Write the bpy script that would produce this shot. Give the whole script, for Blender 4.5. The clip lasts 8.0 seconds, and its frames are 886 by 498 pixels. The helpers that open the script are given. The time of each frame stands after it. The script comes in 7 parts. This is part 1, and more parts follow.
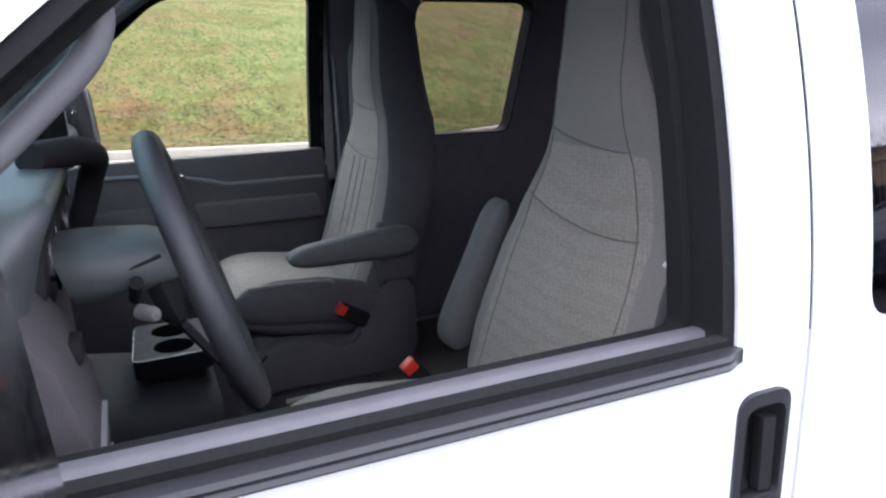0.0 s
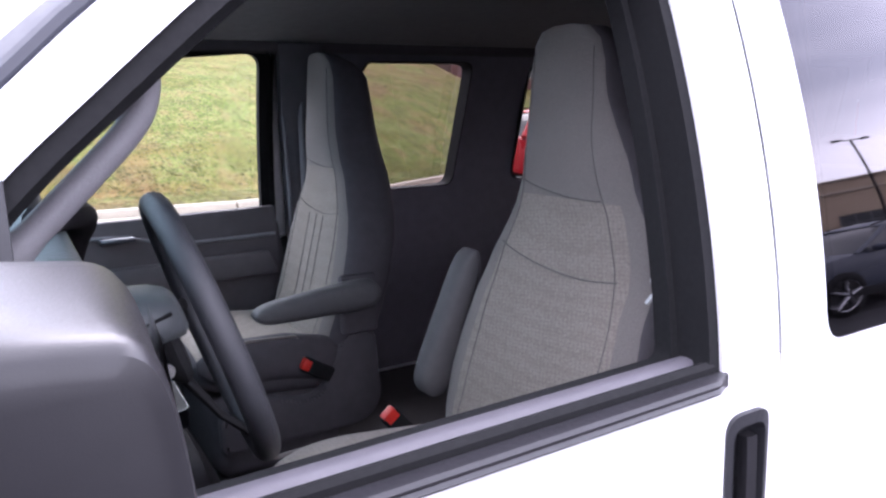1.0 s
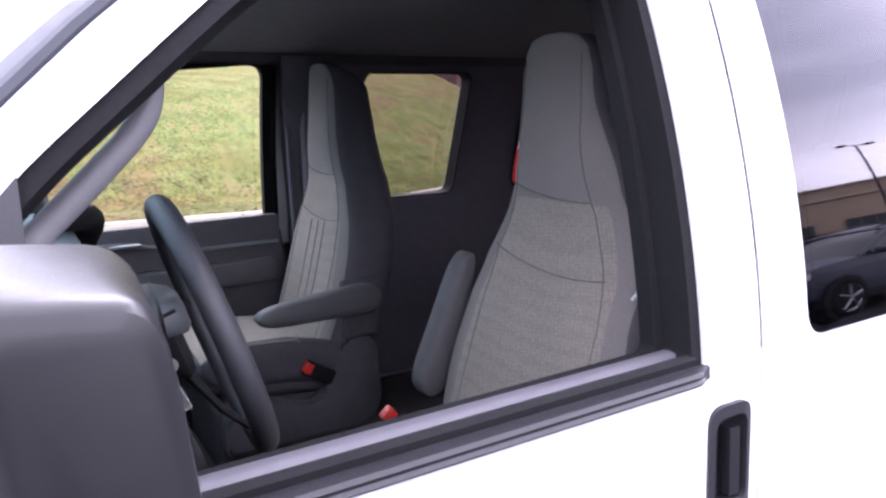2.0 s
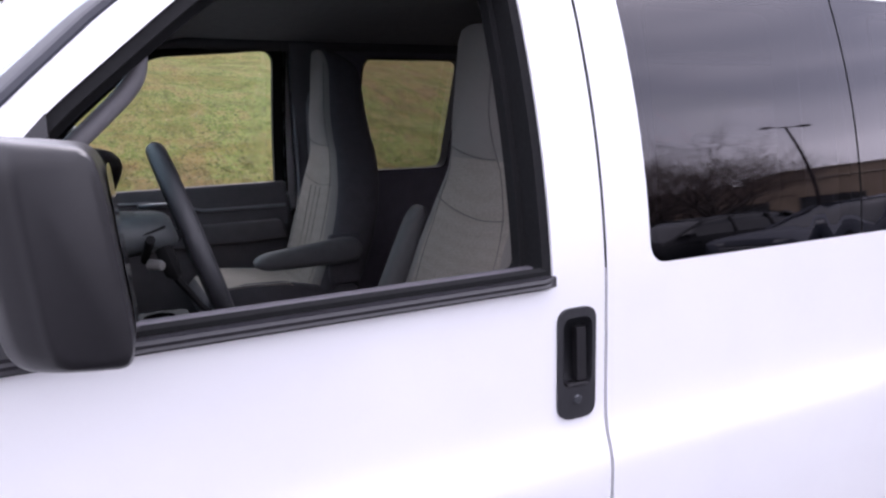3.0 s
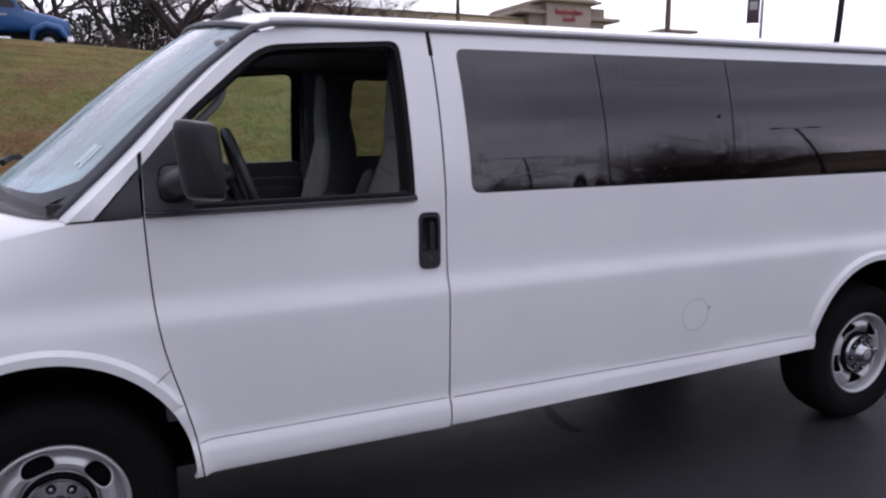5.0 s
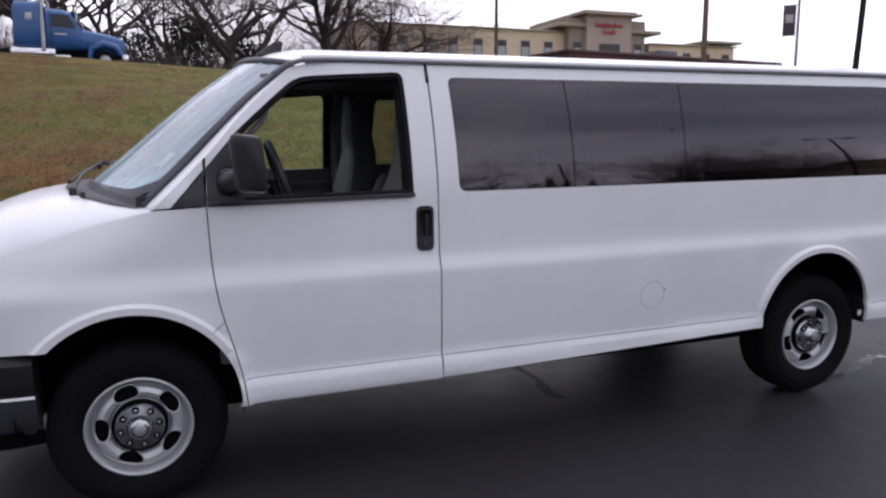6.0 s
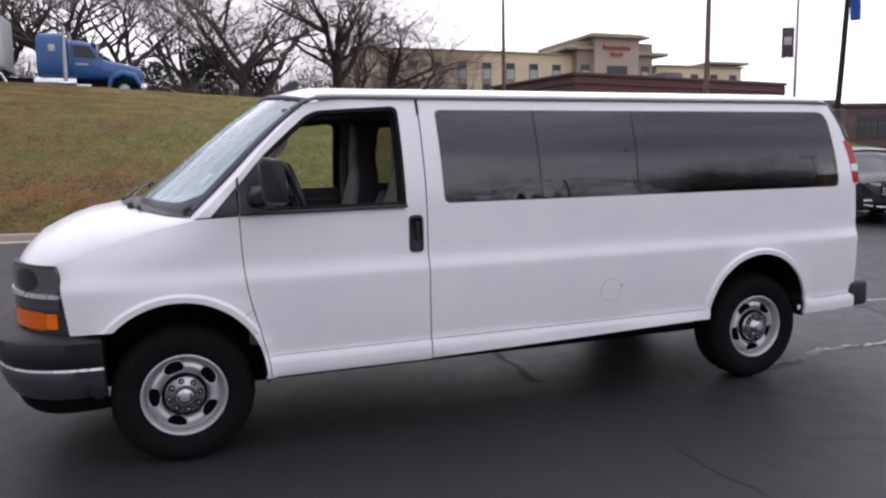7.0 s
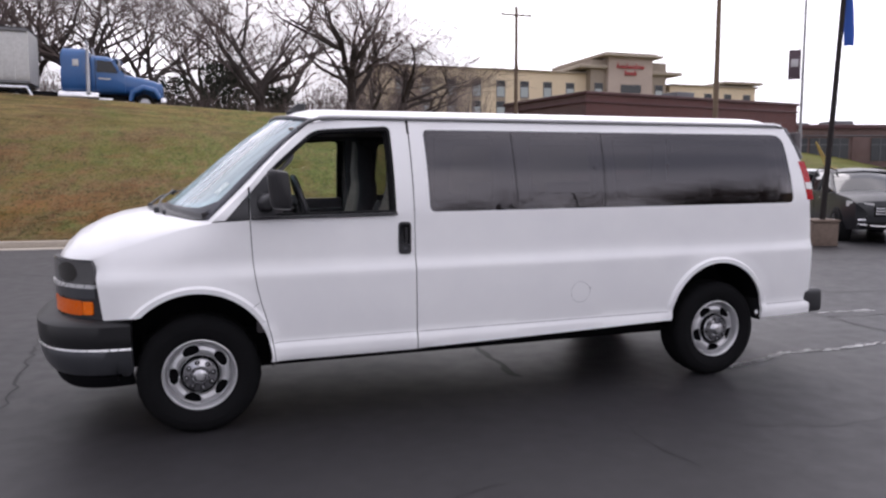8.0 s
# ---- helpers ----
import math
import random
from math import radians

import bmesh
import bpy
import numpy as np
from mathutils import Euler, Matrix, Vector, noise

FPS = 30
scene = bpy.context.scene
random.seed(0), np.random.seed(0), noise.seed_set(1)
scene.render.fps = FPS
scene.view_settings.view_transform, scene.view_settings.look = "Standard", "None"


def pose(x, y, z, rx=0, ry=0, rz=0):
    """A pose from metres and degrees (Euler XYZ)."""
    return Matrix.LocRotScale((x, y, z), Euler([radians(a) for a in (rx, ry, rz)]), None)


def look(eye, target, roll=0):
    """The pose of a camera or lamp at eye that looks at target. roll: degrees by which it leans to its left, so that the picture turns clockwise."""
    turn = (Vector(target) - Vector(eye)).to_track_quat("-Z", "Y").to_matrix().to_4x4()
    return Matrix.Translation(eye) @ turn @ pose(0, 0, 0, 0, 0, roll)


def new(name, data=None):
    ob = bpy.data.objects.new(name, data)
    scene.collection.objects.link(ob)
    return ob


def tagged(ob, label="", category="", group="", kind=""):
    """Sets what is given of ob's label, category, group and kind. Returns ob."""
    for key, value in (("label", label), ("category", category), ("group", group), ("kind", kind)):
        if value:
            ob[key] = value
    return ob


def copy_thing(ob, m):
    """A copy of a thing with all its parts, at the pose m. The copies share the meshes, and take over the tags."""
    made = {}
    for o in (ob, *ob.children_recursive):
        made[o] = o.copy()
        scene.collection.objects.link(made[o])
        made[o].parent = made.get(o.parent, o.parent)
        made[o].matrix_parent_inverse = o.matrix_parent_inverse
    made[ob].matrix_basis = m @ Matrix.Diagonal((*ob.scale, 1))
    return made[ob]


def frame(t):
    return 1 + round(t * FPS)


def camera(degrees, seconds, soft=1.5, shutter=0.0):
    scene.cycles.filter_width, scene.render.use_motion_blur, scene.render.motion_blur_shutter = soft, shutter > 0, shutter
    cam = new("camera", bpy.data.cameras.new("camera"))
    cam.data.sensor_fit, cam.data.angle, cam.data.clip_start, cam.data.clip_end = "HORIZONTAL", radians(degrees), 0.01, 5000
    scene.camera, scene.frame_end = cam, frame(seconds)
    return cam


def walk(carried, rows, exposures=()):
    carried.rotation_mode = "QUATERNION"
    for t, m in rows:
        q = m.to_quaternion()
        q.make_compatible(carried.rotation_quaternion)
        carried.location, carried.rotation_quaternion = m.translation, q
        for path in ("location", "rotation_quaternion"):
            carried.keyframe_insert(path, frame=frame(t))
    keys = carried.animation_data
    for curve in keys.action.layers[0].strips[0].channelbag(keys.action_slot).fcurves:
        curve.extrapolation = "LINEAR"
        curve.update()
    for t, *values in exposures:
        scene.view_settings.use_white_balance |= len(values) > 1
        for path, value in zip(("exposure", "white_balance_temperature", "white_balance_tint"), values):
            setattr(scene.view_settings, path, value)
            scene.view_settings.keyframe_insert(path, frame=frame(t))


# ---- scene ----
from mathutils import geometry

# ------------------------------------------------------------------ camera
# World: x runs along the van to its tail, y across it away from the camera, z up.
# The origin lies on the ground under the front wheel on the driver's side.
cam = camera(63.1, 8.0, soft=2.4)
PATH = [
    (0, (0.629, -0.565, 1.731), (1.413, 1.199, 1.207), -0.7),
    (0.5, (0.531, -0.567, 1.754), (1.503, 1.143, 1.389), -0.2),
    (1, (0.499, -0.565, 1.739), (1.5, 1.124, 1.356), -1.4),
    (2.5, (0.493, -0.728, 1.716), (1.463, 0.988, 1.375), -1.9),
    (3, (0.528, -1.036, 1.681), (1.403, 0.724, 1.311), -1.1),
    (3.5, (0.398, -1.343, 1.661), (1.283, 0.417, 1.316), -1.5),
    (4, (0.262, -1.712, 1.669), (1.149, 0.046, 1.321), -0.9),
    (4.5, (0.292, -2.091, 1.66), (1.143, -0.317, 1.304), -0.5),
    (6, (0.183, -3.249, 1.662), (0.884, -1.403, 1.346), -0.4),
    (6.5, (0.121, -3.616, 1.652), (0.798, -1.754, 1.379), -0.9),
    (7, (0.043, -4.006, 1.658), (0.717, -2.141, 1.403), -1.0),
    (7.5, (0.069, -4.334, 1.65), (0.714, -2.461, 1.373), -0.2),
    (8, (0.019, -4.623, 1.645), (0.661, -2.741, 1.434), -0.3),
]
walk(cam, [(t, look(eye, target, roll)) for t, eye, target, roll in PATH],
     exposures=[(0.0, 1.34, 5850, 15), (0.5, 1.62, 5850, 22), (2.5, 1.63, 5850, 28), (2.9, 0.80, 5980, 25), (3.3, 0.14, 6060, 21), (3.6, -0.18, 6040, 20), (4.0, -0.50, 6000, 20), (4.5, -0.70, 5960, 21), (6.0, -0.80, 6050, 20), (7.0, -0.57, 6220, 18), (8.0, -0.43, 6280, 18)])

# ------------------------------------------------------------------ sky and sun
world = bpy.data.worlds.new("overcast_sky")
scene.world = world
world.use_nodes = True
wt = world.node_tree
wt.nodes.clear()


def wnode(kind, **values):
    n = wt.nodes.new(kind)
    for k, v in values.items():
        n.inputs[k.replace("_", " ")].default_value = v
    return n


sky = wt.nodes.new("ShaderNodeTexSky")
sky.sky_type, sky.sun_disc = "NISHITA", False
sky.sun_elevation, sky.sun_rotation = radians(48), radians(27)
sky.air_density, sky.dust_density = 1.0, 4.0
co = wt.nodes.new("ShaderNodeTexCoord")
mp = wt.nodes.new("ShaderNodeMapping")
mp.inputs["Scale"].default_value = (1.0, 1.0, 2.4)
wt.links.new(co.outputs["Generated"], mp.inputs["Vector"])
cloud = wnode("ShaderNodeTexNoise", Scale=1.5, Detail=3.0, Roughness=0.45, Distortion=0.4)
wt.links.new(mp.outputs["Vector"], cloud.inputs["Vector"])
ramp = wt.nodes.new("ShaderNodeValToRGB")
ramp.color_ramp.elements[0].position, ramp.color_ramp.elements[0].color = 0.36, (8.6, 8.8, 9.7, 1)
ramp.color_ramp.elements[1].position, ramp.color_ramp.elements[1].color = 0.66, (19.5, 19.1, 19.2, 1)
wt.links.new(cloud.outputs["Fac"], ramp.inputs["Fac"])
mix = wt.nodes.new("ShaderNodeMixRGB")
mix.inputs["Fac"].default_value = 0.92
wt.links.new(sky.outputs["Color"], mix.inputs["Color1"])
wt.links.new(ramp.outputs["Color"], mix.inputs["Color2"])
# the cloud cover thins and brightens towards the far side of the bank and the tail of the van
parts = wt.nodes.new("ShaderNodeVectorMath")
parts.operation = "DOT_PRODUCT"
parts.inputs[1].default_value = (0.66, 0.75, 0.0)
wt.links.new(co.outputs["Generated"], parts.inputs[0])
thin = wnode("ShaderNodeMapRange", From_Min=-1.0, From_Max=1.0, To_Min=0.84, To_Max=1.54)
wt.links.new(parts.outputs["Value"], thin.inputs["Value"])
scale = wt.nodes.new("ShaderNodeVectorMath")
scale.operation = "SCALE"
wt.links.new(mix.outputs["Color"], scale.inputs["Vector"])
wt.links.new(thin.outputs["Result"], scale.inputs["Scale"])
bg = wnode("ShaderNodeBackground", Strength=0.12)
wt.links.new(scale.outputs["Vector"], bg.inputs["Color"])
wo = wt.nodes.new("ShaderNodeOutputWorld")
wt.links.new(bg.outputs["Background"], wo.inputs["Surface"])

sun_data = bpy.data.lights.new("sun", "SUN")
sun_data.energy, sun_data.angle, sun_data.color = 0.9, radians(30), (1.0, 0.97, 0.93)
sun = new("sun", sun_data)
sun.matrix_world = look((10, 20, 25), (0, 0, 0))

# ------------------------------------------------------------------ geometry helpers
def loop(seq):
    n = len(seq)
    return [(seq[i], seq[(i + 1) % n]) for i in range(n)]


def table(x, xs, ys):
    return float(np.interp(x, xs, ys))


def smooth(a, b, x):
    t = min(1.0, max(0.0, (x - a) / (b - a)))
    return t * t * (3 - 2 * t)


def resample(poly, step, closed=True):
    out = []
    pairs = loop(poly) if closed else list(zip(poly, poly[1:]))
    for a, b in pairs:
        d = math.dist(a, b)
        n = max(1, int(math.ceil(d / step)))
        out += [tuple(a[k] + (b[k] - a[k]) * i / n for k in range(len(a))) for i in range(n)]
    if not closed:
        out.append(tuple(poly[-1]))
    return out


def rounded(poly, radius, n=6):
    """A polygon with its corners rounded; radius is one number or one for each corner."""
    out, m = [], len(poly)
    for i in range(m):
        p0, p1, p2 = Vector(poly[i - 1]), Vector(poly[i]), Vector(poly[(i + 1) % m])
        r = radius[i] if isinstance(radius, (list, tuple)) else radius
        r = min(r, (p0 - p1).length * 0.49, (p2 - p1).length * 0.49)
        if r <= 0:
            out.append(tuple(p1))
            continue
        a, b = p1 + (p0 - p1).normalized() * r, p1 + (p2 - p1).normalized() * r
        for k in range(n + 1):
            t = k / n
            out.append(tuple(a * (1 - t) ** 2 + p1 * 2 * t * (1 - t) + b * t * t))
    return out


def arc(cx, cz, r, a0, a1, n=24, rz=None):
    rz = r if rz is None else rz
    return [(cx + r * math.cos(radians(a0 + (a1 - a0) * i / n)), cz + rz * math.sin(radians(a0 + (a1 - a0) * i / n))) for i in range(n + 1)]


def within(pts, poly):
    pts = np.asarray(pts, float)
    hit = np.zeros(len(pts), bool)
    for (x0, y0), (x1, y1) in loop([tuple(p) for p in poly]):
        if y0 == y1:
            continue
        c = ((y0 > pts[:, 1]) != (y1 > pts[:, 1])) & (pts[:, 0] < (x1 - x0) * (pts[:, 1] - y0) / (y1 - y0) + x0)
        hit ^= c
    return hit


def sheet(outer, holes=(), step=0.04, lines=()):
    """A flat net of triangles in the plane, bounded by outer, with holes."""
    pts, edges = [], []
    for ring in (outer, *holes):
        ring = resample(ring, step)
        k = len(pts)
        pts += ring
        edges += [(k + a, k + b) for a, b in loop(range(len(ring)))]
    for line in lines:
        line = resample(line, step, False)
        k = len(pts)
        pts += line
        edges += [(k + i, k + i + 1) for i in range(len(line) - 1)]
    ring = np.array(pts)
    lo, hi = ring.min(0), ring.max(0)
    g = np.array([(x, y) for j, y in enumerate(np.arange(lo[1] + step / 2, hi[1], step)) for x in np.arange(lo[0] + step * (0.25 + 0.5 * (j % 2)), hi[0], step)])
    if len(g):
        keep = within(g, outer)
        for h in holes:
            keep &= ~within(g, h)
        g = g[keep]
    if len(g):
        near = np.array([np.min(np.sum((ring - p) ** 2, 1)) for p in g])
        g = g[near > (0.55 * step) ** 2]
    allp = [Vector(p) for p in pts] + [Vector((float(p[0]), float(p[1]))) for p in g]
    v, _, f, *_ = geometry.delaunay_2d_cdt(allp, edges, [], 0, 1e-7)
    v = [tuple(p) for p in v]
    f = [tuple(q) for q in f]
    mid = np.array([np.mean([v[i] for i in q], 0) for q in f])
    keep = within(mid, outer)
    for h in holes:
        keep &= ~within(mid, h)
    f = [q for q, k in zip(f, keep) if k]
    used = sorted({i for q in f for i in q})
    where = {i: k for k, i in enumerate(used)}
    return [v[i] for i in used], [tuple(where[i] for i in q) for q in f]


def rim_edges(faces):
    count = {}
    for q in faces:
        for a, b in loop(q):
            count.setdefault((min(a, b), max(a, b)), []).append((a, b))
    return [c[0] for c in count.values() if len(c) == 1]


def thick(v, f, way):
    """Turns the rim of a sheet inwards by the vector way, as a folded flange."""
    v, f = list(v), list(f)
    new_at = {}
    for a, b in rim_edges(f):
        for i in (a, b):
            if i not in new_at:
                new_at[i] = len(v)
                v.append(tuple(np.add(v[i], way)))
        f.append((b, a, new_at[a], new_at[b]))
    return v, f


def grid(fn, nu, nv, wrap_u=False):
    v = [tuple(fn(i / nu, j / nv)) for j in range(nv + 1) for i in range(nu + (0 if wrap_u else 1))]
    w = nu if wrap_u else nu + 1
    f = [(j * w + i, j * w + (i + 1) % w, (j + 1) * w + (i + 1) % w, (j + 1) * w + i) for j in range(nv) for i in range(nu)]
    return v, f


def smooth_path(pts, n=6):
    """Points of a smooth curve through the given ones."""
    p = [Vector(q) for q in pts]
    p = [p[0] * 2 - p[1]] + p + [p[-1] * 2 - p[-2]]
    out = []
    for a, b, c, d in zip(p, p[1:], p[2:], p[3:]):
        for k in range(n):
            t = k / n
            out.append(0.5 * (2 * b + (c - a) * t + (2 * a - 5 * b + 4 * c - d) * t * t + (3 * b - a - 3 * c + d) * t ** 3))
    return out + [p[-2]]


def merge(*gs):
    v, f = [], []
    for a, b in gs:
        k = len(v)
        v += list(a)
        f += [tuple(i + k for i in q) for q in b]
    return v, f


def moved(g, m):
    return [tuple(m @ Vector(p)) for p in g[0]], g[1]


def flip_y(g, w=2.0):
    return [(x, w - y, z) for x, y, z in g[0]], [tuple(reversed(q)) for q in g[1]]


def lathe(profile, n=48, axis="y"):
    """Turns a profile of (radius, along) about an axis."""
    def fn(u, s):
        r, h = profile[round(s * (len(profile) - 1))]
        a = 2 * math.pi * u
        p = (r * math.cos(a), h, r * math.sin(a))
        return p if axis == "y" else ((p[0], p[2], p[1]) if axis == "z" else (p[1], p[0], p[2]))
    return grid(fn, n, len(profile) - 1, True)


def tube(path, radius, n=10, flat=1.0, caps=True):
    """A round or flattened bar along a path; radius is one number or one for each point."""
    path = [Vector(p) for p in path]
    rad = radius if isinstance(radius, (list, tuple)) else [radius] * len(path)
    v, f, up = [], [], None
    for i, p in enumerate(path):
        d = (path[min(i + 1, len(path) - 1)] - path[max(i - 1, 0)]).normalized()
        if up is None:
            up = d.orthogonal().normalized() if abs(d.z) > 0.95 else Vector((0, 0, 1))
        side = d.cross(up).normalized()
        up = side.cross(d).normalized()
        for k in range(n):
            a = 2 * math.pi * k / n
            v.append(tuple(p + rad[i] * (side * math.cos(a) + up * math.sin(a) * flat)))
    for i in range(len(path) - 1):
        for k in range(n):
            f.append((i * n + k, i * n + (k + 1) % n, (i + 1) * n + (k + 1) % n, (i + 1) * n + k))
    if caps:
        f.append(tuple(reversed(range(n))))
        f.append(tuple(range((len(path) - 1) * n, len(path) * n)))
    return v, f


def loft(rings, caps=True):
    n = len(rings[0])
    v = [tuple(p) for r in rings for p in r]
    f = [(j * n + i, j * n + (i + 1) % n, (j + 1) * n + (i + 1) % n, (j + 1) * n + i) for j in range(len(rings) - 1) for i in range(n)]
    if caps:
        f.append(tuple(reversed(range(n))))
        f.append(tuple(range((len(rings) - 1) * n, len(rings) * n)))
    return v, f


def squircle(a, b, n=28, p=3.2):
    out = []
    for k in range(n):
        t = 2 * math.pi * k / n
        c, s = math.cos(t), math.sin(t)
        out.append((a * math.copysign(abs(c) ** (2 / p), c), b * math.copysign(abs(s) ** (2 / p), s)))
    return out


def box(x0, x1, y0, y1, z0, z1, bevel=0.0, seg=2):
    bm = bmesh.new()
    bmesh.ops.create_cube(bm, size=1)
    for p in bm.verts:
        p.co = Vector(((x0 + x1) / 2 + p.co.x * (x1 - x0), (y0 + y1) / 2 + p.co.y * (y1 - y0), (z0 + z1) / 2 + p.co.z * (z1 - z0)))
    if bevel:
        bmesh.ops.bevel(bm, geom=list(bm.edges), offset=bevel, segments=seg, affect="EDGES", profile=0.5)
    bm.verts.index_update()
    g = [tuple(p.co) for p in bm.verts], [tuple(p.index for p in q.verts) for q in bm.faces]
    bm.free()
    return g


def prism(outline, y0, y1, bevel=0.0):
    """An outline in x and z, carried from y0 to y1."""
    bm = bmesh.new()
    a = [bm.verts.new((x, y0, z)) for x, z in outline]
    bm.faces.new(a)
    r = bmesh.ops.extrude_face_region(bm, geom=list(bm.faces))
    bmesh.ops.translate(bm, vec=(0, y1 - y0, 0), verts=[e for e in r["geom"] if isinstance(e, bmesh.types.BMVert)])
    bmesh.ops.recalc_face_normals(bm, faces=list(bm.faces))
    if bevel:
        bmesh.ops.bevel(bm, geom=list(bm.edges), offset=bevel, segments=2, affect="EDGES", profile=0.5)
    bm.verts.index_update()
    g = [tuple(p.co) for p in bm.verts], [tuple(p.index for p in q.verts) for q in bm.faces]
    bm.free()
    return g


def part(name, g, material, parent=None, label="", sharp=38, category="", kind="", group=""):
    """Links a net of points and faces as one mesh object, under a thing or a part."""
    me = bpy.data.meshes.new(name)
    me.from_pydata([tuple(p) for p in g[0]], [], [tuple(q) for q in g[1]])
    me.validate()
    me.polygons.foreach_set("use_smooth", [True] * len(me.polygons))
    if sharp:
        me.set_sharp_from_angle(angle=radians(sharp))
    for m in material if isinstance(material, (list, tuple)) else [material]:
        me.materials.append(m)
    ob = new(name, me)
    if parent is not None:
        ob.parent = parent
    return tagged(ob, label, category, group, kind)


def thing(name, label, category, group="", kind=""):
    return tagged(new(name), label, category, group, kind)


# ------------------------------------------------------------------ materials
class Mat:
    """A small wrapper to write node materials in few lines."""

    def __init__(self, name):
        self.m = bpy.data.materials.new(name)
        self.m.use_nodes = True
        self.t = self.m.node_tree
        self.b = self.t.nodes["Principled BSDF"]
        self.out = self.t.nodes["Material Output"]
        self.co = self.t.nodes.new("ShaderNodeTexCoord").outputs["Object"]

    def node(self, kind, ins=None, **attrs):
        n = self.t.nodes.new(kind)
        for k, v in attrs.items():
            setattr_known(n, k, v)
        for k, v in (ins or {}).items():
            self.put(n.inputs[k], v)
        return n

    def put(self, socket, v):
        if isinstance(v, bpy.types.NodeSocket):
            self.t.links.new(v, socket)
        else:
            socket.default_value = v

    def set(self, **ins):
        for k, v in ins.items():
            self.put(self.b.inputs[k.replace("_", " ")], v)
        return self

    def noise(self, scale, detail=4.0, rough=0.55, stretch=None, dist=0.0):
        vec = self.co
        if stretch:
            vec = self.node("ShaderNodeMapping", {"Vector": vec, "Scale": stretch}).outputs["Vector"]
        return self.node("ShaderNodeTexNoise", {"Vector": vec, "Scale": scale, "Detail": detail, "Roughness": rough, "Distortion": dist}).outputs["Fac"]

    def ramp(self, fac, stops):
        n = self.node("ShaderNodeValToRGB", {"Fac": fac})
        e = n.color_ramp.elements
        while len(e) < len(stops):
            e.new(0.5)
        for el, (p, c) in zip(e, stops):
            el.position, el.color = p, (*c, 1) if len(c) == 3 else c
        return n.outputs["Color"]

    def grey(self, fac, lo, hi, a=0.3, b=0.7):
        return self.node("ShaderNodeMapRange", {"Value": fac, "From Min": a, "From Max": b, "To Min": lo, "To Max": hi}).outputs["Result"]

    def mix(self, fac, a, b):
        n = self.node("ShaderNodeMixRGB", {"Fac": fac})
        for s, c in (("Color1", a), ("Color2", b)):
            self.put(n.inputs[s], (*c, 1) if isinstance(c, tuple) and len(c) == 3 else c)
        return n.outputs["Color"]

    def bump(self, height, strength=0.3, distance=0.01):
        n = self.node("ShaderNodeBump", {"Height": height, "Strength": strength, "Distance": distance})
        self.put(self.b.inputs["Normal"], n.outputs["Normal"])
        return self


def setattr_known(n, k, v):
    if k == "operation":
        n.operation = v
    elif k == "feature":
        n.feature = v
    elif k == "wave_type":
        n.wave_type = v


def simple(name, colour, rough=0.5, metal=0.0, grain=0.0, scale=40.0, spec=0.5, coat=0.0, relief=0.0, var=0.12):
    """A plain surface with a little uneven colour, gloss and relief at two scales."""
    m = Mat(name)
    a, b = m.noise(scale * 0.06, 3.0), m.noise(scale, 4.0)
    dark = tuple(c * (1 - var) for c in colour)
    light = tuple(min(1, c * (1 + var)) for c in colour)
    c = m.mix(m.grey(a, 0.2, 0.8), dark, light)
    if grain:
        c = m.mix(m.grey(b, 0, grain), c, tuple(x * 0.45 for x in colour))
    m.set(Base_Color=c, Roughness=m.grey(b, max(0.02, rough - 0.07), min(1, rough + 0.07)), Metallic=metal, Specular_IOR_Level=spec, Coat_Weight=coat, Coat_Roughness=0.05)
    if relief:
        m.bump(b, relief, 0.004)
    return m.m


def glass(name, tint, ior=1.5, rough=0.0, veil=0.0):
    """A pane: it lets tinted light through and mirrors by Fresnel's law."""
    m = Mat(name)
    m.t.nodes.remove(m.b)
    tr = m.node("ShaderNodeBsdfTransparent", {"Color": (*tint, 1)})
    gl = m.node("ShaderNodeBsdfGlossy", {"Color": (0.965, 0.93, 0.99, 1), "Roughness": rough})
    r0 = 2 * ((ior - 1) / (ior + 1)) ** 2
    lw = m.node("ShaderNodeLayerWeight", {"Blend": 0.5}).outputs["Facing"]
    p5 = m.node("ShaderNodeMath", {0: lw, 1: 5.0}, operation="POWER").outputs["Value"]
    fr = m.node("ShaderNodeMapRange", {"Value": p5, "From Min": 0.0, "From Max": 1.0, "To Min": r0, "To Max": 1.0})
    mx = m.node("ShaderNodeMixShader", {0: fr.outputs["Result"], 1: tr.outputs["BSDF"], 2: gl.outputs["BSDF"]})
    if veil:
        # drops and dirt, plus pale streaks that paint the mirrored sky
        df = m.node("ShaderNodeBsdfDiffuse", {"Color": (0.66, 0.86, 0.90, 1)})
        k = m.grey(m.noise(2.0, 5.0, 0.6, (0.5, 7.0, 0.5), 0.5), veil * 0.35, veil * 1.65, 0.32, 0.68)
        mx = m.node("ShaderNodeMixShader", {0: k, 1: mx.outputs["Shader"], 2: df.outputs["BSDF"]})
    m.t.links.new(mx.outputs["Shader"], m.out.inputs["Surface"])
    return m.m


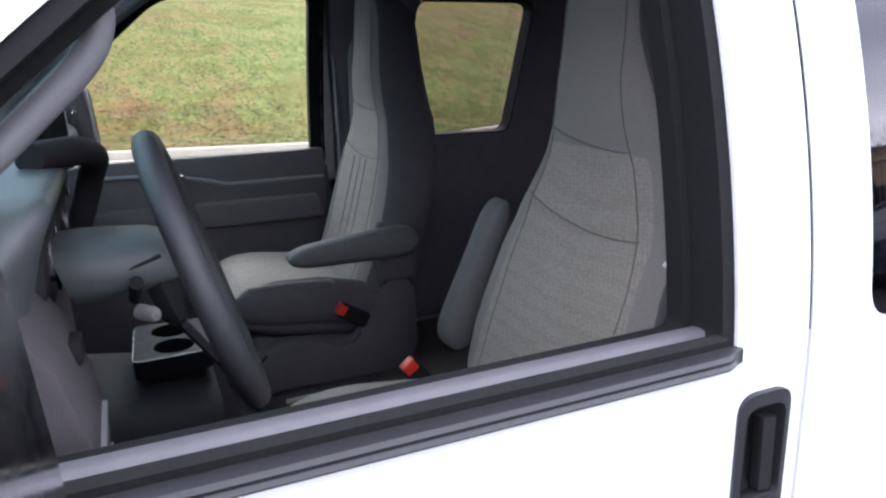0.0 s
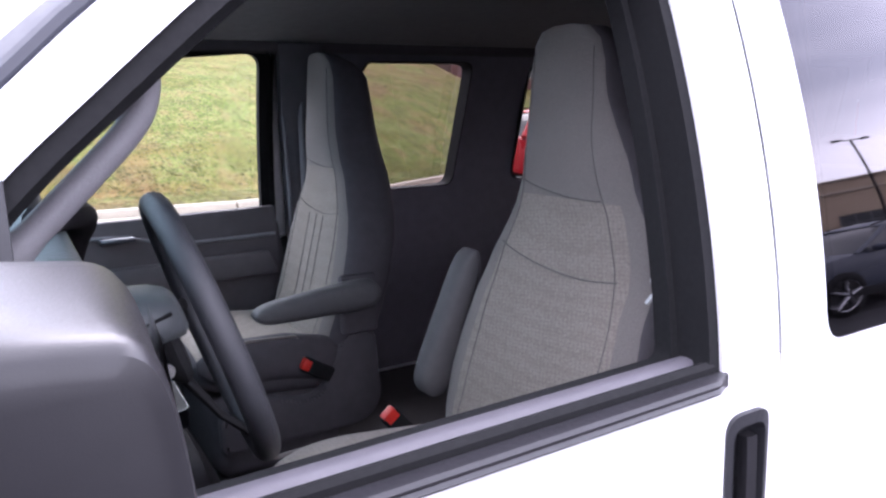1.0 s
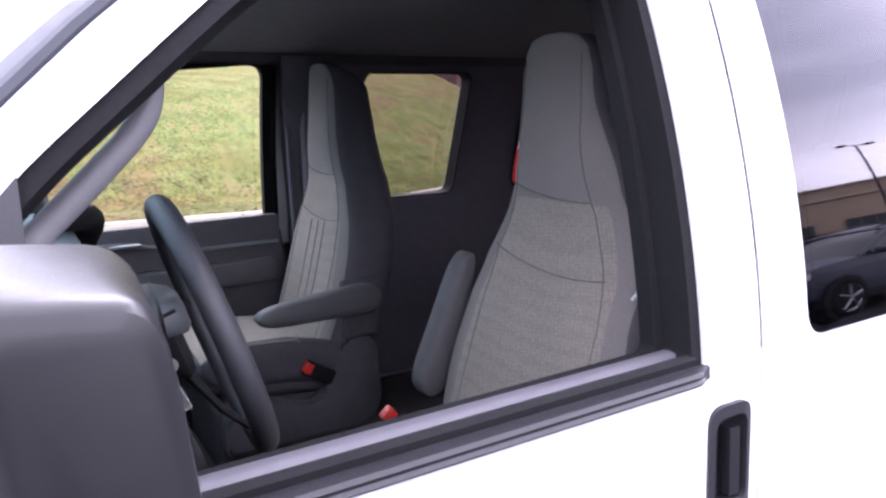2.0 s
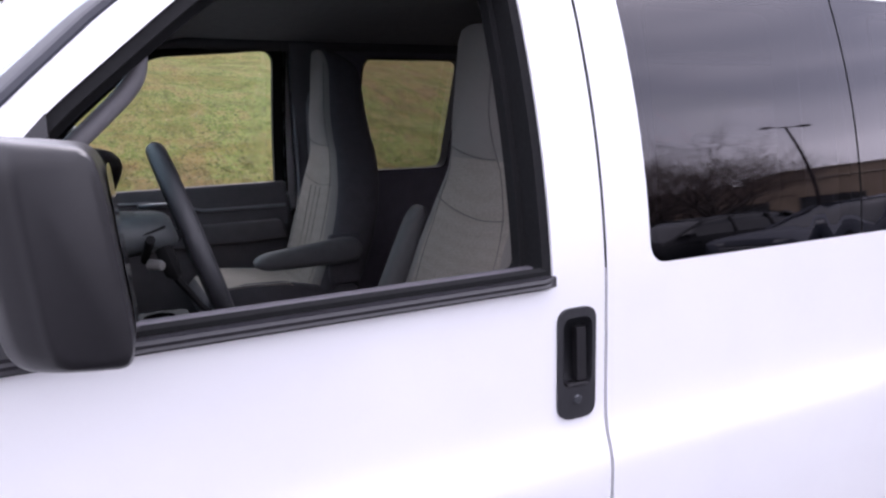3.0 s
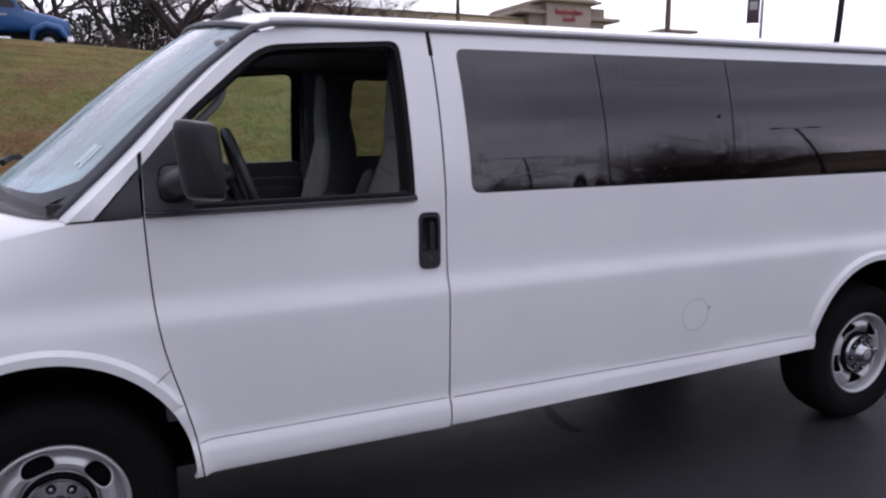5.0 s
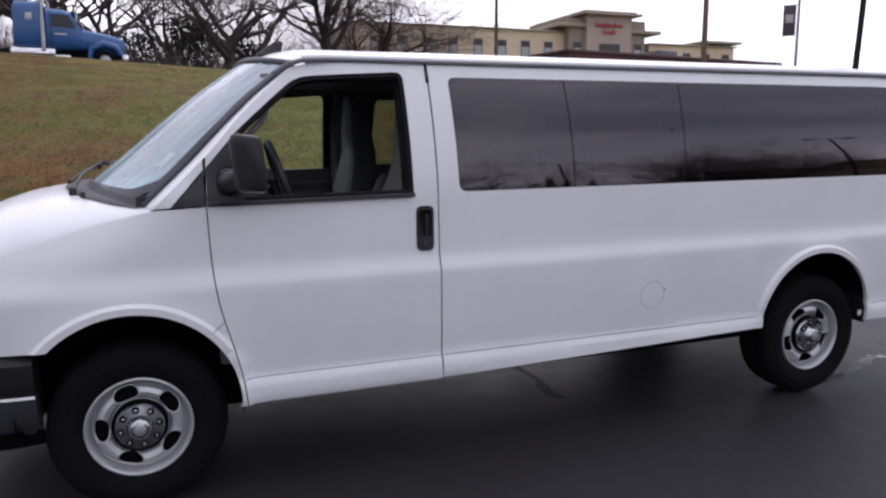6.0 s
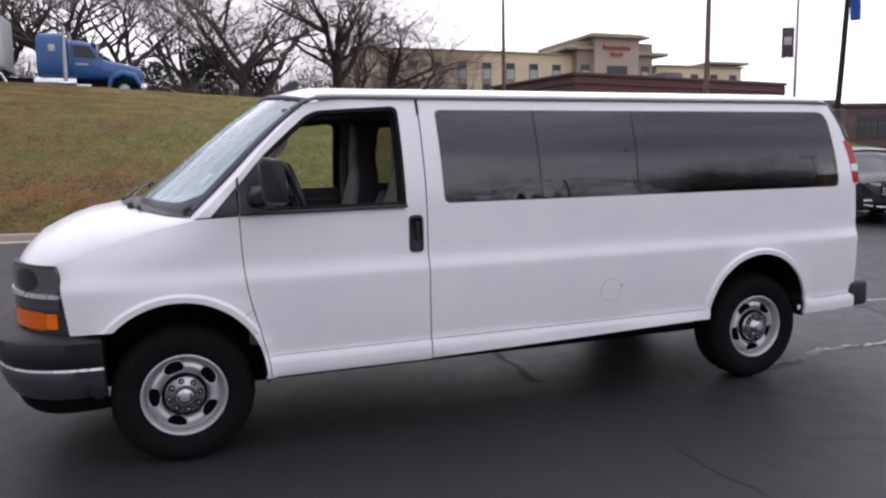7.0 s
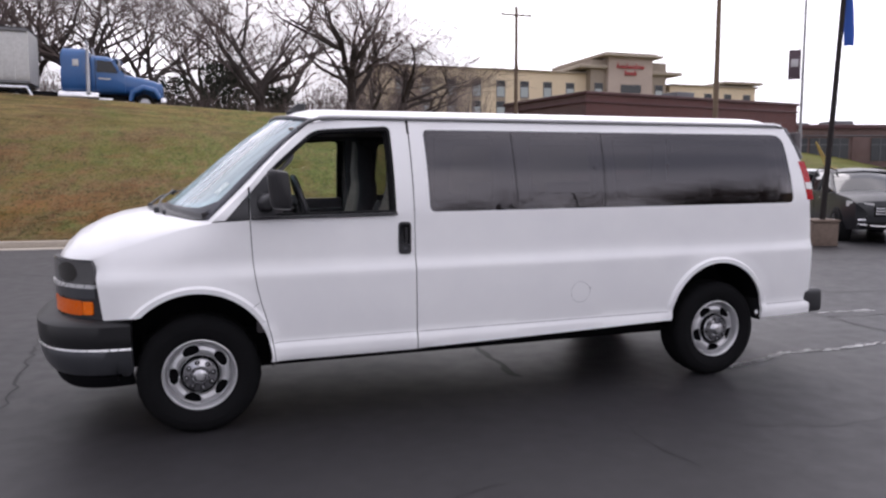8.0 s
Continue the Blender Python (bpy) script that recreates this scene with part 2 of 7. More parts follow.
# white paint of the van, with faint road film
_m = Mat("white_paint")
_n, _d = _m.noise(2.2, 4.0), _m.noise(55.0, 3.0)
_m.set(Base_Color=_m.mix(_m.grey(_n, 0.0, 1.0), (0.77, 0.77, 0.79), (0.82, 0.82, 0.83)), Roughness=_m.grey(_d, 0.32, 0.40), Coat_Weight=0.45, Coat_Roughness=0.10, Specular_IOR_Level=0.4)
_m.bump(_m.noise(9.0, 2.0), 0.02, 0.01)
WHITE = _m.m
BLACK_PLASTIC = simple("black_plastic", (0.020, 0.020, 0.0235), 0.48, scale=300, relief=0.12)
MIRROR_PLASTIC = simple("mirror_plastic", (0.0165, 0.0158, 0.018), 0.36, scale=900, relief=0.04, spec=0.40)
RUBBER = simple("black_rubber", (0.012, 0.012, 0.013), 0.85, scale=120, spec=0.2)
MOULDING = simple("belt_moulding", (0.024, 0.023, 0.027), 0.42, scale=160, relief=0.1)
VOID = simple("void_black", (0.006, 0.006, 0.007), 0.95, spec=0.05)
TYRE = simple("tyre_rubber", (0.007, 0.007, 0.008), 0.9, scale=90, relief=0.25, spec=0.12)
STEEL = simple("silver_wheel_paint", (0.54, 0.54, 0.555), 0.38, metal=0.5, scale=25, var=0.03, coat=0.3)
BRIGHT_TRIM = simple("bright_trim", (0.80, 0.80, 0.81), 0.30, metal=0.7, var=0.0)
CHROME = simple("chrome", (0.72, 0.72, 0.74), 0.12, metal=1.0, scale=80)
BUMPER_GREY = simple("grey_bumper_steel", (0.085, 0.088, 0.098), 0.36, metal=0.6, scale=50)
LAMP_DARK = simple("smoked_lamp", (0.095, 0.094, 0.096), 0.14, spec=0.35, var=0.3)
LAMP_CLEAR = simple("lamp_reflector", (0.032, 0.030, 0.028), 0.16, metal=0.2, scale=30, grain=0.5, var=0.3)
AMBER = simple("amber_lens", (0.76, 0.128, 0.004), 0.30, coat=0.1, scale=60, grain=0.45, spec=0.2)
# paler copy of the amber, for the brighter half of the lens
AMBER_PALE = simple("bright_amber_lens", (0.90, 0.175, 0.006), 0.25, coat=0.1, scale=60, grain=0.2, spec=0.3)
RED_LENS = simple("red_lens", (0.40, 0.007, 0.014), 0.25, coat=0.15, spec=0.25, scale=70, grain=0.2)
CLEAR_LENS = simple("clear_lens", (0.6, 0.6, 0.6), 0.15, coat=1.0)
# one glass in two copies: near panes darkened to keep the cabin unlit
TINTED_NEAR = glass("near_glass_darkened", (0.055, 0.052, 0.060), 1.50, 0.02)
TINTED_FAR = glass("far_tinted_glass", (0.30, 0.285, 0.27), 1.5)
SCREEN_GLASS = glass("windscreen_glass", (0.46, 0.64, 0.68), 1.92, 0.0, 0.28)
DOOR_GLASS = glass("door_glass", (0.85, 0.90, 0.86), 1.5)
SILL_GREY = simple("door_ledge_plastic", (0.105, 0.098, 0.112), 0.5, scale=400, relief=0.2)
DASH = simple("dash_grey_plastic", (0.072, 0.080, 0.084), 0.42, scale=500, relief=0.25)
DASH_DARK = simple("dash_dark_plastic", (0.024, 0.022, 0.025), 0.65, scale=500, relief=0.2, spec=0.12)
KNEE_GREY = simple("lower_dash_plastic", (0.070, 0.063, 0.068), 0.6, scale=500, relief=0.2, spec=0.2)
TRIM_DARK = simple("dark_cabin_trim", (0.098, 0.088, 0.092), 0.65, scale=400, relief=0.2, spec=0.2)
WALL_TRIM = simple("side_wall_plastic", (0.155, 0.142, 0.165), 0.6, scale=400, relief=0.2)
TRIM_GREY = simple("grey_cabin_trim", (0.16, 0.155, 0.165), 0.55, scale=400, relief=0.2)
HEADLINER = simple("headliner_cloth", (0.30, 0.285, 0.27), 0.95, scale=600, grain=0.25, relief=0.3)
LEATHERETTE = simple("wheel_leatherette", (0.030, 0.031, 0.035), 0.42, scale=700, relief=0.35)
VINYL = simple("grey_vinyl", (0.082, 0.080, 0.082), 0.6, scale=700, relief=0.3)
RED_PLASTIC = simple("red_plastic", (0.60, 0.03, 0.02), 0.4)
CARPET = simple("black_carpet", (0.036, 0.033, 0.035), 0.95, scale=300, relief=0.4)
BELT = simple("belt_webbing", (0.09, 0.085, 0.09), 0.8, scale=900, relief=0.3)


def cloth(name, dark, light, scale, woven=False):
    """Seat cloth with a fine uneven weave, or a coarser basket weave over it."""
    m = Mat(name)
    k = m.noise(scale, 2.0, 0.6, (1, 2.2, 0.8), 0.6)
    v = m.node("ShaderNodeTexVoronoi", {"Vector": m.co, "Scale": scale * 0.9}).outputs["Distance"]
    big = m.noise(6.0, 3.0)
    c = m.mix(m.grey(k, 0.0, 1.0, 0.35, 0.65), dark, light)
    c = m.mix(m.grey(v, 0.25, 0.0, 0.0, 0.6), c, tuple(x * 0.55 for x in dark))
    c = m.mix(m.grey(big, 0.0, 0.18), c, tuple(x * 0.6 for x in dark))
    if woven:
        basket = m.node("ShaderNodeTexVoronoi", {"Vector": m.node("ShaderNodeMapping", {"Vector": m.co, "Scale": (95, 95, 150), "Rotation": (0.18, 0, 0)}).outputs["Vector"], "Scale": 1.0, "Randomness": 0.35}).outputs["Distance"]
        c = m.mix(m.grey(basket, 0.0, 0.40, 0.30, 0.72), c, tuple(x * 0.62 for x in dark))
    m.set(Base_Color=c, Roughness=0.92, Specular_IOR_Level=0.2, Sheen_Weight=0.15)
    m.bump(v, 0.35, 0.002)
    return m.m


SEAT_CLOTH = cloth("seat_cloth", (0.255, 0.223, 0.194), (0.362, 0.320, 0.278), 260, True)
SEAT_SIDE = cloth("seat_side_cloth", (0.195, 0.176, 0.162), (0.250, 0.227, 0.210), 420)
SEAT_BACK = simple("seat_back_vinyl", (0.080, 0.074, 0.080), 0.7, scale=600, relief=0.3, spec=0.2)

# ------------------------------------------------------------------ the van: its outer skin
van = thing("passenger_van", "long white passenger van with dark side windows, on wet asphalt", "van")

SIDE_Z = [0.30, 0.44, 0.47, 0.537, 0.561, 0.576, 0.72, 0.86, 0.99, 1.012, 1.058, 1.098, 1.25, 1.37]
SIDE_Y = [0.050, 0.014, 0.000, 0.003, 0.016, 0.022, 0.010, 0.003, 0.000, 0.003, 0.020, 0.026, 0.028, 0.030]
FRONT_ARCH, REAR_ARCH = (-0.01, 0.465, 0.450), (3.89, 0.50, 0.430)


def side_profile(z):
    """The driver's side flank, as its distance in from the widest line."""
    if z > 1.37:
        d = z - 1.37
        return 0.030 + 0.064 * d + 0.288 * d * d
    return float(np.mean([np.interp(z + k, SIDE_Z, SIDE_Y) for k in (((-0.003, 0, 0.003) if z < 0.7 else (-0.008, -0.004, 0, 0.004, 0.008)))]))


def nose_in(x):
    """How far the flank has curved in towards the nose."""
    s = min(0.9999, max(0.0, (-0.15 - x) / 0.72))
    return 0.85 * (1 - (1 - s ** 2.6) ** (1 / 2.6))


def flank(x, z):
    y = side_profile(z) + nose_in(x)
    if x > 4.3:
        y += 0.05 * ((x - 4.3) / 0.57) ** 2.5
    # ahead of the doors the glasshouse draws in a little
    if x < 1.0 and z > 1.37:
        y += 0.035 * smooth(1.37, 1.50, z) * (1 - smooth(0.70, 1.0, x))
    # towards the nose the wing rolls over into the bonnet
    if x < 0.28:
        t = min(1.0, max(0.0, (z - fender_top(x) + 0.20) / 0.20))
        y += 0.055 * t * t * (1 - smooth(-0.15, 0.28, x)) * smooth(-0.64, -0.42, x)
    for cx, cz, r in (FRONT_ARCH, REAR_ARCH):
        d = math.hypot(x - cx, z - cz) - r
        if d < 0.12 and z > 0.40:
            fade = 1.0 if cx < 1 else smooth(0.44, 0.64, z)
            y -= fade * (0.019 * (1 - smooth(0.030, 0.046, d)) + 0.006 * (1 - smooth(0.03, 0.12, d)))
    return y


def skin(name, outer, holes=(), step=0.035, off=0.0, fold=0.02, material=WHITE, parent=van, label="", both=True, fn=flank, sharp=38, lines=()):
    """A panel of the flank, bent to its curve, with a folded edge; the same on the far side."""
    v, f = sheet(outer, holes, step, lines)
    v = [(x, fn(x, z) + off, z) for x, z in v]
    # wind the faces so that they look outwards
    a, b, c = (Vector(v[i]) for i in f[0][:3])
    if (b - a).cross(c - a).y > 0:
        f = [tuple(reversed(q)) for q in f]
    g = thick(v, f, (0, fold, 0)) if fold else (v, f)
    made = [part(name, g, material, parent, label, sharp=sharp)]
    if both:
        made.append(part(name, flip_y(g), material, parent, label, sharp=sharp))
    return made


# --- front door
def slab_ring(cx, cz, w, h, r):
    return rounded([(cx - w, cz - h), (cx + w, cz - h), (cx + w, cz + h), (cx - w, cz + h)], r, 6)


HANDLE_CUP = slab_ring(1.334, 1.232, 0.033, 0.068, 0.020)
SEAM = [(0.335, 1.360), (0.345, 1.10), (0.362, 0.95), (0.385, 0.84), (0.420, 0.71), (0.450, 0.58), (0.466, 0.447)]
SEAM = [tuple(p) for p in smooth_path(SEAM, 4)]
door_outline = SEAM[::-1] + [(0.342, 1.567), (0.50, 1.748), (0.62, 1.862), (0.715, 1.940), (0.76, 1.972), (0.83, 1.992), (1.10, 1.998), (1.394, 2.000),
                             (1.398, 1.70), (1.402, 1.41), (1.406, 0.85), (1.412, 0.447)]
window_hole = rounded([(0.3445, 1.357), (0.3445, 1.526), (0.490, 1.690), (0.660, 1.840), (0.765, 1.928), (1.2735, 1.958), (1.283, 1.368)], [0, 0, 0.05, 0.05, 0.14, 0.045, 0.02])
CREASE = (0.537, 0.561, 0.577)
SHOULDER = (0.995, 1.012, 1.035, 1.058, 1.085)
doors = skin("front_door", door_outline, [window_hole, HANDLE_CUP], fold=0.03, step=0.028, lines=[[(0.47, z), (1.40, z)] for z in CREASE] + [[(0.36, z), (1.398, z)] for z in SHOULDER], label="white front door with its window wound down")
doors[1]["label"] = "white front door of the far side with clear window glass"

# --- fender, A-pillar foot and sail panel ahead of the door
FENDER_X = [-0.88, -0.80, -0.72, -0.57, -0.45, -0.30, -0.10, 0.11, 0.34]
FENDER_Z = [1.050, 1.085, 1.105, 1.142, 1.180, 1.232, 1.296, 1.342, 1.352]


def fender_top(x):
    return table(x, FENDER_X, FENDER_Z)


ax, az, ar = FRONT_ARCH
arch_pts = [p for p in arc(ax, az, ar, 180, 0, 64) if p[1] > 0.447]
arch_pts = [p for p in arch_pts if p[1] > 0.768 or p[0] > 0]
fender_outline = ([(x, fender_top(x)) for x in (0.327, 0.22, 0.11, 0.0, -0.1, -0.2, -0.3, -0.38, -0.45, -0.51, -0.560, -0.602)] + [(-0.590, 1.118), (-0.580, 1.098), (-0.573, 1.070), (-0.566, 1.0), (-0.538, 0.768)]
                  + arch_pts + [(0.432, 0.447), (0.4605, 0.447)] + [(x - 0.0055, z) for x, z in SEAM[::-1][1:]])
lips = [[p for p in arc(ax, az, ar + d, 175, 3, 64) if p[1] > 0.46 and (p[0] > 0 or p[1] > 0.77) and p[0] < table(p[1], [0.447, 0.58, 0.71, 0.84, 0.95, 1.1], [0.445, 0.43, 0.40, 0.365, 0.342, 0.325])] for d in (0.030, 0.038, 0.046)]
skin("front_fender", fender_outline, fold=0.025, step=0.028, lines=lips)
skin("pillar_foot", [(0.112, 1.350), (0.184, 1.354), (0.328, 1.512), (0.328, 1.556)], fold=0.02, step=0.03)
skin("sail_panel", [(0.192, 1.354), (0.328, 1.354), (0.328, 1.502)], off=0.006, fold=0.02, material=BLACK_PLASTIC, step=0.03, label="black plastic sail panel")

# --- rear flank with its long window and the arch
ax, az, ar = REAR_ARCH
rear_arch = [p for p in arc(ax, az, ar, 0, 180, 64) if p[1] > 0.452]
REAR_EDGE = [(4.865, 0.46), (4.868, 0.8), (4.865, 1.15), (4.845, 1.40), (4.80, 1.62), (4.73, 1.83), (4.66, 1.97), (4.64, 2.0)]
rear_outline = [(1.421, 0.452)] + [(1.414, 0.85), (1.409, 1.41), (1.406, 1.70), (1.402, 2.0), (2.5, 2.0), (3.6, 2.0)] + REAR_EDGE[::-1] + [(4.32, 0.46)] + rear_arch
long_window = rounded([(1.518, 1.380), (1.5035, 1.936), (4.600, 1.936), (4.652, 1.386)], [0.045, 0.04, 0.10, 0.06], 8)
lips = [[p for p in arc(ax, az, ar + d, -4, 184, 64) if p[1] > 0.60] for d in (0.030, 0.038, 0.046)]
skin("rear_flank", rear_outline, [long_window], fold=0.02, step=0.030, lines=lips + [[(1.43, z), (3.40, z)] for z in CREASE] + [[(4.37, z), (4.85, z)] for z in CREASE] + [[(1.425, z), (4.84, z)] for z in SHOULDER])

# --- window panes of the rear, each a piece of dark glass in a rubber bed
PANES = [rounded([(1.5200, 1.3815), (1.5055, 1.9345), (2.155, 1.9345), (2.168, 1.3825)], [0.04, 0.035, 0.004, 0.004], 6),
         rounded([(2.174, 1.3825), (2.161, 1.9345), (2.888, 1.9345), (2.874, 1.3835)], 0.004, 2),
         rounded([(2.880, 1.3835), (2.894, 1.9345), (4.598, 1.9345), (4.650, 1.3875)], [0.004, 0.004, 0.095, 0.055], 8)]
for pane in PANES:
    for k, ob in enumerate(skin("rear_side_pane", pane, off=0.0015, fold=0, material=TINTED_NEAR, step=0.05, label="dark tinted window glass")):
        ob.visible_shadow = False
        # far panes get the paler copy of the glass
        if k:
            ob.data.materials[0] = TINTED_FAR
bed_out = rounded([(1.515, 1.377), (1.5005, 1.939), (4.603, 1.939), (4.655, 1.383)], [0.045, 0.04, 0.10, 0.06], 8)
bed_in = rounded([(1.544, 1.406), (1.5295, 1.910), (4.575, 1.910), (4.622, 1.412)], [0.03, 0.03, 0.08, 0.05], 8)
skin("window_bed", bed_out, [bed_in], off=0.009, fold=0.02, material=RUBBER, step=0.05)
for a, b in ((2.148, 2.188), (2.868, 2.908)):
    skin("window_post", [(a, 1.390), (a, 1.925), (b, 1.925), (b, 1.390)], off=0.012, fold=0.03, material=RUBBER, step=0.05)

# --- fuel lid, a round line pressed into the flank, with its finger notch
ring_o, ring_i = arc(2.664, 0.767, 0.078, 0, 360, 40)[:-1], arc(2.664, 0.767, 0.0750, 0, 360, 40)[:-1]
GAP_GREY = simple("panel_gap", (0.46, 0.46, 0.475), 0.8)
skin("fuel_lid_gap", ring_o, [ring_i], off=-0.0012, fold=0, material=GAP_GREY, step=0.02, both=False)
lid_notch = rounded([(2.738, 0.785), (2.738, 0.803), (2.751, 0.803), (2.751, 0.785)], 0.008)
skin("fuel_lid_notch", lid_notch, off=-0.0012, fold=0, material=GAP_GREY, step=0.02, both=False)

# --- the foot seam of the door above the rocker panel, and a small stud on the glass
skin("door_foot_seam", [(0.458, 0.5655), (0.458, 0.5695), (1.404, 0.5695), (1.404, 0.5655)], off=-0.0010, fold=0, material=simple("seam_shadow", (0.24, 0.24, 0.25), 0.8), step=0.03, parent=doors[0], both=False)
# the same shadow-coloured line drawn on along the rear flank's crease
for a, b in ((1.428, 3.425), (4.375, 4.845)):
    skin("rocker_crease_line", [(a, 0.5653), (a, 0.5697), (b, 0.5697), (b, 0.5653)], off=-0.0045, fold=0, material=bpy.data.materials["seam_shadow"], step=0.03, both=False)
skin("fender_joint", [(0.320, 0.7985), (0.3215, 0.7955), (0.3785, 0.8370), (0.3770, 0.8400)], off=-0.0015, fold=0, material=bpy.data.materials["seam_shadow"], step=0.02, both=False)
stud_y = flank(2.803, 1.672)
part("glass_stud", moved(lathe([(0.0, -0.005), (0.005, -0.005), (0.007, -0.003), (0.008, 0.004)], 18), pose(2.803, stud_y, 1.672)), RUBBER, van, "small black stud on the side glass")

# --- near-black sheets painting the shade of the door gaps; wheel wells and underbody
skin("gap_shade", [(x - 0.020, z) for x, z in SEAM] + [(x + 0.025, z) for x, z in SEAM[::-1]], off=0.022, fold=0, material=VOID, step=0.06)
skin("gap_shade", [(1.34, 0.46), (1.365, 1.34), (1.365, 1.98), (1.44, 1.98), (1.44, 0.46)], off=0.022, fold=0, material=VOID, step=0.06)
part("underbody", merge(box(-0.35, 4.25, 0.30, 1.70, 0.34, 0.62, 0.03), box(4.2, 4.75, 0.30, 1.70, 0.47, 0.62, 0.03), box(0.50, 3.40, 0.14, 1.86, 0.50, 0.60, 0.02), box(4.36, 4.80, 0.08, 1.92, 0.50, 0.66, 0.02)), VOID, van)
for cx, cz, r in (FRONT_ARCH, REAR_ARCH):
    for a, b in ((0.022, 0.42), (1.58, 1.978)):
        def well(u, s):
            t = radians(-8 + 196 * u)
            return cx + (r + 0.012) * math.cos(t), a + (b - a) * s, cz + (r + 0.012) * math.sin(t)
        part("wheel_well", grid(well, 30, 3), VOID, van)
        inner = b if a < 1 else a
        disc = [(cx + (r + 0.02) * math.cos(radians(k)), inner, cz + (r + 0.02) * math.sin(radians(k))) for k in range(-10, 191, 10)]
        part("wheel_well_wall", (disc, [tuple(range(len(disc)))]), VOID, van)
flap = part("mud_flap", box(4.318, 4.350, 0.026, 0.24, 0.452, 0.62, 0.006), RUBBER, van, "short black rear mud flap")
part("flap_bracket", box(4.290, 4.314, 0.030, 0.040, 0.485, 0.520, 0.002), WHITE, flap, "small white bracket")
part("mud_flap", box(-0.45, -0.40, 0.06, 0.30, 0.42, 0.60, 0.01), BLACK_PLASTIC, van)

# --- roof with its gutter
ROOF_EDGE = flank(2.0, 2.0)


def roof_front(y):
    return 0.80 - 0.20 * (1 - abs(1 - y) ** 2.2 / 0.78 ** 2.2)


def roof_point(u, s):
    y = ROOF_EDGE + 0.002 + (2 - 2 * ROOF_EDGE - 0.004) * u
    x0, x1 = roof_front(y), 4.64 + 0.03 * (1 - abs(2 * u - 1) ** 2)
    x = x0 + (x1 - x0) * s
    k = abs(2 * u - 1)
    z = 2.004 + 0.105 * (1 - k ** 2.6) ** 0.75
    z -= 0.055 * (1 - smooth(0, 0.07, s)) ** 2 + 0.03 * (1 - smooth(1, 0.96, s)) if k < 0.999 else 0
    z += 0.006 * math.sin(math.pi * min(1, max(0, (k - 0.2) / 0.6)) * 3) * (smooth(0.1, 0.2, s) - smooth(0.9, 1.0, s)) * 0.5
    return x, y, z


part("roof", grid(roof_point, 60, 60), WHITE, van)
for side in (0, 1):
    pts = [(0.66, 0.190, 1.938), (0.735, 0.200, 1.985), (0.80, 0.190, 2.001), (0.9, 0.182, 2.006)] + [(x, 0.179, 2.007) for x in np.linspace(1.1, 4.55, 24)] + [(4.64, 0.20, 1.995)]
    if side:
        pts = [(x, 2 - y, z) for x, y, z in pts]
    part("roof_gutter", tube(pts, 0.011, 8), simple("gutter_grey", (0.16, 0.16, 0.17), 0.5) if not side else bpy.data.materials["gutter_grey"], van)
    lip = [(x, y + (0.022 if not side else -0.022), z + 0.014) for x, y, z in pts[2:]]
    part("roof_rail_lip", tube(lip, 0.013, 8), WHITE, van)
# the dark hinge cover at the head of the door gap
skin("gap_seal", [(1.389, 1.905), (1.389, 1.998), (1.404, 1.998), (1.405, 1.905)], off=-0.003, fold=0.01, material=RUBBER, step=0.02)
# a near-black strip set in the door gap to darken it
skin("gap_seal", [(1.4025, 1.385), (1.399, 1.70), (1.3965, 1.90), (1.4035, 1.90), (1.4055, 1.70), (1.4085, 1.385)], off=0.0025, fold=0.01, material=RUBBER, step=0.02)

# --- windscreen, its frame and the wipers
def screen_edge(s):
    return (table(s, [0, 0.25, 0.5, 0.75, 0.92, 1], [0.072, 0.246, 0.408, 0.562, 0.690, 0.755]), table(s, [0, 0.25, 0.5, 1], [0.105, 0.165, 0.195, 0.262]), table(s, [0, 0.25, 0.5, 0.75, 0.92, 1], [1.362, 1.525, 1.690, 1.838, 1.942, 1.990]))


def screen_point(u, s, lift=0.0):
    x, y0, z = screen_edge(s)
    k = 2 * u - 1
    bow = (1 - abs(k) ** 2.8)
    return x - (0.31 - 0.14 * s) * bow - lift, y0 + (2 - 2 * y0) * u, z + 0.03 * bow + 0.02 * bow * s + lift * 0.6


part("windscreen", grid(lambda u, s: screen_point(u, s), 40, 24), SCREEN_GLASS, van, "wet windscreen mirroring the pale sky")
SEAL = simple("screen_seal", (0.022, 0.024, 0.035), 0.35)
for side in (0.0, 1.0):
    part("screen_seal", tube([Vector(screen_point(side, s)) + Vector((0.004, -0.004 if side == 0 else 0.004, 0)) for s in np.linspace(0, 1, 20)], 0.011, 8), SEAL, van)
part("screen_header", tube([Vector(screen_point(u, 1.0)) for u in np.linspace(0, 1, 30)], 0.018, 8), SEAL, van)


# the white pillar that wraps from the door frame round to the glass
PILLAR_EDGE = [(0.112, 1.350), (0.328, 1.556), (0.342, 1.567), (0.50, 1.748), (0.62, 1.862), (0.715, 1.940), (0.76, 1.972)]


def pillar_wrap(u, s):
    z = 1.346 + (1.972 - 1.346) * s
    xa = table(z, [p[1] for p in PILLAR_EDGE], [p[0] for p in PILLAR_EDGE])
    a = Vector((xa, flank(xa, z) + 0.001, z))
    k = table(z, [1.362, 1.525, 1.690, 1.838, 1.942, 1.990], [0, 0.25, 0.5, 0.75, 0.92, 1])
    b = Vector(screen_point(0.0, k)) + Vector((0.006, 0.004, -0.004))
    m = a.lerp(b, u)
    return m + Vector((-0.001, -0.004, 0)) * math.sin(math.pi * u)


wrap = grid(pillar_wrap, 8, 30)
part("windscreen_pillar", wrap, WHITE, van)
part("windscreen_pillar", flip_y(wrap), WHITE, van)

